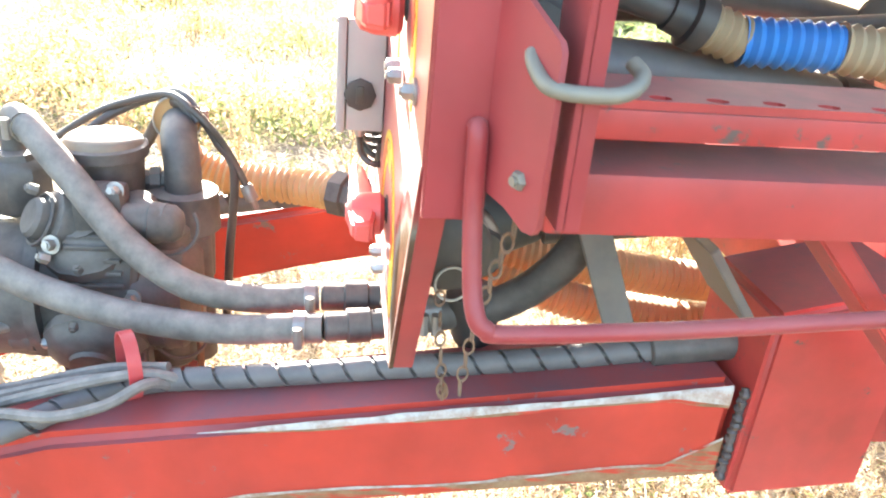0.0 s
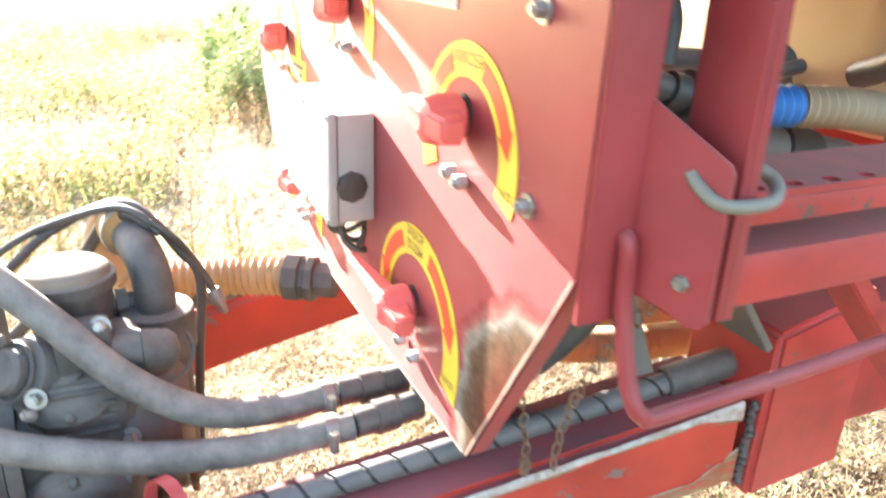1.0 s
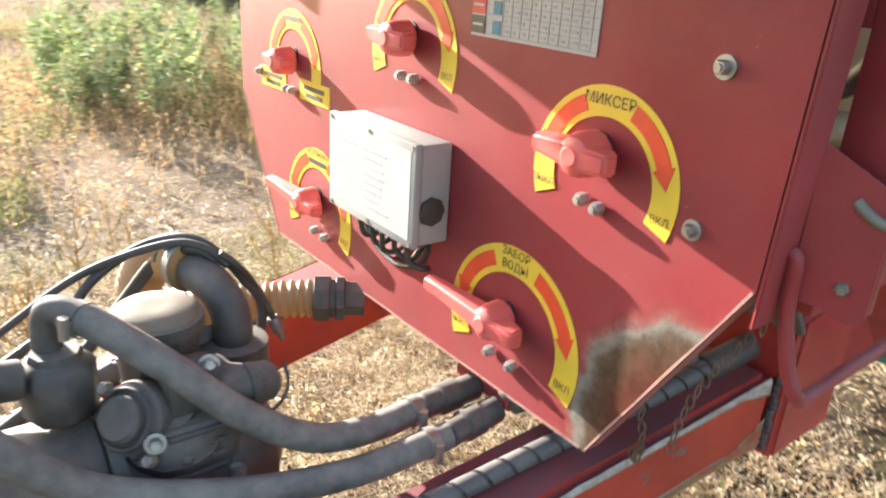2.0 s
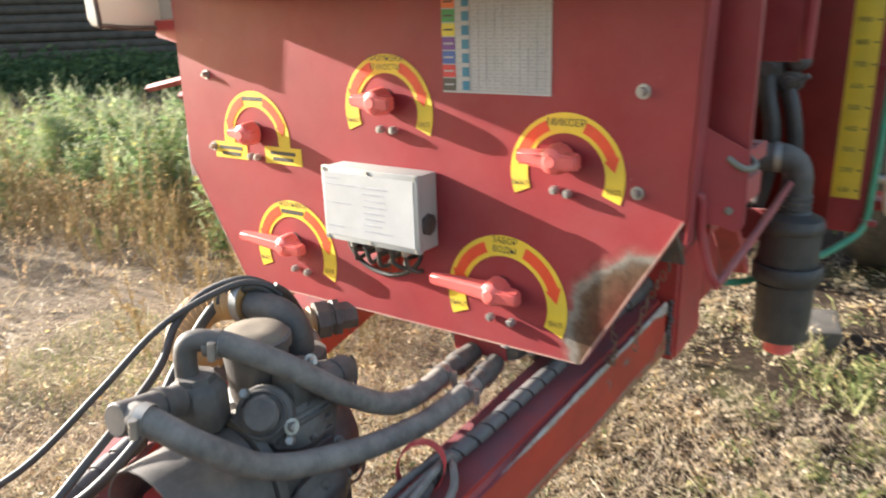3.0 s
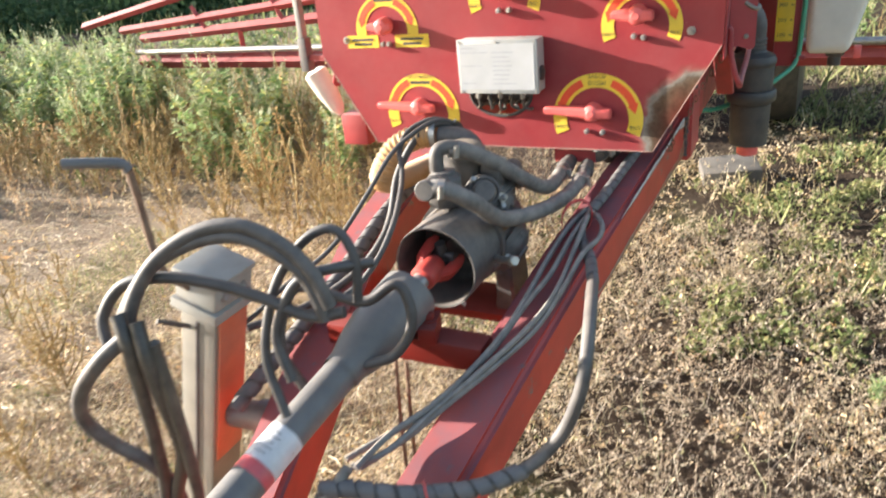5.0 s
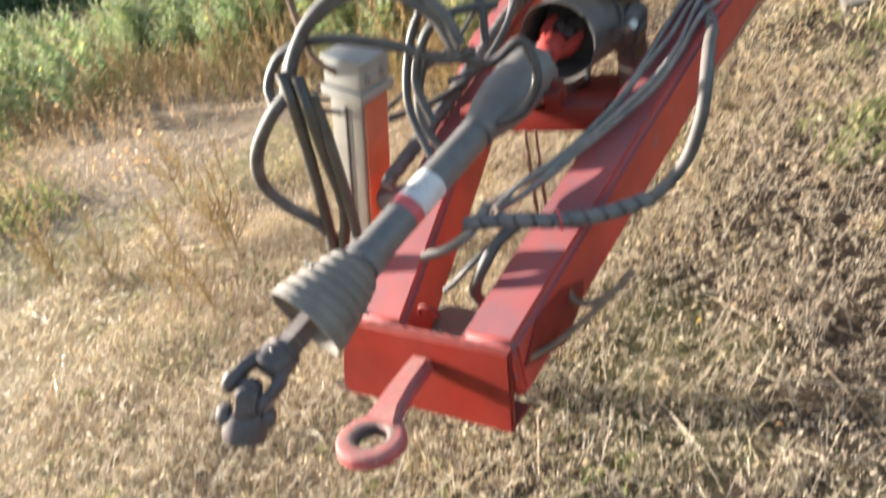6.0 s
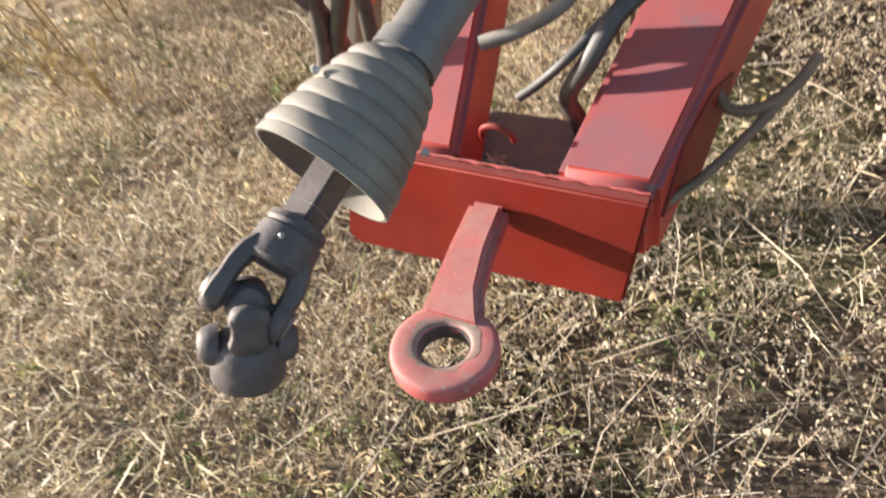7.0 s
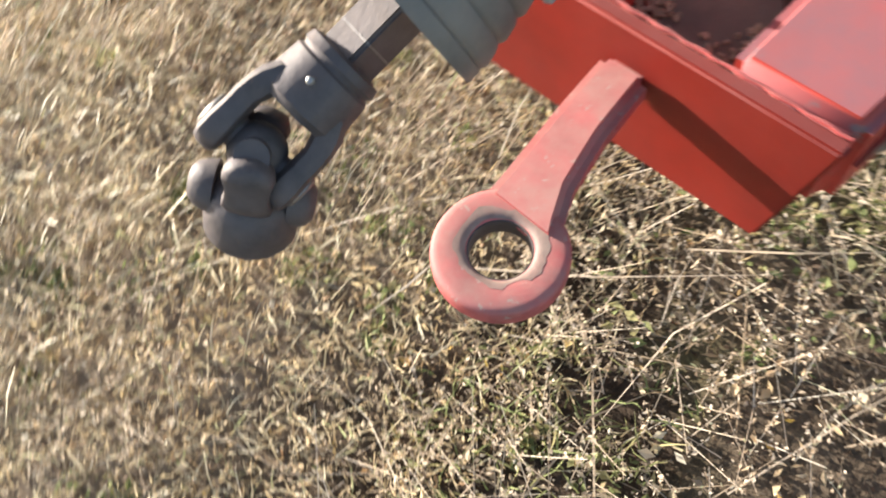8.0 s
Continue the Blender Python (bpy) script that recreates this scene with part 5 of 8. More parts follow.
    # square bar with a bright rubbed stripe
    for name, u0, u1, h, mat, lab in (("square_bar", 0.80, 1.03, 0.0150, CAST_DARK, "dark square profile bar"), ("bright_mark", 0.998, 1.004, 0.0156, GALV, "bright rubbed stripe")):
        secs = [[shaft_at(u) + side * h * p + up * h * q for p, q in ((-1, -1), (1, -1), (1, 1), (-1, 1))] for u in (u0, u1)]
        part(name, prism(bmnew(), secs, 0.0025), mat, s, lab)
    # forged fork, rolled to fit the camera's view: lipped collar and two arms round a wide opening
    level, above = side, up
    side = level * math.cos(radians(40)) + above * math.sin(radians(40))
    up = above * math.cos(radians(40)) - level * math.sin(radians(40))
    c0 = shaft_at(1.020)
    j = c0 + PD * 0.082
    bm = bmnew()
    lathe(bm, c0, c0 + PD, [(0, 0.018), (0.002, 0.0265), (0.008, 0.0280), (0.010, 0.0262), (0.012, 0.0260), (0.014, 0.0285), (0.030, 0.0300), (0.042, 0.0310), (0.047, 0.027), (0.048, 0.0)], 30)
    fork = part("fork_collar", bm, CAST_DARK, s, "worn dark forged collar")
    part("grease_nipple", rod(bmnew(), c0 + PD * 0.024 + up * 0.030 + side * 0.006, c0 + PD * 0.024 + up * 0.036 + side * 0.007, 0.0025, 10, 0.0008), GALV, fork)

    def yoke_arm(q, across, thick, origin, axis, wide, reach, out):
        """One arm of a fork: broad root in the collar, straight leg, round eye about the pin."""
        prof = []
        for t, mid, half, w in ((0.36, 0.62, 0.0110, 0.98), (0.50, 0.80, 0.0120, 1.02), (0.60, 0.93, 0.0100, 0.95), (0.72, 1.0, 0.0090, 0.86), (0.86, 1.0, 0.0088, 0.88), (1.0, 1.0, 0.0098, 1.0), (1.12, 1.0, 0.0098, 0.92), (1.21, 0.99, 0.0085, 0.60), (1.25, 0.98, 0.0055, 0.25)):
            c = origin + axis * reach * t + across * out * mid * q
            loop = []
            for a in range(12):
                ca, sa = math.cos(2 * math.pi * a / 12), math.sin(2 * math.pi * a / 12)
                loop.append(c + across * math.copysign(abs(ca) ** 0.6, ca) * half + thick * math.copysign(abs(sa) ** 0.6, sa) * wide * w)
            prof.append(loop)
        return prism(bmnew(), prof)

    for q in (1, -1):
        arm = part("fork_arm", yoke_arm(q, side, up, c0, PD, 0.0215, 0.082, 0.0275), CAST_DARK, fork)
        part("bearing_cup", rod(bmnew(), j + side * q * 0.018, j + side * q * 0.0390, 0.0125, 20, 0.0015), STEEL, arm, "round bearing cap in the arm")
    bm = bmnew()
    rod(bm, j - side * 0.024, j + side * 0.024, 0.0110, 16)
    rod(bm, j - up * 0.026, j + up * 0.026, 0.0110, 16)
    bmesh.ops.create_uvsphere(bm, u_segments=16, v_segments=10, radius=0.0195, matrix=Matrix.Translation(j))
    part("cross_piece", bm, CAST_DARK, s, "dark universal joint cross")
    # outer fork, turned a quarter, short and drooping, with a clamp boss at either side
    e = (PD * 0.62 + Vector((0.05, 0, -0.78))).normalized()
    u2 = (up - e * up.dot(e)).normalized()
    s2 = e.cross(u2).normalized()
    bm = bmnew()
    lathe(bm, j + e * 0.024, j + e, [(0, 0.012), (0.003, 0.024), (0.010, 0.0300), (0.024, 0.0320), (0.042, 0.0315), (0.048, 0.0280), (0.048, 0.0180), (0.020, 0.0175), (0.020, 0)], 28)
    fork2 = part("outer_fork", bm, CAST_DARK, s, "dark outer fork with its bore open")
    for q in (1, -1):
        part("fork_arm", yoke_arm(q, u2, s2, j + e * 0.050, -e, 0.0165, 0.050, 0.0265), CAST_DARK, fork2)
        bm = bmnew()
        a = j + e * 0.036 + s2 * q * 0.024
        lathe(bm, a, a + s2 * q, [(0, 0.0185), (0.007, 0.0175), (0.013, 0.0150), (0.017, 0.0105), (0.018, 0)], 18)
        part("clamp_boss", bm, CAST_DARK, fork2, "rounded clamp boss")
    side, up = level, above
    # red joint at the pump
    bm = bmnew()
    lathe(bm, shaft_at(0.045), PA, [(0, 0.018), (0.004, 0.0245), (0.040, 0.0255), (0.052, 0.020)], 20)
    red = part("rear_fork", bm, RED_YOKE, s, "red-painted rear joint")
    for q in (1, -1):
        bm = bmnew()
        secs = []
        for u, off, t in ((0.012, 0.014, 0.009), (-0.018, 0.028, 0.010), (-0.055, 0.031, 0.010), (-0.080, 0.030, 0.006)):
            c = shaft_at(u) + (side * 0.8 + up * 0.6) * off * q
            w = (up * 0.8 - side * 0.6) * 0.0155
            o = (side * 0.8 + up * 0.6) * t
            secs.append([c - o - w, c + o - w, c + o + w, c - o + w])
        prism(bm, secs, 0.003)
        part("fork_arm", bm, RED_YOKE, red)
    bm = bmnew()
    rod(bm, shaft_at(-0.055) - side * 0.028, shaft_at(-0.055) + side * 0.028, 0.010, 14)
    rod(bm, shaft_at(-0.055) - up * 0.028, shaft_at(-0.055) + up * 0.028, 0.010, 14)
    part("rear_cross", bm, CAST_DARK, s)
    return s


build_shaft()


# ---------------------------------------------------------------- hoses
def hose_thing(name, label, category, pts, r, mat, group="", seg=12):
    t = thing(name, pts[len(pts) // 2], label, category, group)
    part("hose_body", hose(bmnew(), pts, r, seg), mat, t)
    return t


def clamp(parent, c, axis, r):
    return part("hose_clamp", band(bmnew(), c, axis, r), GALV, parent, "zinc-plated band clamp")


def coupling(parent, a, b, r, mat=None):
    a, b = Vector(a), Vector(b)
    n = (b - a).length
    bm = lathe(bmnew(), a, b, [(0, r * 0.8), (0.002, r * 0.95), (n * 0.3, r * 0.95), (n * 0.32, r * 1.15), (n * 0.62, r * 1.15), (n * 0.64, r), (n, r)], 14)
    return part("coupling", bm, mat or DUSTY_BLACK, parent)


seat(-0.025, -0.003, -0.017)
h = hose_thing("pressure_hose", "dusty grey rubber hose arching from the pump's top elbow", "hose",
               [(0.060, -0.378, 0.989), (0.078, -0.362, 0.986), (0.120, -0.312, 0.948), (0.158, -0.254, 0.895), (0.176, -0.19, 0.856), (0.175, -0.12, 0.842), (0.172, -0.06, 0.844)], 0.0152, HOSE_GREY, "pump hoses", 16)
clamp(h, (0.070, -0.369, 0.987), (0.8, 0.6, -0.1), 0.0156)
clamp(h, (0.1735, -0.070, 0.8435), (-0.05, 1, 0), 0.0156)
coupling(h, (0.172, -0.058, 0.844), (0.168, 0.020, 0.843), 0.0158)
h = hose_thing("pressure_hose", "dusty grey rubber hose sagging in front of the pump", "hose",
               [(0.078, -0.487, 0.955), (0.100, -0.482, 0.953), (0.140, -0.452, 0.920), (0.160, -0.38, 0.862), (0.195, -0.27, 0.838), (0.212, -0.164, 0.828), (0.217, -0.09, 0.832), (0.219, -0.055, 0.834)], 0.0152, HOSE_GREY, "pump hoses", 16)
clamp(h, (0.096, -0.483, 0.954), (0.9, 0.3, -0.1), 0.0156)
clamp(h, (0.2175, -0.078, 0.8325), (0.05, 1, 0), 0.0156)
coupling(h, (0.218, -0.054, 0.834), (0.208, 0.020, 0.834), 0.0158)

seat()
# wrapped hose on the right-hand beam, its loop placed to fit the camera's views
WR = [(0.303, 0.322, 0.872), (0.282, 0.148, 0.8385), (0.267, 0.003, 0.8180), (0.253, -0.129, 0.7985), (0.239, -0.215, 0.7830), (0.250, -0.275, 0.7720), (0.285, -0.338, 0.7610), (0.313, -0.42, 0.760), (0.338, -0.52, 0.780), (0.357, -0.60, 0.782), (0.366, -0.655, 0.750), (0.360, -0.675, 0.700), (0.335, -0.690, 0.635), (0.290, -0.730, 0.590), (0.240, -0.790, 0.592), (0.180, -0.830, 0.597), (0.137, -0.860, 0.609), (0.082, -0.875, 0.614), (0.03, -0.89, 0.61)]
t = thing("wrapped_hose", WR[5], "black hose bundle in grey spiral wrap along the beam", "hose")
part("inner_hose", hose(bmnew(), WR[:8], 0.0082, 12), HOSE_BLACK, t)
part("outer_hose", hose(bmnew(), WR[7:], 0.0105, 12), DUSTY_BLACK, t, "thick dusty hose in a wide loop")
part("spiral_wrap", coil(bmnew(), WR[:8], 0.0082, 0.030, 0.0262), WRAP_GREY, t, "grey plastic spiral wrap")
part("spiral_wrap", coil(bmnew(), WR[13:], 0.0105, 0.028, 0.0235), WRAP_GREY, t)
part("end_sleeve", rod(bmnew(), (0.303, 0.330, 0.873), (0.293, 0.245, 0.857), 0.0165, 14, 0.002), DUSTY_BLACK, t, "black end sleeve")
part("cable_tie", ring(bmnew(), (0.175, -0.833, 0.598), (0.8, 0.6, 0), 0.0160, 0.0024, 24, 6), RED_TIE, t, "red cable tie")
seat(-0.030, 0.0, -0.035)
t2 = thing("red_strap", (0.272, -0.235, 0.82), "red plastic strap looped round the cables", "cable tie")
bm = bmnew()
hub = Vector((0.262, -0.238, 0.832))
ln = [hub + Vector((0.026 * math.cos(a), 0.013 * math.cos(a), 0.035 * math.sin(a) + 0.006 * math.cos(a))) for a in (2 * math.pi * k / 36 for k in range(37))]
rows = [[bm.verts.new(q + Vector((-0.45 * w, w, 0)) + (q - hub).normalized() * h) for w, h in ((-0.0055, 0), (-0.0055, 0.0018), (0.0055, 0.0018), (0.0055, 0))] for q in ln]
for a, b in zip(rows, rows[1:]):
    for k in range(4):
        bm.faces.new((a[k], a[(k + 1) % 4], b[(k + 1) % 4], b[k]))
part("strap_loop", bm, RED_TIE, t2)
seat()
for pts in (
    [(0.240, -0.185, 0.787), (0.248, -0.222, 0.797), (0.238, -0.30, 0.780), (0.228, -0.397, 0.750), (0.206, -0.470, 0.723), (0.182, -0.565, 0.687), (0.153, -0.632, 0.663), (0.118, -0.707, 0.634), (0.066, -0.760, 0.616), (0.028, -0.816, 0.606)],
    [(0.246, -0.185, 0.790), (0.252, -0.230, 0.800), (0.255, -0.333, 0.775), (0.250, -0.435, 0.737), (0.226, -0.519, 0.706), (0.172, -0.627, 0.668), (0.133, -0.692, 0.643), (0.087, -0.783, 0.614), (0.045, -0.829, 0.606)],
    [(0.240, -0.200, 0.800), (0.222, -0.262, 0.786), (0.208, -0.350, 0.757), (0.204, -0.440, 0.736), (0.190, -0.530, 0.703), (0.160, -0.622, 0.671), (0.122, -0.700, 0.646), (0.080, -0.765, 0.628), (0.058, -0.835, 0.612)],
    [(0.238, -0.190, 0.776), (0.262, -0.214, 0.797), (0.284, -0.245, 0.790), (0.289, -0.290, 0.781), (0.274, -0.350, 0.773), (0.262, -0.420, 0.742), (0.236, -0.510, 0.700), (0.190, -0.600, 0.668), (0.150, -0.668, 0.645), (0.105, -0.745, 0.618), (0.055, -0.822, 0.600)],
):
    hose_thing("control_cable", "thin dusty grey cable hanging along the beam", "cable", pts, 0.0052, HOSE_GREY, "beam cables", 8)
for pts, r in (([(0.112, -0.862, 0.600), (0.090, -0.895, 0.585), (0.070, -0.925, 0.550), (0.046, -0.928, 0.505), (0.052, -0.918, 0.465), (0.058, -0.908, 0.415)], 0.0105), ([(0.100, -0.868, 0.596), (0.074, -0.900, 0.577), (0.050, -0.930, 0.556), (0.022, -0.940, 0.530), (-0.002, -0.948, 0.512)], 0.0055)):
    hose_thing("hose_end", "loose black hose end hanging beside the beam", "hose", pts, r, HOSE_BLACK, "loose hose ends", 10)

seat(-0.025, -0.003, -0.011)
# amber suction hose
SU = [(-0.034, -0.237, 0.967), (-0.056, -0.241, 0.966), (-0.090, -0.249, 0.957), (-0.122, -0.258, 0.937), (-0.148, -0.264, 0.902), (-0.168, -0.250, 0.866), (-0.166, -0.195, 0.846), (-0.146, -0.115, 0.845), (-0.122, -0.072, 0.850), (-0.104, -0.045, 0.852)]
t = thing("suction_hose", SU[3], "amber corrugated suction hose with grey end sleeve", "hose")
part("hose_body", ribbed(bmnew(), SU, 0.0248, 0.0115, 0.0024), AMBER, t)
clamp(t, (-0.036, -0.2375, 0.967), (-1, -0.2, -0.04), 0.0275)
part("end_coupling", lathe(bmnew(), (-0.106, -0.047, 0.852), (-0.06, 0.03, 0.852), [(0, 0.026), (0.002, 0.033), (0.022, 0.033), (0.024, 0.028), (0.030, 0.028), (0.032, 0.032), (0.042, 0.032), (0.044, 0.025), (0.07, 0.025)], 8), DUSTY_BLACK, t, "black hexagonal coupling")
# lines over the pump to the left
for pts, r, lab in (
    ([(0.002, -0.206, 0.974), (-0.010, -0.222, 0.992), (-0.034, -0.248, 0.9965), (-0.062, -0.296, 0.980), (-0.082, -0.352, 0.953), (-0.098, -0.43, 0.897), (-0.130, -0.52, 0.828), (-0.180, -0.61, 0.786), (-0.235, -0.70, 0.742), (-0.30, -0.80, 0.80)], 0.0046, "thin black hose arching over the suction bend"),
    ([(0.0, -0.187, 0.683), (0.0, -0.177, 0.808), (0.0, -0.168, 0.912), (0.0, -0.186, 0.950), (-0.010, -0.208, 0.982), (-0.042, -0.234, 0.9975), (-0.078, -0.272, 0.982), (-0.072, -0.325, 0.958), (-0.046, -0.370, 0.927), (-0.022, -0.430, 0.903), (-0.002, -0.50, 0.876), (-0.004, -0.560, 0.838), (-0.030, -0.61, 0.800), (-0.060, -0.68, 0.795)], 0.0055, "black hose hanging in front of the pump"),
    ([(-0.008, -0.212, 0.972), (-0.022, -0.228, 0.990), (-0.062, -0.258, 0.972), (-0.096, -0.302, 0.902), (-0.083, -0.374, 0.835), (-0.088, -0.430, 0.793), (-0.126, -0.480, 0.748), (-0.186, -0.56, 0.715), (-0.246, -0.66, 0.715)], 0.0078, "dusty hose dropping beside the pump"),
    ([(-0.16, -0.10, 0.823), (-0.164, -0.25, 0.797), (-0.170, -0.40, 0.748), (-0.184, -0.55, 0.692), (-0.199, -0.68, 0.648), (-0.21, -0.76, 0.62)], 0.0125, "thick dusty hose in spiral wrap along the drawbar"),
):
    t = hose_thing("hydraulic_hose", lab, "hose", pts, r, HOSE_BLACK if r < 0.012 else DUSTY_BLACK, "left hoses", 10)
    if r > 0.012:
        part("spiral_wrap", coil(bmnew(), pts, r, 0.032, 0.026), WRAP_GREY, t, "grey plastic spiral wrap")
t = hose_thing("sensor_cable", "thin black cable with a bare plug end", "cable", [(0.0, -0.214, 0.990), (0.004, -0.197, 0.974), (0.002, -0.180, 0.950), (0.0, -0.164, 0.919), (0.0, -0.154, 0.896)], 0.0046, CABLE_BLACK, "", 8)
part("plug", lathe(bmnew(), (0.0, -0.155, 0.898), (0.0, -0.143, 0.867), [(0, 0.006), (0.004, 0.0085), (0.020, 0.0085), (0.022, 0.005), (0.034, 0.0045), (0.034, 0)], 12), STEEL, t, "small metal plug")

seat(-0.008, -0.002, -0.009)
# coil of lines before the jack, drawn towards the camera to fit its view
LOOPS = [
    ([(-0.193, -0.950, 0.858), (-0.194, -0.934, 0.910), (-0.158, -0.905, 0.973), (-0.099, -0.874, 1.012), (-0.039, -0.852, 1.019), (0.015, -0.838, 0.992), (0.054, -0.833, 0.949), (0.071, -0.831, 0.901)], 0.0109, "big black loop over the jack"),
    ([(-0.204, -0.956, 0.863), (-0.206, -0.936, 0.904), (-0.171, -0.908, 0.960), (-0.107, -0.879, 0.997), (-0.042, -0.857, 1.004), (0.008, -0.844, 0.979), (0.044, -0.836, 0.940), (0.063, -0.834, 0.880)], 0.0090, "second black loop beside the first"),
    ([(-0.238, -0.953, 0.854), (-0.251, -0.937, 0.893), (-0.219, -0.914, 0.937), (-0.156, -0.893, 0.947), (-0.089, -0.872, 0.935), (-0.023, -0.854, 0.913), (0.039, -0.838, 0.885), (0.087, -0.821, 0.890)], 0.0087, "black hose running level across the coil"),
    ([(0.005, -0.887, 0.742), (-0.028, -0.867, 0.824), (-0.023, -0.836, 0.904), (0.002, -0.814, 0.957), (0.035, -0.793, 0.990), (0.067, -0.781, 0.992), (0.090, -0.783, 0.955), (0.092, -0.793, 0.893)], 0.0072, "thin black hose in a narrow loop"),
    ([(-0.065, -0.760, 0.690), (-0.098, -0.757, 0.742), (-0.102, -0.742, 0.798), (-0.079, -0.720, 0.852), (-0.030, -0.705, 0.842), (0.030, -0.690, 0.828), (0.072, -0.666, 0.852), (0.092, -0.664, 0.832), (0.100, -0.674, 0.785), (0.074, -0.695, 0.740), (0.030, -0.715, 0.725)], 0.0088, "black hose slung round the shaft guard"),
    ([(0.014, -0.870, 0.794), (-0.006, -0.861, 0.858), (0.014, -0.841, 0.919), (0.039, -0.827, 0.942), (0.070, -0.810, 0.949), (0.104, -0.762, 0.940)], 0.0078, "short black hose inside the coil"),
]
for pts, r, lab in LOOPS:
    hose_thing("coiled_hose", lab, "hose", pts, r, HOSE_BLACK if r < 0.0090 else DUSTY_BLACK, "hoses hung on the jack", 10)
HANG = [
    ([(-0.187, -0.960, 0.919), (-0.171, -0.970, 0.871), (-0.197, -0.954, 0.756), (-0.235, -0.932, 0.619), (-0.245, -0.940, 0.537), (-0.267, -0.959, 0.458)], 0.0106),
    ([(-0.158, -0.956, 0.910), (-0.145, -0.967, 0.854), (-0.163, -0.949, 0.770), (-0.187, -0.925, 0.655), (-0.232, -0.929, 0.537), (-0.215, -0.944, 0.458)], 0.0106),
    ([(-0.139, -0.956, 0.880), (-0.141, -0.951, 0.795), (-0.166, -0.931, 0.662), (-0.180, -0.929, 0.537), (-0.183, -0.944, 0.449)], 0.0097),
    ([(-0.171, -0.960, 0.893), (-0.214, -0.988, 0.856), (-0.271, -0.995, 0.795), (-0.300, -0.986, 0.733), (-0.285, -0.964, 0.676), (-0.253, -0.941, 0.631), (-0.235, -0.919, 0.562), (-0.219, -0.929, 0.488)], 0.0115),
]
for k, (pts, r) in enumerate(HANG):
    t = hose_thing("hanging_hose", "black hydraulic hose hanging to a plug" if k < 3 else "dusty thick hose bent out in a wide elbow", "hose", pts, r, CABLE_BLACK if k < 3 else DUSTY_BLACK, "hoses hung on the jack", 10)
    a, b = Vector(pts[-2]), Vector(pts[-1])
    d = (b - a).normalized()
    part("hose_plug", lathe(bmnew(), b - d * 0.005, b + d, [(0, r), (0.002, r * 1.25), (0.030, r * 1.25), (0.032, r * 0.9), (0.052, r * 0.85), (0.052, 0)], 12), STEEL, t, "bare steel plug")
t = hose_thing("hose_sling", "short grey hose slung below the shaft guard", "hose", [(0.075, -0.862, 0.648), (0.045, -0.89, 0.605), (0.0, -0.91, 0.580), (-0.04, -0.925, 0.570)], 0.0085, HOSE_GREY)
for dx in (0.0, 0.022):
    hose_thing("rusty_wire", "thin rusty wire hanging from the drawbar", "wire", [(0.012 + dx, -0.60, 0.66), (0.014 + dx, -0.615, 0.52), (0.016 + dx, -0.62, 0.36)], 0.0036, RUST, "hanging wires", 6)


# ---------------------------------------------------------------- parking jack
def build_jack():
    j = thing("parking_jack", (-0.27, -0.70, 0.0), "dusty beige parking jack with a grey cap and orange side", "jack")
    turn = Matrix.Translation((-0.245, -0.72, 0.85)) @ Matrix.Rotation(radians(17), 4, "Y") @ Matrix.Translation((0.245, 0.72, -0.85))

    def leaning(name, bm, mat, parent, label=""):
        bmesh.ops.transform(bm, matrix=turn, verts=bm.verts)
        return part(name, bm, mat, parent, label)

    leg = leaning("outer_leg", box(bmnew(), (-0.284, -0.762, 0.30), (-0.208, -0.680, 0.796), 0.005), JACK_BEIGE, j)
    leaning("side_strip", box(bmnew(), (-0.2075, -0.757, 0.46), (-0.2025, -0.686, 0.792), 0.002), JACK_ORANGE, leg, "orange-red side plate")
    leaning("leg_seam", box(bmnew(), (-0.250, -0.7645, 0.33), (-0.244, -0.7615, 0.78), 0.001), CAST_DARK, leg, "dark seam in the leg")
    leaning("collar", box(bmnew(), (-0.296, -0.774, 0.797), (-0.198, -0.668, 0.818), 0.004), JACK_GREY, j, "grey collar with embossed marks")
    cap = leaning("gear_cap", box(bmnew(), (-0.290, -0.768, 0.8185), (-0.204, -0.674, 0.866), 0.006), JACK_GREY, j, "grey gear cap")
    leaning("cap_lid", box(bmnew(), (-0.294, -0.772, 0.8665), (-0.200, -0.670, 0.878), 0.004), JACK_GREY, cap)
    for y in (-0.745, -0.70):
        leaning("bolt", hex_bolt(bmnew(), (-0.204, y, 0.842), (1, 0, 0), 0.006, 0.006), GALV, cap)
    leaning("inner_leg", box(bmnew(), (-0.278, -0.755, -0.02), (-0.214, -0.687, 0.32), 0.004), JACK_BEIGE, j)
    leaning("foot_plate", box(bmnew(), (-0.32, -0.80, -0.035), (-0.17, -0.64, -0.0205), 0.004), RUST, j)
    bm = bmnew()
    lathe(bm, (-0.285, -0.716, 0.560), (0.0, -0.70, 0.56), [(0, 0.028), (0.06, 0.028), (0.062, 0.034), (0.085, 0.034), (0.088, 0.022), (0.16, 0.022)], 20)
    part("pivot_pin", bm, GREY_PIPE, j, "grey pivot tube")
    bm = bmnew()
    hose(bm, [(-0.262, -0.765, 0.850), (-0.283, -0.786, 0.885), (-0.290, -0.790, 0.93), (-0.292, -0.790, 1.00), (-0.294, -0.790, 1.062)], 0.0062, 8)
    crank = part("crank_rod", bm, RUST, j, "rusty crank rod")
    bm = bmnew()
    hose(bm, [(-0.294, -0.790, 1.062), (-0.300, -0.795, 1.073), (-0.325, -0.815, 1.080), (-0.366, -0.845, 1.086)], 0.0085, 10)
    part("crank_grip", bm, GREY_PIPE, crank, "grey crank grip")
    return j


build_jack()
seat()


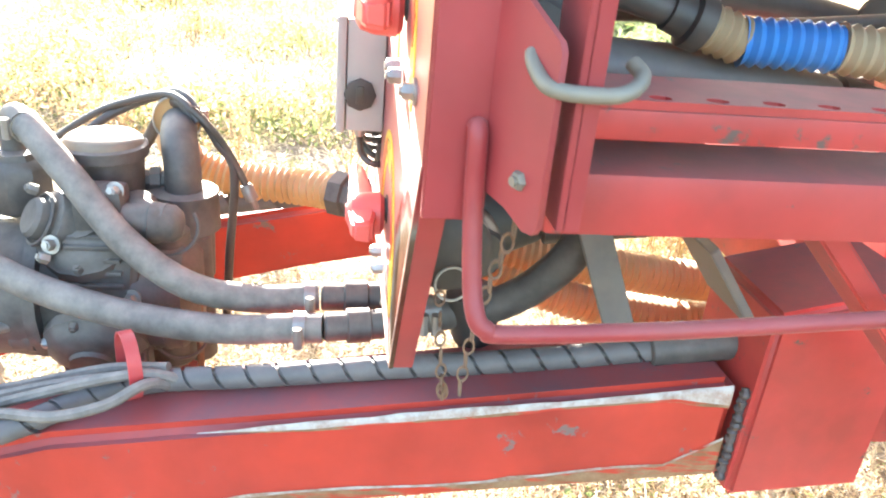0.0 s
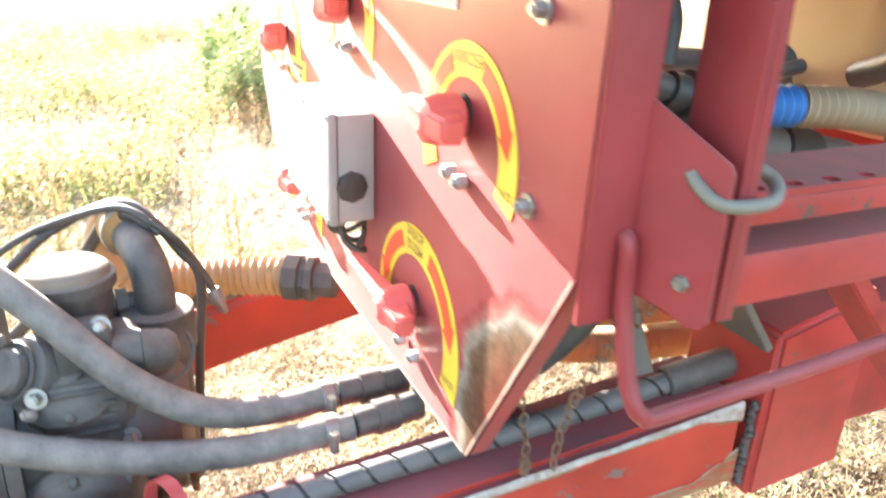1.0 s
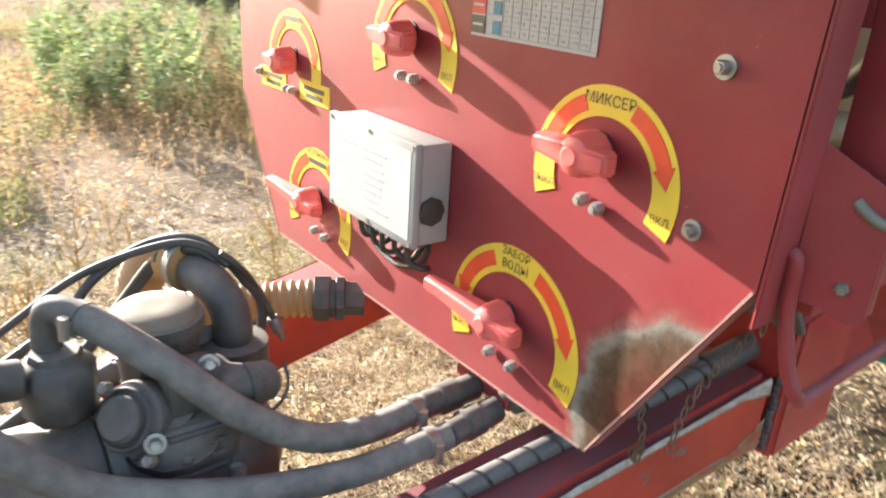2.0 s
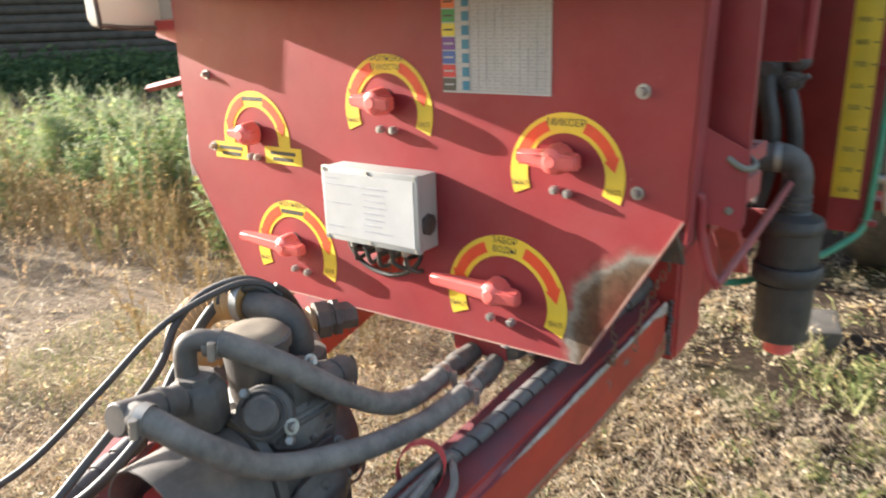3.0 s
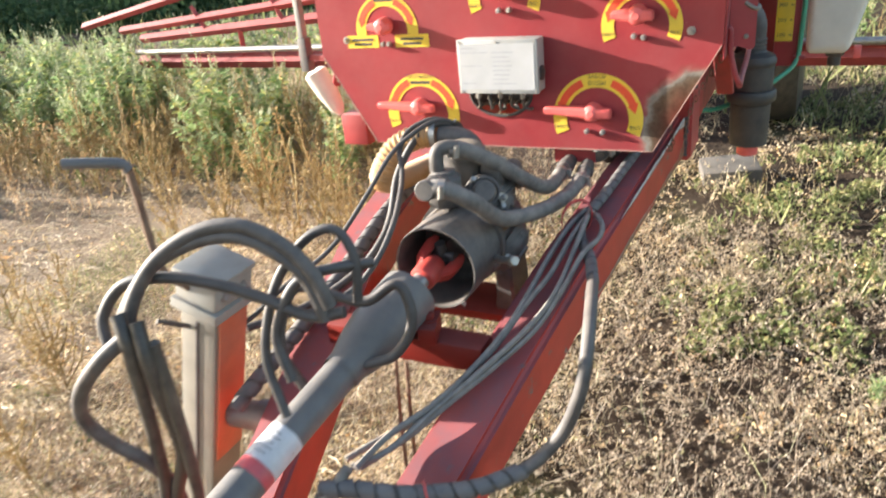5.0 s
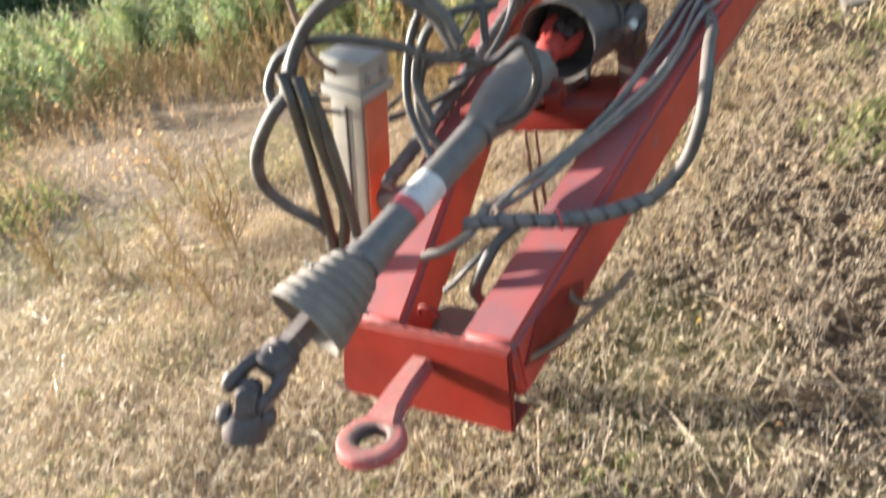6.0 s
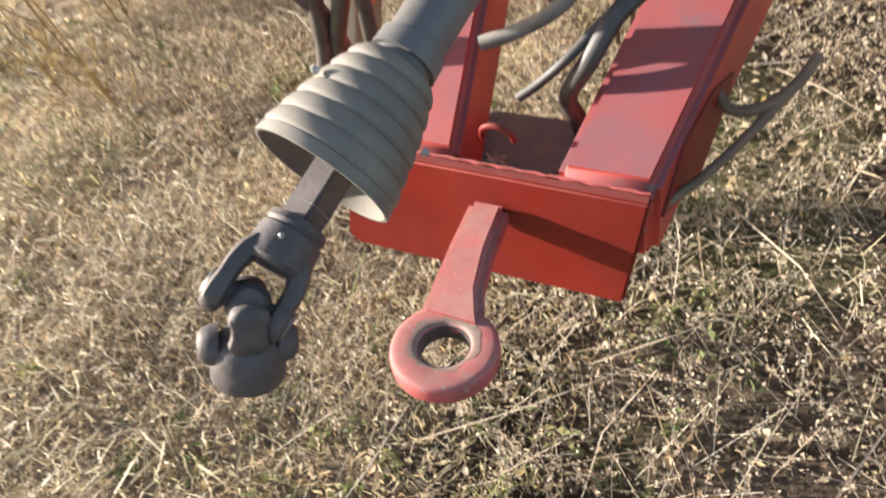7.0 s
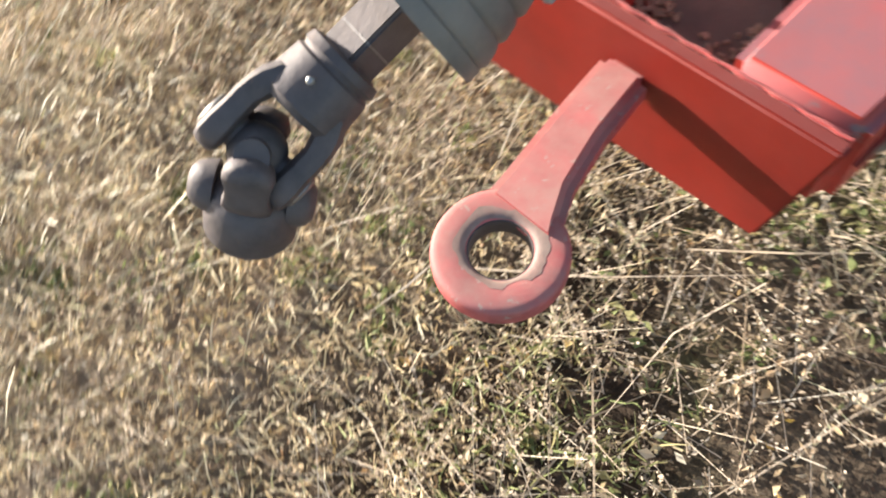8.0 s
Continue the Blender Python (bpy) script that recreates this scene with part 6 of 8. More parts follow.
# ---------------------------------------------------------------- tanks and fittings
def rounded(bm, lo, hi, r, taper=0.0, seg=5):
    """A moulded tank: a box with round corners, drawn in towards its foot by taper."""
    box(bm, lo, hi, r, seg)
    if taper:
        mid = (Vector(lo) + Vector(hi)) / 2
        for v in bm.verts:
            k = 1 - taper * (hi[2] - v.co.z) / (hi[2] - lo[2])
            v.co.x = mid.x + (v.co.x - mid.x) * k
            v.co.y = mid.y + (v.co.y - mid.y) * k
    return bm


def build_front_tank():
    t = thing("front_tank", (-0.06, 0.2, 1.38), "white plastic tank on a dusty pink-red ledge above the panel", "tank")
    part("tank_body", rounded(bmnew(), (-0.474, -0.168, 1.3895), (0.455, 0.48, 1.95), 0.028), TANK_WHITE, t)
    bm = bmnew()
    box(bm, (-0.478, -0.182, 1.3765), (0.486, 0.50, 1.389), 0.003)
    box(bm, (-0.478, -0.182, 1.3690), (0.486, -0.178, 1.3762), 0.0015)
    part("ledge", bm, RED, t, "dusty pink-red ledge")
    bm = bmnew()
    plate(bm, [(-0.120, 1.376), (0.003, 1.376), (0.003, 1.345), (-0.03, 1.350)], [], (0.4805, 0, 0), (0, 1, 0), (0, 0, 1), 0.004)
    part("corner_gusset", bm, RED, t)
    # white side fairing with a dark rubber edge
    bm = bmnew()
    outline = [(-0.072, 1.95), (-0.072, 1.338), (-0.066, 1.324), (-0.045, 1.317), (0.5, 1.317), (0.5, 1.95)]
    plate(bm, outline, [], (-0.628, 0, 0), (0, 1, 0), (0, 0, 1), 0.030)
    fair = part("side_fairing", bm, TANK_WHITE, t, "white moulded side fairing")
    bm = bmnew()
    sweep(bm, smooth_line([(-0.5945, -0.0725, 1.93), (-0.5945, -0.0725, 1.60), (-0.5945, -0.0705, 1.352), (-0.5945, -0.051, 1.322), (-0.5945, 0.10, 1.316), (-0.5945, 0.45, 1.316)], 5), 0.0045, 8)
    part("rubber_edge", bm, DUSTY_BLACK, fair, "black rubber edging")
    bm = bmnew()
    box(bm, (-0.597, 0.060, 1.50), (-0.475, 0.070, 1.95), 0.002)
    part("back_panel", bm, TANK_WHITE, t)
    bm = bmnew()
    box(bm, (-0.597, 0.060, 1.331), (-0.479, 0.070, 1.4995), 0.002)
    # Light grey paints in the shade on this white skirt.
    part("lower_skirt", bm, ENCLOSURE, t, "white skirt with its shade put into the grey")
    bm = bmnew()
    prism(bm, [[(x, 0.045, a), (x, 0.075, a), (x, 0.075, b), (x, 0.045, b)] for x, a, b in ((-0.600, 1.300, 1.330), (-0.476, 1.275, 1.330))], 0.002)
    part("red_bearer", bm, RED, t)


build_front_tank()


def build_main_tank():
    t = thing("main_tank", (-0.1, 1.5, 1.0), "large cream plastic spray tank on the frame", "tank")
    part("tank_body", rounded(bmnew(), (-0.62, 0.62, 1.045), (0.24, 2.5, 2.0), 0.10), TANK_CREAM, t)
    bm = bmnew()
    lathe(bm, (0.02, 0.66, 1.105), (0.02, -1, 1.105), [(0, 0.040), (0.02, 0.040), (0.022, 0.030), (0.06, 0.030), (0.062, 0.036), (0.09, 0.036), (0.09, 0)], 18)
    part("outlet", bm, DUSTY_BLACK, t, "black outlet fitting")
    for y in (0.70, 2.3):
        bm = bmnew()
        box(bm, (-0.50, y, 0.926), (0.24, y + 0.06, 1.046), 0.004)
        part("cradle", bm, RED_RAIL, t)


build_main_tank()

t = hose_thing("grey_pipe", "thick dusty grey pipe behind the rails", "pipe", [(0.245, 0.06, 1.106), (0.248, 0.18, 1.105), (0.25, 0.285, 1.099), (0.250, 0.394, 1.080), (0.235, 0.52, 1.050), (0.20, 0.62, 1.02)], 0.0245, GREY_PIPE, "", 16)
part("end_sleeve", lathe(bmnew(), (0.2505, 0.375, 1.084), (0.246, 0.45, 1.068), [(0, 0.0245), (0.002, 0.0285), (0.055, 0.028), (0.058, 0.0245)], 18), DARK_PLASTIC, t)
BL = [(0.284, 0.226, 1.150), (0.284, 0.245, 1.144), (0.286, 0.265, 1.138), (0.304, 0.336, 1.140), (0.318, 0.40, 1.136), (0.318, 0.48, 1.120), (0.285, 0.57, 1.095), (0.21, 0.64, 1.07)]
t = thing("suction_hose", BL[3], "tan corrugated hose with a bright blue length", "hose")
part("tan_length", ribbed(bmnew(), BL[:3], 0.0178, 0.0095, 0.0018), TAN_HOSE, t)
part("blue_length", ribbed(bmnew(), BL[2:4], 0.0182, 0.0095, 0.0018), BLUE_HOSE, t, "bright blue corrugated length")
part("end_coupling", lathe(bmnew(), (0.284, 0.234, 1.147), (0.282, 0.200, 1.158), [(0, 0.019), (0.002, 0.0225), (0.016, 0.0225), (0.018, 0.017), (0.034, 0.016), (0.034, 0)], 18), DARK_PLASTIC, t, "black hose coupling")
part("tan_length", ribbed(bmnew(), BL[3:], 0.0185, 0.0095, 0.0018), TAN_HOSE, t)
for pts, r in (([(0.282, 0.210, 1.155), (0.276, 0.165, 1.166), (0.255, 0.11, 1.172), (0.22, 0.06, 1.172)], 0.0125), ([(0.20, 0.10, 1.170), (0.17, 0.25, 1.165), (0.12, 0.42, 1.150), (0.06, 0.56, 1.125), (0.02, 0.61, 1.108)], 0.0145), ([(0.24, 0.12, 1.145), (0.235, 0.20, 1.150), (0.22, 0.26, 1.140), (0.19, 0.36, 1.140), (0.16, 0.50, 1.150)], 0.009),
               ([(0.30, 0.60, 1.42), (0.28, 0.585, 1.30), (0.255, 0.585, 1.22), (0.22, 0.59, 1.165), (0.16, 0.60, 1.135)], 0.0165), ([(0.16, 0.16, 1.42), (0.17, 0.22, 1.30), (0.20, 0.26, 1.22), (0.215, 0.25, 1.165)], 0.012)):
    hose_thing("black_hose", "black hose in front of the cream tank", "hose", pts, r, HOSE_BLACK, "rear hoses", 12)
t = hose_thing("black_hose", "short black hose with a round end knob before the tank", "hose", [(0.040, 0.585, 1.150), (0.075, 0.545, 1.150), (0.115, 0.508, 1.149)], 0.012, HOSE_BLACK, "rear hoses", 12)
part("end_knob", lathe(bmnew(), (0.112, 0.511, 1.149), (0.30, 0.35, 1.149), [(0, 0.012), (0.002, 0.021), (0.006, 0.023), (0.020, 0.023), (0.024, 0.019), (0.025, 0)], 20), DARK_PLASTIC, t, "round black knob")
for pts in ([(0.06, 0.04, 0.900), (0.08, 0.12, 0.868), (0.095, 0.20, 0.856), (0.10, 0.30, 0.842), (0.10, 0.42, 0.828), (0.10, 0.58, 0.83)], [(0.07, 0.06, 0.878), (0.09, 0.17, 0.822), (0.10, 0.28, 0.792), (0.10, 0.42, 0.771), (0.10, 0.58, 0.76)]):
    t = thing("suction_hose", pts[2], "amber corrugated hose running back under the frame", "hose", "rear suction hoses")
    part("hose_body", ribbed(bmnew(), pts, 0.0225, 0.0085, 0.002), AMBER, t)
t = thing("support_strap", (0.29, 0.18, 0.90), "dusty grey flat strap under the rail", "strap")
part("strap_bar", prism(bmnew(), [[(0.287, y, z), (0.293, y, z), (0.293, y + 0.03, z), (0.287, y + 0.03, z)] for y, z in ((0.130, 1.04), (0.200, 0.872))], 0.001), GREY_PIPE, t)
# round valve end, ring and chain behind the panel edge
seat(0.027, -0.016, 0.0)
t = thing("valve_end", (0.30, 0.05, 0.95), "black round valve end behind the panel", "valve")
part("valve_cap", lathe(bmnew(), (0.262, 0.058, 0.972), (1, 0.058, 0.972), [(0, 0.030), (0.03, 0.030), (0.034, 0.034), (0.046, 0.034), (0.050, 0.029), (0.052, 0.014), (0.054, 0)], 24), DARK_PLASTIC, t)
part("valve_tail", hose(bmnew(), [(0.262, 0.058, 0.972), (0.22, 0.06, 0.955), (0.19, 0.05, 0.90), (0.185, 0.03, 0.85)], 0.018, 12), DARK_PLASTIC, t)
seat()
t = hose_thing("lower_pipe", "black pipe with clamps leaving the panel's back", "pipe", [(0.205, 0.020, 0.842), (0.212, 0.06, 0.846), (0.225, 0.12, 0.868), (0.245, 0.165, 0.92), (0.26, 0.19, 0.985)], 0.0175, DUSTY_BLACK, "", 14)
clamp(t, (0.209, 0.040, 0.844), (0, 1, 0.05), 0.018)
clamp(t, (0.211, 0.052, 0.845), (0, 1, 0.05), 0.018)
part("tee", lathe(bmnew(), (0.216, 0.085, 0.875), (0.216, 0.1, 0.80), [(0, 0.0), (0, 0.024), (0.05, 0.024), (0.06, 0.019), (0.07, 0.019)], 16), DARK_PLASTIC, t)
t = thing("pin_chain", (0.36, 0.04, 0.95), "steel key ring and rusty chain on the bracket", "chain")
part("key_ring", ring(bmnew(), (0.349, 0.043, 0.951), (1, 0.1, 0.15), 0.0135, 0.0012, 30, 6), GALV, t)
rng = random.Random(4)
for k in range(16):
    a = k / 15
    c = Vector((0.478 - 0.09 * math.sin(a * math.pi * 0.5), 0.062 - 0.012 * a, 1.082 - 0.20 * a))
    m = bmnew()
    ring(m, (0, 0, 0), (0, 1, 0) if k % 2 else (1, 0, 0), 0.0052, 0.0012, 14, 5)
    bmesh.ops.scale(m, vec=(0.75, 0.75, 1.25), verts=m.verts)
    bmesh.ops.translate(m, vec=c, verts=m.verts)
    part("link", m, RUST, t)
for k in range(10):
    a = k / 9
    c = Vector((0.352 + 0.012 * math.sin(a * 3.1), 0.034 + 0.010 * a, 0.940 - 0.085 * math.sin(a * math.pi * 0.55)))
    m = bmnew()
    ring(m, (0, 0, 0), (0, 1, 0) if k % 2 else (1, 0, 0), 0.0052, 0.0012, 14, 5)
    bmesh.ops.scale(m, vec=(0.75, 0.75, 1.25), verts=m.verts)
    bmesh.ops.translate(m, vec=c, verts=m.verts)
    part("link", m, RUST, t)


def build_filter():
    f = thing("suction_filter", (0.47, 0.62, 0.635), "black cylindrical suction filter with a red drain cap", "filter")
    c = (0.472, 0.620)
    part("bowl", lathe(bmnew(), (*c, 0.694), (*c, 2), [(0, 0.0), (0, 0.034), (0.003, 0.046), (0.006, 0.0495), (0.06, 0.0515), (0.118, 0.0525), (0.120, 0.0500), (0.124, 0.0500)], 40), DARK_PLASTIC, f, "black lower bowl")
    part("union_nut", lathe(bmnew(), (*c, 0.8185), (*c, 2), [(0, 0.050), (0.001, 0.0605), (0.004, 0.0630), (0.016, 0.0640), (0.029, 0.0630), (0.033, 0.0600), (0.034, 0.050)], 40), DARK_PLASTIC, f, "ribbed union nut round the middle")
    part("upper_body", lathe(bmnew(), (*c, 0.853), (*c, 2), [(0, 0.0530), (0.062, 0.0535), (0.064, 0.0560), (0.070, 0.0575), (0.078, 0.0575), (0.082, 0.0550), (0.088, 0.0535), (0.094, 0.0420), (0.098, 0.0320), (0.104, 0.0290)], 40), DARK_PLASTIC, f, "black upper body with a stepped shoulder")
    for k in range(3):
        part("neck_rib", lathe(bmnew(), (*c, 0.958 + 0.011 * k), (*c, 2), [(0, 0.0255), (0.001, 0.0300), (0.006, 0.0300), (0.007, 0.0255)], 28), DUSTY_BLACK, f)
    part("drain_cap", lathe(bmnew(), (*c, 0.666), (*c, 2), [(0, 0), (0, 0.024), (0.003, 0.028), (0.0275, 0.028)], 20), RED_HANDLE, f, "orange-red drain cap")
    part("elbow", hose(bmnew(), [(0.472, 0.62, 0.955), (0.473, 0.62, 0.995), (0.472, 0.619, 1.022), (0.464, 0.616, 1.044), (0.446, 0.610, 1.054), (0.424, 0.604, 1.054), (0.38, 0.595, 1.052)], 0.0262, 18), DUSTY_BLACK, f, "dark grey bend")
    clamp(f, (0.436, 0.607, 1.055), (-0.97, -0.2, 0), 0.0268)
    part("hose_tail", hose(bmnew(), [(0.40, 0.60, 1.053), (0.36, 0.592, 1.052), (0.31, 0.585, 1.050)], 0.0235, 12), TAN_HOSE, f)
    bm = bmnew()
    box(bm, (0.36, 0.675, 0.870), (0.51, 0.685, 0.935), 0.003)
    part("bracket", bm, RED, f)


build_filter()


def build_manifold():
    """Grey fittings between post and scale; dark backing and hoses added for shade."""
    m = thing("pipe_manifold", (0.42, 0.74, 0.94), "dusty grey pipe fittings with black hoses and a dark red sheet added as shade", "fittings")
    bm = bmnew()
    # Backing sheet added to darken the gap, in place of its shade.
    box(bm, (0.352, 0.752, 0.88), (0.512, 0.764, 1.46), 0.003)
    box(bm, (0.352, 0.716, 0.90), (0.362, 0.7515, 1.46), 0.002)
    part("upright", bm, RED_SHADE_TOPS, m, "added dark red sheet standing in for shade")
    for x, z, r in ((0.385, 1.205, 0.020), (0.424, 1.180, 0.017), (0.436, 1.218, 0.014)):
        part("fitting", lathe(bmnew(), (x, 0.7515, z), (x, 0.5, z), [(0, r * 1.2), (0.010, r * 1.2), (0.012, r), (0.034, r), (0.036, r * 1.3), (0.050, r * 1.3), (0.053, r * 0.8), (0.060, r * 0.7), (0.060, 0)], 10), PUMP_GREY, m)
    part("lever", rod(bmnew(), (0.424, 0.690, 1.180), (0.462, 0.684, 1.196), 0.006, 10, 0.002), GREY_PIPE, m)
    for pts, r in (([(0.385, 0.700, 1.190), (0.392, 0.690, 1.150), (0.405, 0.692, 1.09), (0.40, 0.70, 1.00), (0.38, 0.705, 0.91)], 0.017),
                   ([(0.424, 0.705, 1.165), (0.436, 0.700, 1.13), (0.446, 0.705, 1.06), (0.440, 0.715, 0.97), (0.42, 0.72, 0.91)], 0.015),
                   ([(0.436, 0.700, 1.230), (0.444, 0.696, 1.27), (0.436, 0.70, 1.34), (0.42, 0.71, 1.43)], 0.012)):
        part("hose", hose(bmnew(), pts, r, 12), HOSE_BLACK, m, "black rubber hose")


build_manifold()


def build_gauge():
    g = thing("level_gauge", (0.525, 0.81, 0.86), "yellow tank level scale with black numbers on a red post", "gauge")
    part("post", box(bmnew(), (0.488, 0.803, 0.845), (0.566, 0.835, 1.75), 0.004), RED, g, "red flat post")
    strip = part("scale_strip", box(bmnew(), (0.4945, 0.8005, 0.917), (0.549, 0.8025, 1.72), 0.0005), YELLOW, g, "yellow scale strip")
    for k in range(1, 20):
        z = 0.934 + 0.0418 * (k - 1)
        lettering("lettering", str(100 * k), 0.0155, (0.518, 0.8004, z), UX, UZ, INK, strip)
        part("tick", box(bmnew(), (0.539, 0.7998, z - 0.0015), (0.546, 0.8004, z + 0.0015)), INK, strip)
    bm = bmnew()
    hose(bm, [(0.577, 0.795, 1.75), (0.576, 0.795, 1.20), (0.572, 0.795, 0.95), (0.566, 0.79, 0.868), (0.540, 0.76, 0.835), (0.48, 0.70, 0.80), (0.38, 0.60, 0.77), (0.30, 0.55, 0.78)], 0.0068, 10)
    part("sight_tube", bm, GREEN_TUBE, g, "green sight tube")
    for z in (1.180, 0.872):
        part("tube_clip", box(bmnew(), (0.556, 0.786, z - 0.006), (0.587, 0.8025, z + 0.006), 0.002), RED, g)


seat(0.006, 0.030, 0.022)
build_gauge()
seat()


def build_small_tank():
    t = thing("rinse_tank", (0.68, 0.95, 0.88), "stained white rinse-water tank with lid and warning print", "tank")
    bm = rounded(bmnew(), (0.574, 0.845, 0.856), (0.776, 1.12, 1.196), 0.035, 0.10)
    for v in bm.verts:
        # the outer wall leans in towards the foot
        v.co.x -= 0.075 * (v.co.x - 0.574) / 0.202 * (1.196 - v.co.z) / 0.34
    part("tank_body", bm, TANK_SMALL, t)
    part("seam", box(bmnew(), (0.572, 0.843, 1.1965), (0.778, 1.122, 1.2005), 0.001), DARK_PLASTIC, t)
    part("lid", rounded(bmnew(), (0.570, 0.841, 1.201), (0.780, 1.124, 1.228), 0.012), TANK_SMALL, t, "pale flat lid")
    sheet = part("label_sheet", box(bmnew(), (0.604, 0.8425, 1.126), (0.752, 0.8452, 1.176), 0.0005), PAPER, t, "white warning label")
    for k, (a, b) in enumerate(((0.622, 0.728), (0.608, 0.748), (0.608, 0.700), (0.612, 0.742), (0.608, 0.736))):
        for c0, c1 in ((a, a + (b - a) * 0.42), (a + (b - a) * 0.46, a + (b - a) * 0.78), (a + (b - a) * 0.82, b)):
            part("text_bar", box(bmnew(), (c0, 0.8415, 1.1665 - 0.009 * k), (c1, 0.8424, 1.1705 - 0.009 * k)), INK_GREY if k else INK, sheet, "row of unreadable print")
    part("drain_cock", lathe(bmnew(), (0.66, 0.93, 0.872), (0.66, 0.93, 0), [(0, 0.026), (0.03, 0.026), (0.034, 0.018), (0.06, 0.018), (0.06, 0)], 16), DARK_PLASTIC, t)
    part("red_tap", box(bmnew(), (0.708, 0.905, 0.835), (0.728, 0.925, 0.872), 0.004), RED_HANDLE, t)
    part("bearer", box(bmnew(), (0.30, 0.97, 0.846), (0.70, 1.03, 0.868), 0.003), RED, t)


seat(0.010, 0.050, 0.028)
build_small_tank()
seat()


def build_side_lamp():
    t = thing("side_lamp", (-0.62, 0.12, 1.01), "grey side marker with a dark lower frame", "marker lamp")
    part("backing", box(bmnew(), (-0.626, 0.108, 1.100), (-0.610, 0.130, 1.200), 0.003), JACK_GREY, t)
    part("dark_frame", box(bmnew(), (-0.630, 0.104, 1.011), (-0.604, 0.134, 1.0995), 0.004), GREY_PIPE, t)
    part("stay", box(bmnew(), (-0.6035, 0.112, 1.040), (-0.46, 0.124, 1.055), 0.002), RED, t)
    t = thing("tank_foot", (-0.70, 0.32, 0.83), "pale moulded plastic cup on a red bracket", "bracket")
    part("pale_cup", lathe(bmnew(), (-0.742, 0.31, 0.975), (-0.660, 0.33, 0.80), [(0, 0.020), (0.01, 0.036), (0.07, 0.034), (0.13, 0.024), (0.155, 0.010), (0.155, 0)], 20), TANK_SMALL, t, "pale moulded cup")
    part("red_block", box(bmnew(), (-0.652, 0.285, 0.752), (-0.566, 0.345, 0.845), 0.004), RED, t)
    part("stay", box(bmnew(), (-0.5655, 0.30, 0.79), (-0.36, 0.33, 0.815), 0.003), RED, t)


build_side_lamp()


# ---------------------------------------------------------------- folded booms
def build_boom(name, label, tubes, pipe, struts):
    b = thing(name, tubes[0][0], label, "sprayer boom")
    for a, c, r in tubes:
        part("boom_tube", sweep(bmnew(), [Vector(a), Vector(c)], r, 4), RED, b)
    for a, c, r in struts:
        part("strut", sweep(bmnew(), [Vector(a), Vector(c)], r, 4), RED, b)
    part("spray_line", rod(bmnew(), *pipe, 0.022, 12), GALV, b, "silvery spray line")


build_boom("boom_section", "folded red lattice spray boom among the weeds",
           [((-4.55, 2.6, 0.84), (-2.7, 2.6, 1.16), 0.03), ((-4.15, 2.6, 0.80), (-1.2, 2.6, 1.05), 0.03), ((-3.95, 2.6, 0.74), (-0.9, 2.6, 0.92), 0.035), ((-4.0, 2.6, 0.575), (-0.8, 2.6, 0.56), 0.055)],
           ((-4.0, 2.56, 0.645), (-0.8, 2.56, 0.66)),
           [((-3.4, 2.6, 0.95), (-3.3, 2.6, 0.78), 0.02), ((-2.7, 2.6, 1.0), (-2.6, 2.6, 0.80), 0.02), ((-3.0, 2.6, 0.78), (-3.0, 2.6, 0.56), 0.024), ((-2.1, 2.6, 0.85), (-2.1, 2.6, 0.56), 0.03), ((-1.4, 2.6, 0.9), (-1.4, 2.6, 0.56), 0.03)])
build_boom("boom_section", "red lattice spray boom behind the rinse tank",
           [((0.2, 3.0, 1.41), (2.6, 3.0, 0.70), 0.028), ((0.2, 3.0, 1.30), (2.4, 3.0, 0.98), 0.022), ((0.2, 3.0, 0.50), (3.2, 3.0, 0.66), 0.03), ((0.2, 3.0, 0.475), (3.2, 3.0, 0.47), 0.055)],
           ((0.2, 2.95, 0.555), (3.2, 2.95, 0.56)),
           [((0.75, 3.0, 1.27), (0.72, 3.0, 1.22), 0.02), ((1.2, 3.0, 1.1), (1.2, 3.0, 0.5), 0.024), ((0.3, 3.0, 1.35), (0.3, 3.0, 0.5), 0.05)])


# ---------------------------------------------------------------- unseen wheels added under the tank
def build_wheel(x, y):
    prof = [(-0.13, 0.30), (-0.14, 0.40), (-0.12, 0.50), (-0.06, 0.535), (0.06, 0.535), (0.12, 0.50), (0.14, 0.40), (0.13, 0.30)]
    w = part("wheel", lathe(bmnew(), (x - 0.14, y, 0.53), (x + 1, y, 0.53), [(s + 0.14, r) for s, r in prof], 40, False), CABLE_BLACK, CHASSIS, "added dark farm tyre on a red rim")
    part("rim", lathe(bmnew(), (x - 0.10, y, 0.53), (x + 1, y, 0.53), [(0, 0.0), (0.02, 0.12), (0.0, 0.29), (0.2, 0.30), (0.18, 0.12), (0.2, 0)], 32), RED_RAIL, w)


build_wheel(-0.62, 3.5)
# Dark tyre fills a spot that is only shade.
build_wheel(0.42, 3.5)

# unseen valve bodies and pipework behind the panel, added to shade the frame
for x, z, lab in ((0.205, 0.949, "black ball valve behind the large lever"), (-0.213, 0.953, "black ball valve with a side port"), (0.297, 1.146, "small black mixer valve"), (0.008, 1.206, "small black rinse valve"), (-0.285, 1.141, "small black valve near the edge")):
    v = thing("ball_valve", (x, 0.08, z), lab, "valve", "valves behind the panel")
    part("valve_body", lathe(bmnew(), (x, 0.022, z), (x, 1, z), [(0, 0.014), (0.008, 0.030), (0.03, 0.040), (0.075, 0.040), (0.10, 0.032), (0.125, 0.022), (0.125, 0)], 18), DARK_PLASTIC, v)
    part("port", rod(bmnew(), (x - 0.085, 0.075, z), (x + 0.085, 0.075, z), 0.024, 14, 0.003), DARK_PLASTIC, v)
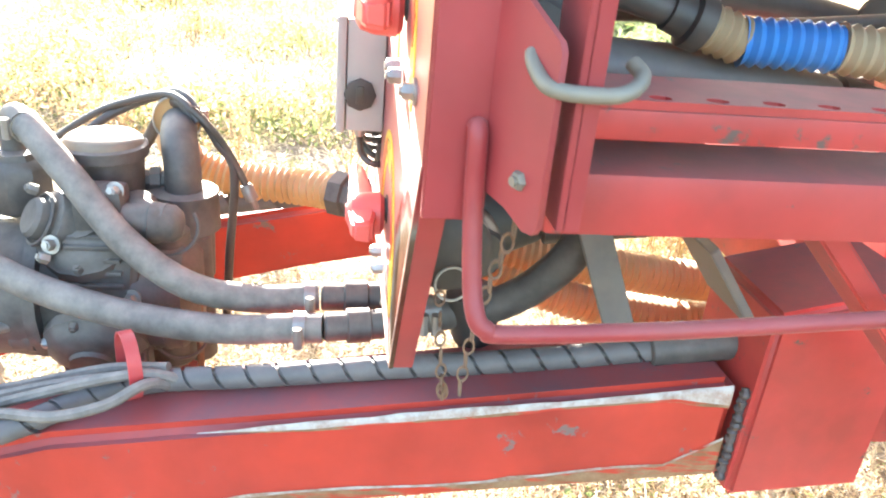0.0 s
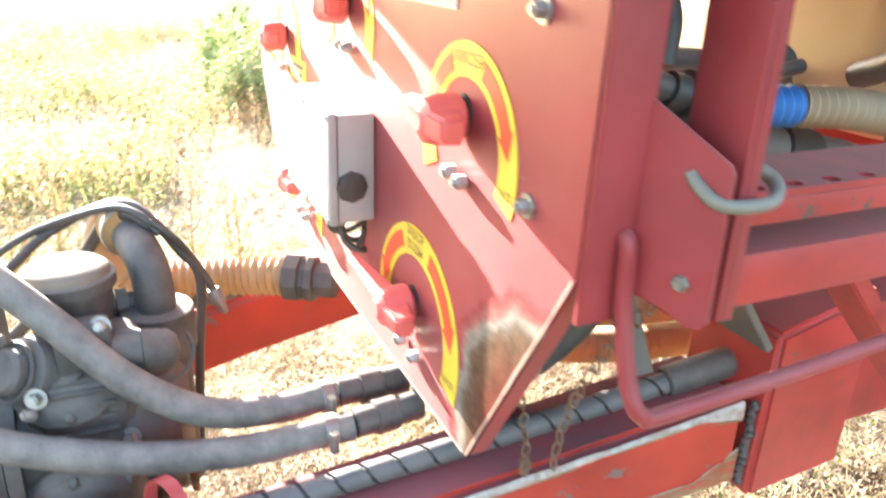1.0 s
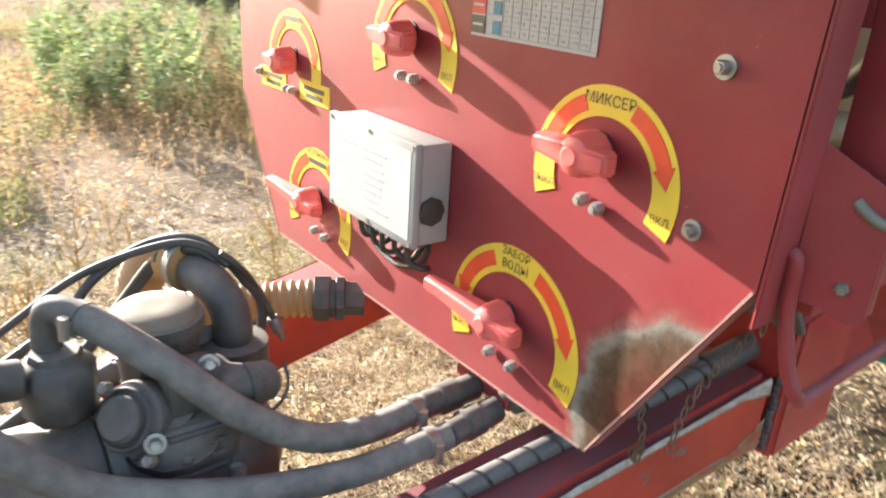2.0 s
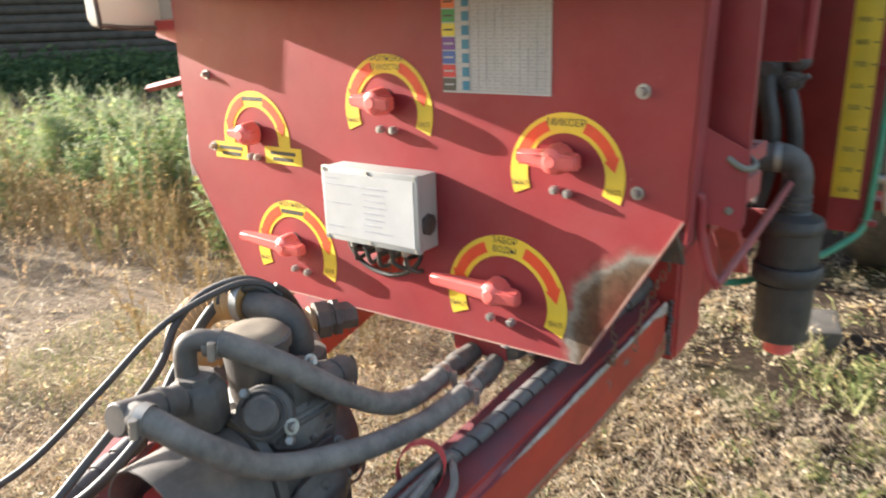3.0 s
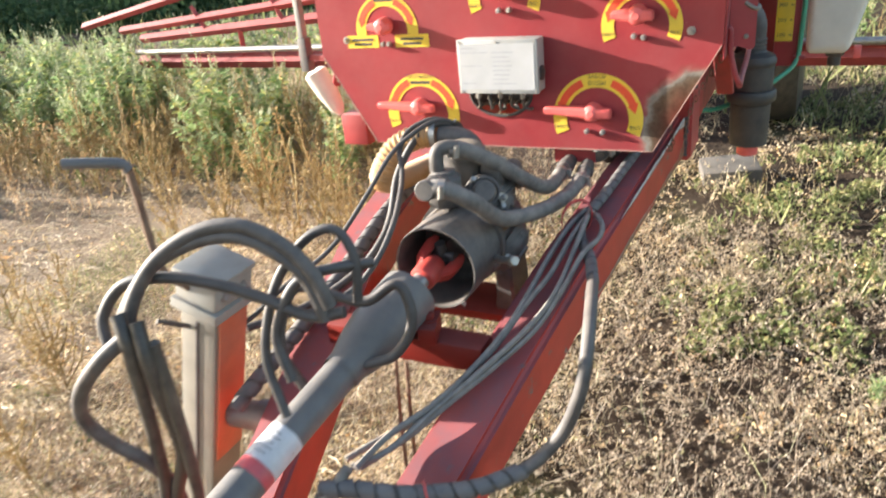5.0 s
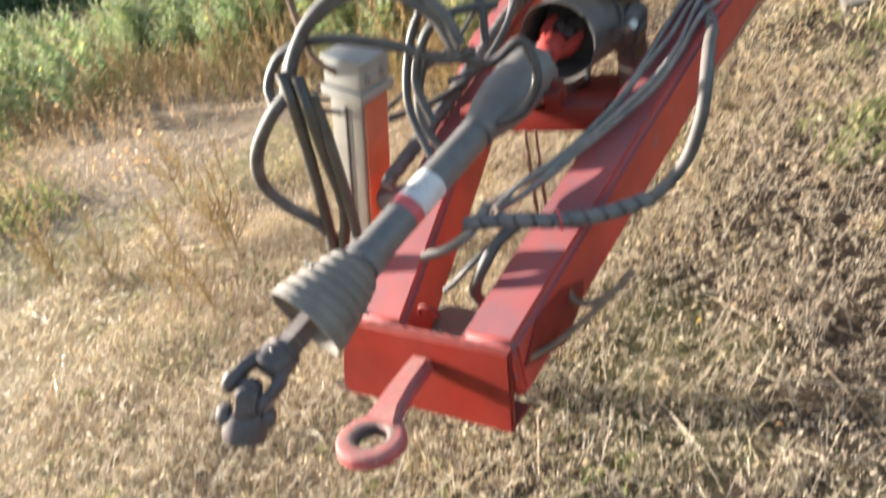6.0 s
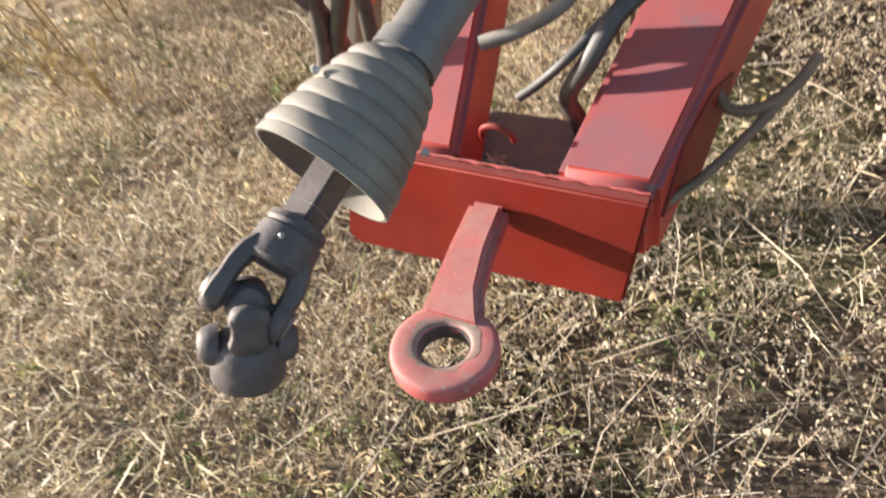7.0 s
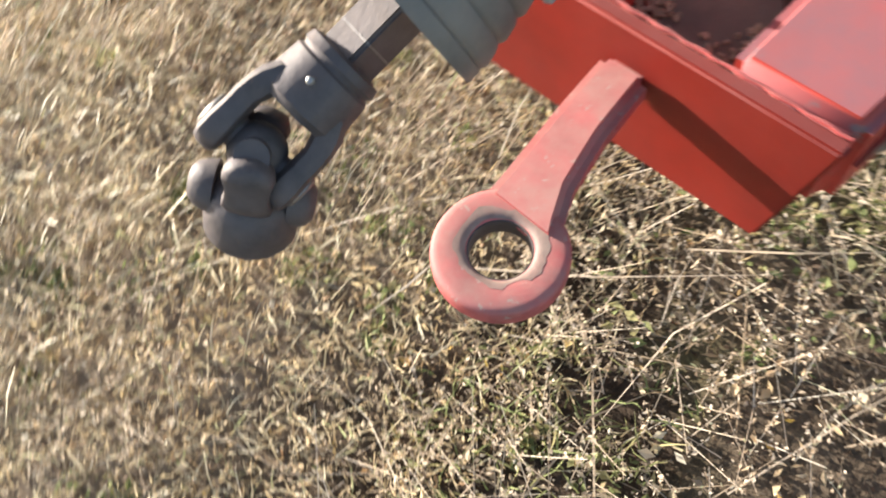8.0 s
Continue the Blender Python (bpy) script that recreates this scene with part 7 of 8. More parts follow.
for pts, r, lab in (([(0.12, 0.075, 0.949), (0.0, 0.09, 0.96), (-0.13, 0.075, 0.953)], 0.023, "black pipe joining the lower valves"), ([(0.212, 0.075, 1.146), (0.13, 0.10, 1.16), (0.093, 0.075, 1.206)], 0.020, "black pipe joining the upper valves"), ([(-0.077, 0.075, 1.206), (-0.15, 0.10, 1.18), (-0.20, 0.075, 1.141)], 0.020, "black pipe to the small valve"),
                    ([(0.205, 0.15, 0.95), (0.215, 0.30, 0.97), (0.20, 0.46, 0.98), (0.15, 0.62, 1.03)], 0.026, "black suction pipe running back"), ([(-0.213, 0.15, 0.95), (-0.20, 0.3, 0.97), (-0.12, 0.46, 0.98), (-0.05, 0.64, 1.06)], 0.026, "black pipe running back to the tank")):
    hose_thing("valve_pipe", lab, "pipe", pts, r, DUSTY_BLACK, "pipes behind the panel", 12)
t = thing("stone_block", (0.27, 2.28, 0.0), "pale stone block lying in the weeds", "stone")
part("block_body", box(bmnew(), (0.14, 2.16, -0.03), (0.42, 2.40, 0.085), 0.02, rot=(3, -4, 14)), STONE, t)


# ---------------------------------------------------------------- log wall far behind
def build_log_wall():
    base, along = Vector((-18.6, 11.6, 0)), Vector((0.59, 0.81, 0)).normalized()
    w = thing("log_building", base, "weathered dark log wall of a farm building", "building")
    r = random.Random(2)
    for k in range(16):
        z = 0.12 + 0.235 * k
        a, b = base - along * 11, base + along * 12
        line = [a.lerp(b, t / 8) + Vector((r.uniform(-0.03, 0.03), r.uniform(-0.03, 0.03), z + r.uniform(-0.015, 0.015))) for t in range(9)]
        part("log", sweep(bmnew(), line, 0.137, 10), LOGS, w)
    for s in (-3.8, 4.5):
        c = base + along * s + Vector((0.1, -0.14, 0))
        part("post", box(bmnew(), c - Vector((0.14, 0.14, 0)), c + Vector((0.14, 0.14, 3.9)), 0.02), LOGS, w)
    n = Vector((-0.81, 0.59, 0))
    secs = [[base + along * s + Vector((0, 0, 3.75)) - n * 0.5, base + along * s + Vector((0, 0, 5.6)) + n * 3.0, base + along * s + Vector((0, 0, 5.75)) + n * 3.0, base + along * s + Vector((0, 0, 3.9)) - n * 0.5] for s in (-11.5, 12.5)]
    part("roof", prism(bmnew(), secs), LOGS, w)


build_log_wall()


def build_grey_barn():
    w = thing("grey_barn", (9, 27, 0), "long weathered grey farm building beyond the yard", "building")
    part("wall", box(bmnew(), (-9, 26.8, -0.1), (34, 27.2, 4.6), 0.02), YARD, w)
    for k in range(11):
        part("pilaster", box(bmnew(), (-8.5 + 4.2 * k, 26.66, -0.1), (-8.1 + 4.2 * k, 26.796, 4.55), 0.02), YARD, w)
    part("roof", prism(bmnew(), [[(x, 26.3, 4.61), (x, 31.5, 6.9), (x, 31.5, 7.1), (x, 26.3, 4.8)] for x in (-9.5, 34.5)]), LOGS, w)


build_grey_barn()


# ---------------------------------------------------------------- plants and litter
def stuff_mesh(name, verts, faces, material, label, category):
    me = bpy.data.meshes.new(name)
    me.from_pydata(verts, [], faces)
    me.materials.append(material)
    return tagged(new(name, me), label, category, kind="stuff")


def strips(rng, spots, length, width, lift, curl, base_lift=0.0):
    """Thin bent blades: five corners each. lift: range of the angle over the ground, in degrees."""
    n = len(spots)
    roots = np.array([(x, y, ground_height(x, y) + base_lift) for x, y in spots])
    az = rng.uniform(0, 2 * np.pi, n)
    el = np.radians(rng.uniform(lift[0], lift[1], n))
    ln = rng.uniform(length[0], length[1], n)
    wd = rng.uniform(width[0], width[1], n) / 2
    d = np.stack([np.cos(az) * np.cos(el), np.sin(az) * np.cos(el), np.sin(el)], 1)
    tilt = rng.uniform(-0.8, 0.8, n)
    s = np.stack([-np.sin(az) * np.cos(tilt), np.cos(az) * np.cos(tilt), np.sin(tilt)], 1) * wd[:, None]
    droop = np.zeros((n, 3))
    droop[:, 2] = -rng.uniform(0, curl, n) * ln
    droop[:, :2] = rng.uniform(-0.18, 0.18, (n, 2)) * ln[:, None]
    roots[:, 2] += rng.uniform(0.0, 0.022, n) + np.maximum(0, -d[:, 2] * ln * 0.4)
    mid = roots + d * ln[:, None] * 0.5
    tip = roots + d * ln[:, None] + droop
    v = np.stack([roots - s, roots + s, mid - s * 0.9, mid + s * 0.9, tip], 1).reshape(-1, 3)
    k = np.arange(n)[:, None] * 5
    f = np.concatenate([k + [0, 1, 3], k + [0, 3, 2], k + [2, 3, 4]], 1).reshape(-1, 3)
    return v.tolist(), f.tolist()


def flakes(rng, spots, size, lift=0.0):
    """Crumpled leaf bits: two triangles folded along the middle."""
    n = len(spots)
    c = np.array([(x, y, ground_height(x, y)) for x, y in spots])
    c[:, 2] += 0.002 + 0.02 * rng.uniform(0, 1, n) ** 1.6 + lift
    a = rng.normal(size=(n, 3))
    a[:, 2] *= 0.55
    a /= np.linalg.norm(a, axis=1)[:, None]
    b = np.cross(a, rng.normal(size=(n, 3)))
    b /= np.linalg.norm(b, axis=1)[:, None]
    up = np.cross(a, b)
    s = rng.uniform(size[0], size[1], n)[:, None]
    w = s * rng.uniform(0.25, 0.7, n)[:, None]
    fold = rng.uniform(-0.5, 0.5, n)[:, None] * s
    v = np.stack([c - a * s, c - b * w + up * fold, c + a * s, c + b * w + up * fold], 1).reshape(-1, 3)
    k = np.arange(n)[:, None] * 4
    f = np.concatenate([k + [0, 1, 2], k + [0, 2, 3]], 1).reshape(-1, 3)
    return v.tolist(), f.tolist()


def spots_in(rng, n, x0, x1, y0, y1, keep=None):
    p = np.stack([rng.uniform(x0, x1, n), rng.uniform(y0, y1, n)], 1).tolist()
    return [q for q in p if keep(*q)] if keep else p


def patch(x, y, s, seed):
    return noise.noise(Vector((x * s, y * s, seed)))


def twigs(rng, spots, length, lift, seeds, size=(0.0035, 0.0082)):
    """Dry stalks with small husks clustered on their upper half."""
    n = len(spots)
    root = np.array([(x, y, ground_height(x, y)) for x, y in spots])
    az = rng.uniform(0, 2 * np.pi, n)
    el = np.radians(rng.uniform(lift[0], lift[1], n))
    ln = rng.uniform(length[0], length[1], n)
    d = np.stack([np.cos(az) * np.cos(el), np.sin(az) * np.cos(el), np.sin(el)], 1)
    s = np.stack([-np.sin(az), np.cos(az), np.zeros(n)], 1) * 0.0008
    root[:, 2] += rng.uniform(0.0, 0.02, n)
    tip = root + d * ln[:, None]
    v = np.stack([root - s, root + s, tip + s * 0.5, tip - s * 0.5], 1).reshape(-1, 3)
    k = np.arange(n)[:, None] * 4
    f = np.concatenate([k + [0, 1, 2], k + [0, 2, 3]], 1).reshape(-1, 3)
    m = np.repeat(np.arange(n), seeds)
    c = root[m] + d[m] * (ln[m] * rng.uniform(0.25, 1.04, len(m)))[:, None] + rng.normal(size=(len(m), 3)) * size[1] * 0.8
    c[:, 2] = np.maximum(c[:, 2], root[m][:, 2])
    v2, f2 = husks(rng, c, size)
    return v.tolist() + v2, f.tolist() + (np.array(f2) + len(v)).tolist()


def husks(rng, c, size):
    n = len(c)
    a = rng.normal(size=(n, 3))
    a /= np.linalg.norm(a, axis=1)[:, None]
    b = np.cross(a, rng.normal(size=(n, 3)))
    b /= np.linalg.norm(b, axis=1)[:, None]
    up = np.cross(a, b)
    s = rng.uniform(size[0], size[1], n)[:, None]
    w = s * rng.uniform(0.25, 0.7, n)[:, None]
    fold = rng.uniform(-0.5, 0.5, n)[:, None] * s
    v = np.stack([c - a * s, c - b * w + up * fold, c + a * s, c + b * w + up * fold], 1).reshape(-1, 3)
    k = np.arange(n)[:, None] * 4
    return v.tolist(), np.concatenate([k + [0, 1, 2], k + [0, 2, 3]], 1).reshape(-1, 3).tolist()


def clumps(rng, spots, per, radius, height, size, drop=0.0):
    """Low bushy clumps: bits scattered in a mound about each spot."""
    n = len(spots)
    m = np.repeat(np.arange(n), per)
    base = np.array([(x, y, ground_height(x, y)) for x, y in spots])
    rr = rng.uniform(radius[0], radius[1], n)[m]
    hh = rng.uniform(height[0], height[1], n)[m]
    a = rng.uniform(0, 2 * np.pi, len(m))
    q = np.sqrt(rng.uniform(0, 1, len(m)))
    c = base[m] + np.stack([np.cos(a) * q * rr, np.sin(a) * q * rr, hh * (1 - 0.75 * q * q) * rng.uniform(drop, 1.0, len(m)) + 0.004], 1)
    return husks(rng, c, size)


def feather(rng, x, y):
    """Thins the near litter towards the border of its plot."""
    return rng.uniform() < min(1.0, (x + 2.6) / 0.7, (1.7 - x) / 0.6, (y + 2.8) / 0.7, (1.5 - y) / 0.6)


def bare(rng, x, y, keep=0.28):
    """Trodden dust left of the pump carries little growth."""
    q = ((x + 2.75) / 1.45) ** 2 + ((y - 0.75) / 1.15) ** 2 + 0.7 * patch(x, y, 1.9, 37)
    return q > 1.0 or rng.uniform() < keep


def build_litter():
    rng = np.random.default_rng(11)
    near = spots_in(rng, 30000, -2.6, 1.7, -2.8, 1.5, lambda x, y: feather(rng, x, y) and bare(rng, x, y) and patch(x, y, 2.2, 3) + 0.3 * patch(x, y, 9, 5) > (0.22 if x > 0.0 else -0.35))
    stuff_mesh("dry_straw", *strips(rng, near, (0.02, 0.085), (0.0014, 0.0034), (-4, 45), 0.4), STRAW, "matted dry straw stems lying on the ground", "straw")
    bits = spots_in(rng, 200000, -2.6, 1.7, -2.8, 1.5, lambda x, y: feather(rng, x, y) and bare(rng, x, y, 0.5) and patch(x, y, 3.1, 8) + 0.4 * patch(x, y, 11, 4) > (0.25 if x > 0.05 else -0.4))
    stuff_mesh("leaf_litter", *flakes(rng, bits, (0.002, 0.0062)), LITTER, "crumbled brown, cream and tan leaf litter", "leaf litter")
    turf = spots_in(rng, 90000, -2.6, 0.5, -2.8, 1.4, lambda x, y: feather(rng, x, y) and rng.uniform() < min(1.0, (0.22 - x) / 0.4) and bare(rng, x, y, 0.2) and patch(x, y, 2.6, 66) + 0.4 * patch(x, y, 9, 7) > -0.7)
    stuff_mesh("short_turf", *strips(rng, turf, (0.010, 0.040), (0.0012, 0.0028), (8, 65), 0.5), TURF, "short dry tan grass blades with a few green ones", "grass")
    big = spots_in(rng, 11000, -2.2, 0.5, -2.6, 1.2, lambda x, y: patch(x, y, 2.1, 46) > -0.35)
    stuff_mesh("leaf_litter", *flakes(rng, big, (0.005, 0.012), 0.010), LITTER, "larger curled dry leaves among the litter", "leaf litter")
    sp = spots_in(rng, 230, -1.9, 0.25, -2.3, -0.3, lambda x, y: patch(x, y, 1.5, 15) > 0.0)
    stuff_mesh("leafy_tufts", *clumps(rng, sp, 34, (0.015, 0.05), (0.015, 0.05), (0.004, 0.011)), GREEN_BITS, "small yellow-green leafy tufts in the litter", "weeds")
    sp = spots_in(rng, 170, -0.4, 1.2, -2.2, 0.4, lambda x, y: patch(x, y, 2.0, 19) > -0.1)
    stuff_mesh("husk_heaps", *clumps(rng, sp, 60, (0.02, 0.06), (0.015, 0.05), (0.0022, 0.006)), TWIGS, "small loose heaps of pale seed husks", "litter")
    crumbs = spots_in(rng, 26000, -0.25, 1.9, -2.6, 1.6)
    stuff_mesh("soil_crumbs", *flakes(rng, crumbs, (0.0025, 0.008)), CRUMB, "dark crumbs of dry soil", "soil")
    tw = spots_in(rng, 14000, -1.6, 1.7, -2.6, 1.6, lambda x, y: patch(x, y, 2.4, 51) > (-0.45 if x > -0.1 else -0.15))
    stuff_mesh("seeded_stalks", *twigs(rng, tw, (0.05, 0.16), (2, 55), 16, (0.0022, 0.0052)), TWIGS, "short dry stalks carrying pale seed husks", "stalks")
    pale = spots_in(rng, 50000, -4.8, -0.3, -2.6, 1.9, lambda x, y: rng.uniform() < min(1.0, (-0.3 - x) / 0.5, (x + 4.8) / 0.8, (y + 2.6) / 0.7, (1.9 - y) / 0.5) and bare(rng, x, y, 0.2) and patch(x, y, 1.2, 57) > -0.25)
    stuff_mesh("trampled_straw", *strips(rng, pale, (0.025, 0.10), (0.002, 0.0048), (-3, 22), 0.3, 0.008), STRAW, "pale trampled straw beside the machine", "straw")
    stems = spots_in(rng, 650, -1.9, 1.6, -2.4, 1.2)
    stuff_mesh("long_stems", *strips(rng, stems, (0.12, 0.40), (0.0016, 0.0032), (2, 16), 0.25, 0.01), TWIGS, "long pale dry stalks strewn about", "stalks")
    green = spots_in(rng, 50000, -1.8, 3.2, -2.4, 4.2, lambda x, y: patch(x, y, 1.6, 21) + 0.5 * patch(x, y, 6, 2) > (0.6 if y < 0.5 else 0.24))
    stuff_mesh("low_weeds", *flakes(rng, green, (0.004, 0.014), 0.014), GREEN_BITS, "low green and yellowing weed leaves", "weeds")
    blades_g = spots_in(rng, 34000, -2.8, 0.2, -2.8, 1.0, lambda x, y: patch(x, y, 1.1, 33) > 0.26)
    stuff_mesh("green_grass", *strips(rng, blades_g, (0.025, 0.075), (0.0014, 0.003), (25, 85), 0.4), GREEN_BITS, "short sparse green grass", "grass")
    mid = spots_in(rng, 62000, -6.0, 4.0, -4.5, 6.5, lambda x, y: not (feather(rng, x, y) and -2.1 < x < 1.4 and -2.4 < y < 1.1) and bare(rng, x, y, 0.12) and patch(x, y, 1.4, 13) > (0.1 if x > 0 else -0.3))
    stuff_mesh("dry_grass", *strips(rng, mid, (0.04, 0.16), (0.002, 0.005), (8, 75), 0.45), STRAW, "dry yellow grass standing and lying", "grass")
    fl = spots_in(rng, 130000, -5.0, 4.0, -5.0, 6.0, lambda x, y: not (feather(rng, x, y) and -2.1 < x < 1.4 and -2.4 < y < 1.1) and bare(rng, x, y, 0.3) and patch(x, y, 1.5, 71) + 0.4 * patch(x, y, 7, 3) > (0.26 if x > 0.1 else -0.3))
    stuff_mesh("leaf_litter", *flakes(rng, fl, (0.004, 0.015)), LITTER, "scattered brown and cream leaf litter", "leaf litter")
    tw = spots_in(rng, 6500, -5.0, 3.5, 1.0, 5.5, lambda x, y: bare(rng, x, y, 0.25) and (x < 0 or patch(x, y, 1.3, 44) > 0.12))
    stuff_mesh("seeded_stalks", *twigs(rng, tw, (0.08, 0.28), (20, 85), 12), LITTER, "dry standing stalks with seed husks", "stalks")
    right = spots_in(rng, 16000, 0.3, 4.0, 0.9, 6.5, lambda x, y: patch(x, y, 1.9, 41) > 0.12)
    stuff_mesh("low_weeds", *strips(rng, right, (0.04, 0.13), (0.005, 0.013), (15, 80), 0.5), GREEN_BITS, "patches of yellow-green weeds by the machine", "weeds")
    field = spots_in(rng, 38000, -18, -3.0, -9, 6.5, lambda x, y: patch(x, y, 0.6, 17) > -0.35)
    stuff_mesh("dry_grass", *strips(rng, field, (0.05, 0.18), (0.003, 0.008), (20, 88), 0.4), FIELD_DRY, "tall golden dry meadow grass", "grass")
    tw = spots_in(rng, 10000, -12, -3.2, -4.5, 3.5, lambda x, y: patch(x, y, 0.8, 61) > -0.1)
    stuff_mesh("golden_weeds", *twigs(rng, tw, (0.12, 0.38), (45, 88), 16), FIELD_DRY, "orange and golden withered weeds in the field", "weeds")
    gr = spots_in(rng, 26000, -14, -3.0, -8.5, 5.5, lambda x, y: patch(x, y, 0.7, 81) > 0.12)
    stuff_mesh("field_weeds", *strips(rng, gr, (0.08, 0.3), (0.008, 0.022), (20, 85), 0.5), GREEN_BITS, "yellow-green leafy weeds in the field", "weeds")
    for n, mat, seed, thr, lab in ((1500, FIELD_DRY, 91, 0.0, "mounds of orange-brown withered weeds"), (900, GREEN_BITS, 92, 0.08, "mounds of yellow-green field weeds")):
        sp = spots_in(rng, n, -11, -3.0, -4.5, 3.2, lambda x, y: patch(x, y, 0.7, seed) > thr)
        stuff_mesh("field_clumps", *clumps(rng, sp, 80, (0.10, 0.28), (0.10, 0.42), (0.008, 0.024)), mat, lab, "weeds")
    sp = spots_in(rng, 1500, 0.25, 3.6, -1.2, 5.0, lambda x, y: patch(x, y, 1.7, 95) > (0.0 if y > 0.5 else 9))
    stuff_mesh("leafy_clumps", *clumps(rng, sp, 60, (0.03, 0.10), (0.03, 0.12), (0.006, 0.017)), GREEN_BITS, "small green and yellow leafy tufts", "weeds")
    sp = spots_in(rng, 1300, -2.0, 3.0, 0.2, 4.6, lambda x, y: bare(rng, x, y) and patch(x, y, 1.9, 96) > (-0.05 if x < 0 else 0.1))
    stuff_mesh("dry_clumps", *clumps(rng, sp, 50, (0.03, 0.10), (0.02, 0.09), (0.004, 0.012)), LITTER, "small mounds of withered leaves", "weeds")
    far = spots_in(rng, 30000, -30, 22, 3.5, 32, lambda x, y: patch(x, y, 0.35, 27) > -0.3 and not (y > 14 and -7 < x < 1.4 + 0.048 * (y - 14)))
    stuff_mesh("far_meadow", *strips(rng, far, (0.2, 0.6), (0.012, 0.03), (30, 88), 0.4), GREEN_BITS, "yellow-green meadow behind the machine", "grass")


build_litter()


def weed_parts(rng, h, dry):
    """Stem lines, leaf blades and seed tufts of one upright weed, about the origin."""
    stem, leaf, seed = bmnew(), bmnew(), bmnew()

    def blade(bm, p, d, ln, w):
        d, u, v = frame_of(d)
        q = [p, p + d * ln * 0.45 + u * w, p + d * ln - Vector((0, 0, ln * 0.25)), p + d * ln * 0.45 - u * w]
        vs = [bm.verts.new(x) for x in q]
        bm.faces.new((vs[0], vs[1], vs[2]))
        bm.faces.new((vs[0], vs[2], vs[3]))

    lines = []
    top = Vector((rng.uniform(-0.12, 0.12) * h, rng.uniform(-0.12, 0.12) * h, h))
    main = smooth_line([Vector((0, 0, -0.02)), top * 0.5 + Vector((rng.uniform(-0.03, 0.03), rng.uniform(-0.03, 0.03), 0)), top], 4)
    lines.append((main, 0.005))
    for k in range(12 if not dry else 8):
        t = 0.10 + 0.75 * k / 12
        p = main[min(len(main) - 1, int(t * (len(main) - 1)))]
        a = k * 2.4 + rng.uniform(-0.4, 0.4)
        ln = h * (0.46 - 0.30 * t) * rng.uniform(0.7, 1.2)
        q = p + Vector((math.cos(a) * ln * 0.6, math.sin(a) * ln * 0.6, ln * 1.0))
        lines.append((smooth_line([p, p.lerp(q, 0.5) + Vector((math.cos(a), math.sin(a), 0)) * ln * 0.1, q], 3), 0.003))
    for line, r in lines:
        sweep(stem, line, lambda s, r=r: max(0.0008, r * (1 - 0.6 * s / max(h, 0.1))), 4, False)
        n = int(24 if r > 0.004 else 12)
        for k in range(n):
            t = rng.uniform(0.10, 0.8 if not dry else 1.0)
            p = line[min(len(line) - 1, int(t * (len(line) - 1)))]
            d = Vector((rng.uniform(-1, 1), rng.uniform(-1, 1), rng.uniform(-0.2, 0.7)))
            if dry:
                blade(leaf, p, d, rng.uniform(0.012, 0.04), rng.uniform(0.002, 0.006))
            else:
                big = rng.uniform(0.045, 0.11) * (1.1 - 0.5 * t)
                blade(leaf, p, d, big, big * rng.uniform(0.2, 0.36))
        if not dry or rng.random() < 0.6:
            for k in range(42 if not dry else 20):
                t = rng.uniform(0.5 if not dry else 0.72, 1.06)
                e = line[-1] - line[0]
                p = line[0] + e * t + Vector((rng.uniform(-1, 1), rng.uniform(-1, 1), rng.uniform(-1, 1))) * 0.010
                blade(seed, p, Vector((rng.uniform(-1, 1), rng.uniform(-1, 1), 1)), rng.uniform(0.010, 0.026), rng.uniform(0.003, 0.007))
    return stem, leaf, seed


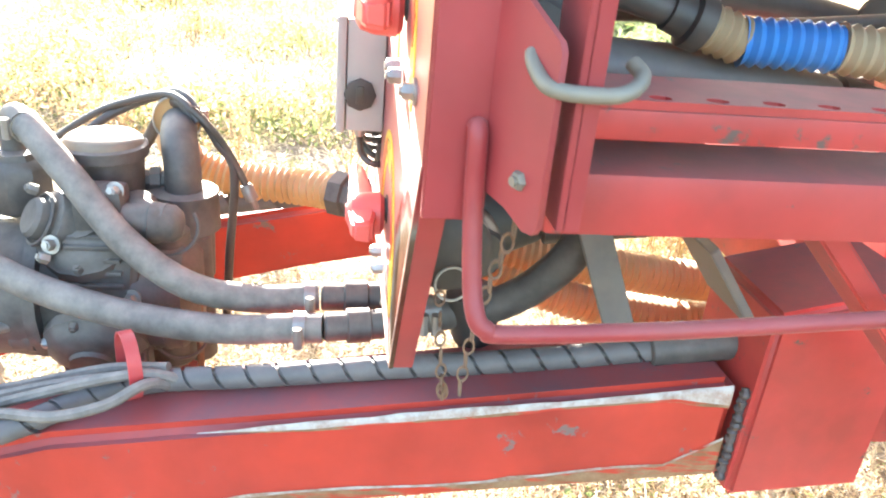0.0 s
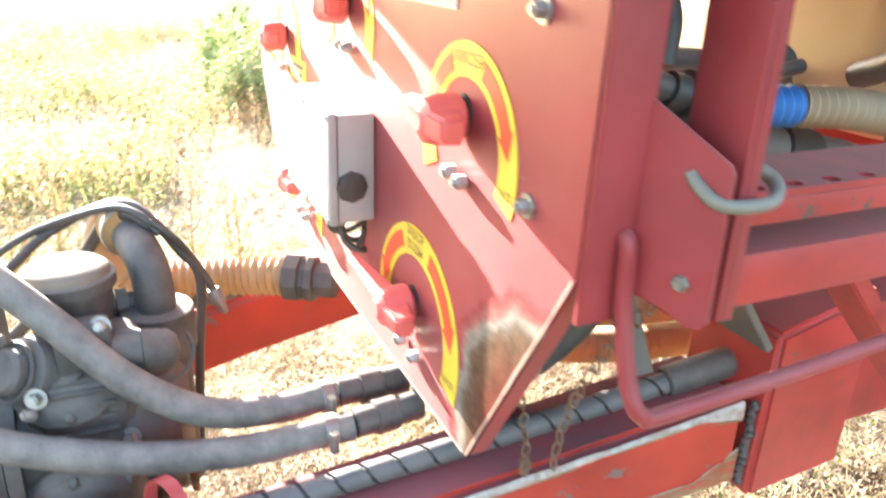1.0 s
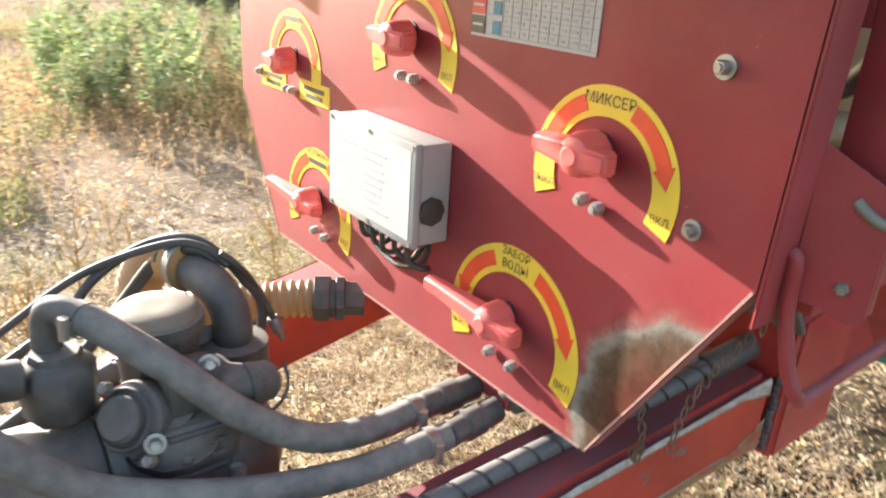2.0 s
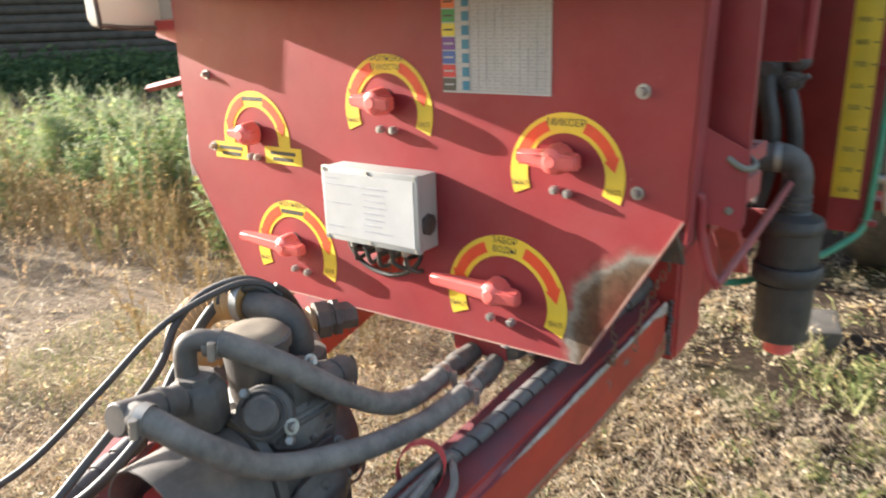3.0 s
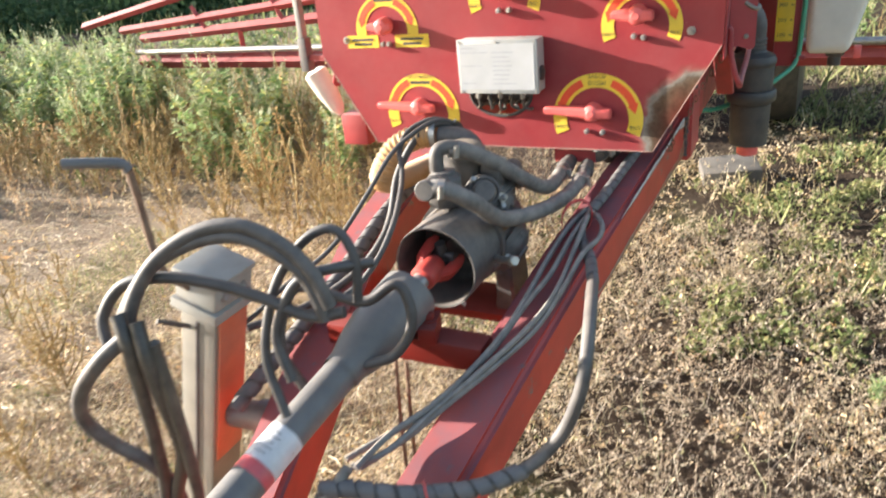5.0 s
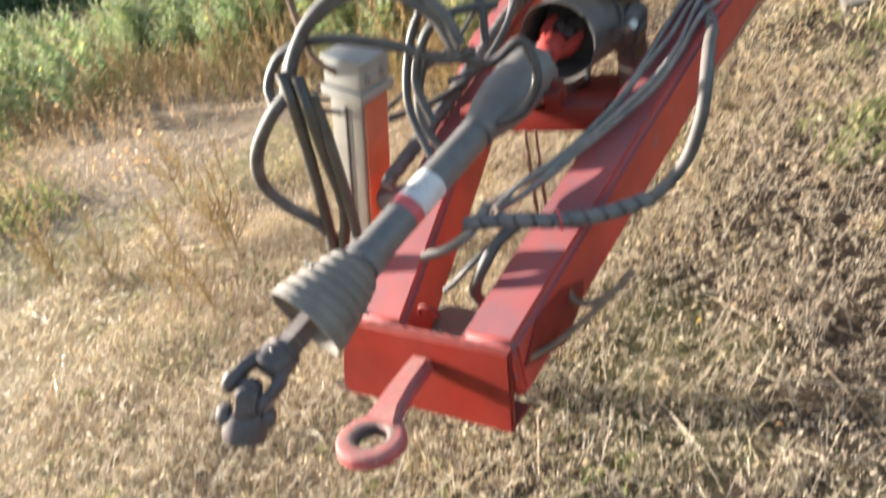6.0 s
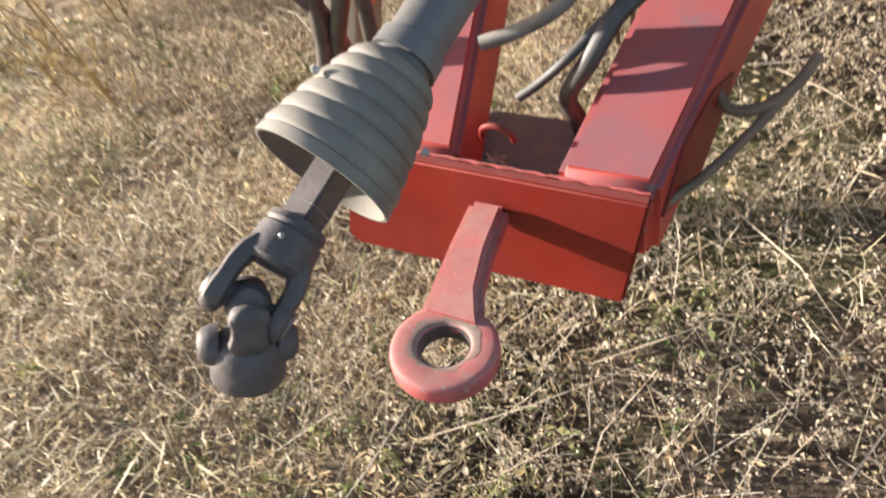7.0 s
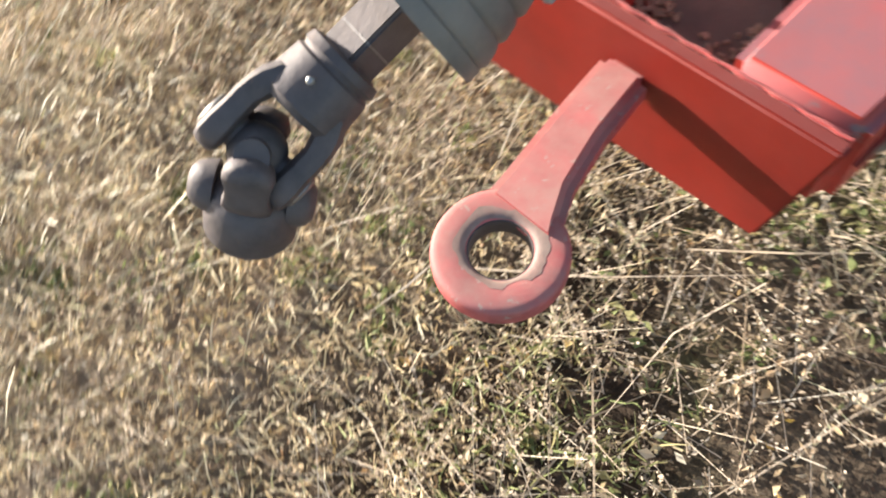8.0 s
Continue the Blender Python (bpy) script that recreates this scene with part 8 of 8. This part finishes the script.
def build_weeds():
    rng = random.Random(21)
    kinds = [(0.74, False), (0.56, False), (0.95, False), (0.55, True), (0.40, True)]
    spots = []
    for k in range(150):
        x, y = rng.uniform(-6.2, -2.35), rng.uniform(1.75, 2.5)
        y += max(0, -3.4 - x) * 0.25
        low = -3.75 < x < -2.95
        spots.append((x, y, rng.choice((4, 3, 4)) if low else rng.choice((0, 1, 2, 1))))
    for k in range(32):
        spots.append((rng.uniform(-6.5, -2.4), rng.uniform(2.75, 3.8), rng.choice((0, 2, 2))))
    for k in range(26):
        spots.append((rng.uniform(-5.0, -2.0), rng.uniform(1.25, 1.8), rng.choice((3, 4, 3, 4))))
    for k in range(34):
        spots.append((rng.uniform(-7.6, -4.8), rng.uniform(0.5, 1.7), rng.choice((1, 1, 0))))
    for k in range(40):
        spots.append((rng.uniform(-2.9, -1.7), rng.uniform(1.6, 2.6), rng.choice((3, 4, 3, 1, 3))))
    for k in range(42):
        spots.append((rng.uniform(-9.5, -5.5), rng.uniform(0.9, 3.2), rng.choice((0, 1, 1, 3))))
    for k in range(26):
        spots.append((rng.uniform(-2.6, -1.1), rng.uniform(-0.7, 1.5), 4))
    for k in range(14):
        spots.append((rng.uniform(0.9, 3.2), rng.uniform(3.2, 6.0), rng.choice((1, 1, 4))))
    small = len(spots)
    for k in range(70):
        spots.append((rng.uniform(0.75, 2.6), rng.uniform(-0.6, 2.6), rng.choice((1, 0, 1, 3, 4))))
    for k in range(12):
        spots.append((rng.uniform(-2.2, -1.2), rng.uniform(0.9, 1.7), rng.choice((3, 4, 3))))
    made = {}
    for n, (x, y, kind) in enumerate(spots):
        place = Matrix.Translation((x, y, ground_height(x, y))) @ Matrix.Rotation(rng.uniform(0, 6.28), 4, "Z") @ Matrix.Scale(rng.uniform(0.16, 0.36) if small <= n < small + 70 else rng.uniform(0.8, 1.12), 4)
        if kind not in made:
            h, dry = kinds[kind]
            t = thing("tall_weed" if not dry else "withered_weed", (0, 0, 0), "tall green weed with pale seed heads among dry grass" if not dry else "withered tan weed with bare thin stalks", "weed", "green weeds" if not dry else "withered weeds")
            stem, leaf, seed = weed_parts(rng, h, dry)
            tagged(part("stem", stem, WEED_DRY if dry else WEED_SEED, t, smooth=False), kind="stuff")
            tagged(part("foliage", leaf, WEED_DRY if dry else WEED_LEAF, t, smooth=False), kind="stuff")
            tagged(part("seed_head", seed, WEED_DRY if dry else WEED_SEED, t, smooth=False), kind="stuff")
            t.matrix_basis = place
            made[kind] = t
        else:
            copy_thing(made[kind], place)


build_weeds()


def build_bushes():
    rng = np.random.default_rng(5)
    n = 42000
    c = rng.integers(0, 60, n)
    cx = rng.uniform(-17.5, -8.0, 60)
    cy = 7.6 + (cx + 17) * 0.55 + rng.uniform(-1.2, 1.6, 60)
    ch = rng.uniform(0.15, 0.45, 60)
    r = rng.normal(size=(n, 3)) * np.array([0.55, 0.55, 0.22])
    pts = np.stack([cx[c] + r[:, 0], cy[c] + r[:, 1], np.maximum(0.05, ch[c] * 0.6 + r[:, 2])], 1)
    a = rng.normal(size=(n, 3))
    a /= np.linalg.norm(a, axis=1)[:, None]
    b = np.cross(a, rng.normal(size=(n, 3)))
    b /= np.linalg.norm(b, axis=1)[:, None]
    s = rng.uniform(0.04, 0.10, n)[:, None]
    v = np.stack([pts - a * s, pts - b * s * 0.5, pts + a * s, pts + b * s * 0.5], 1).reshape(-1, 3).tolist()
    k = np.arange(n)[:, None] * 4
    f = (k + [0, 1, 2, 3]).tolist()
    stuff_mesh("far_bushes", v, f, BUSH_LEAF, "dark green undergrowth before the log wall", "bushes")


build_bushes()
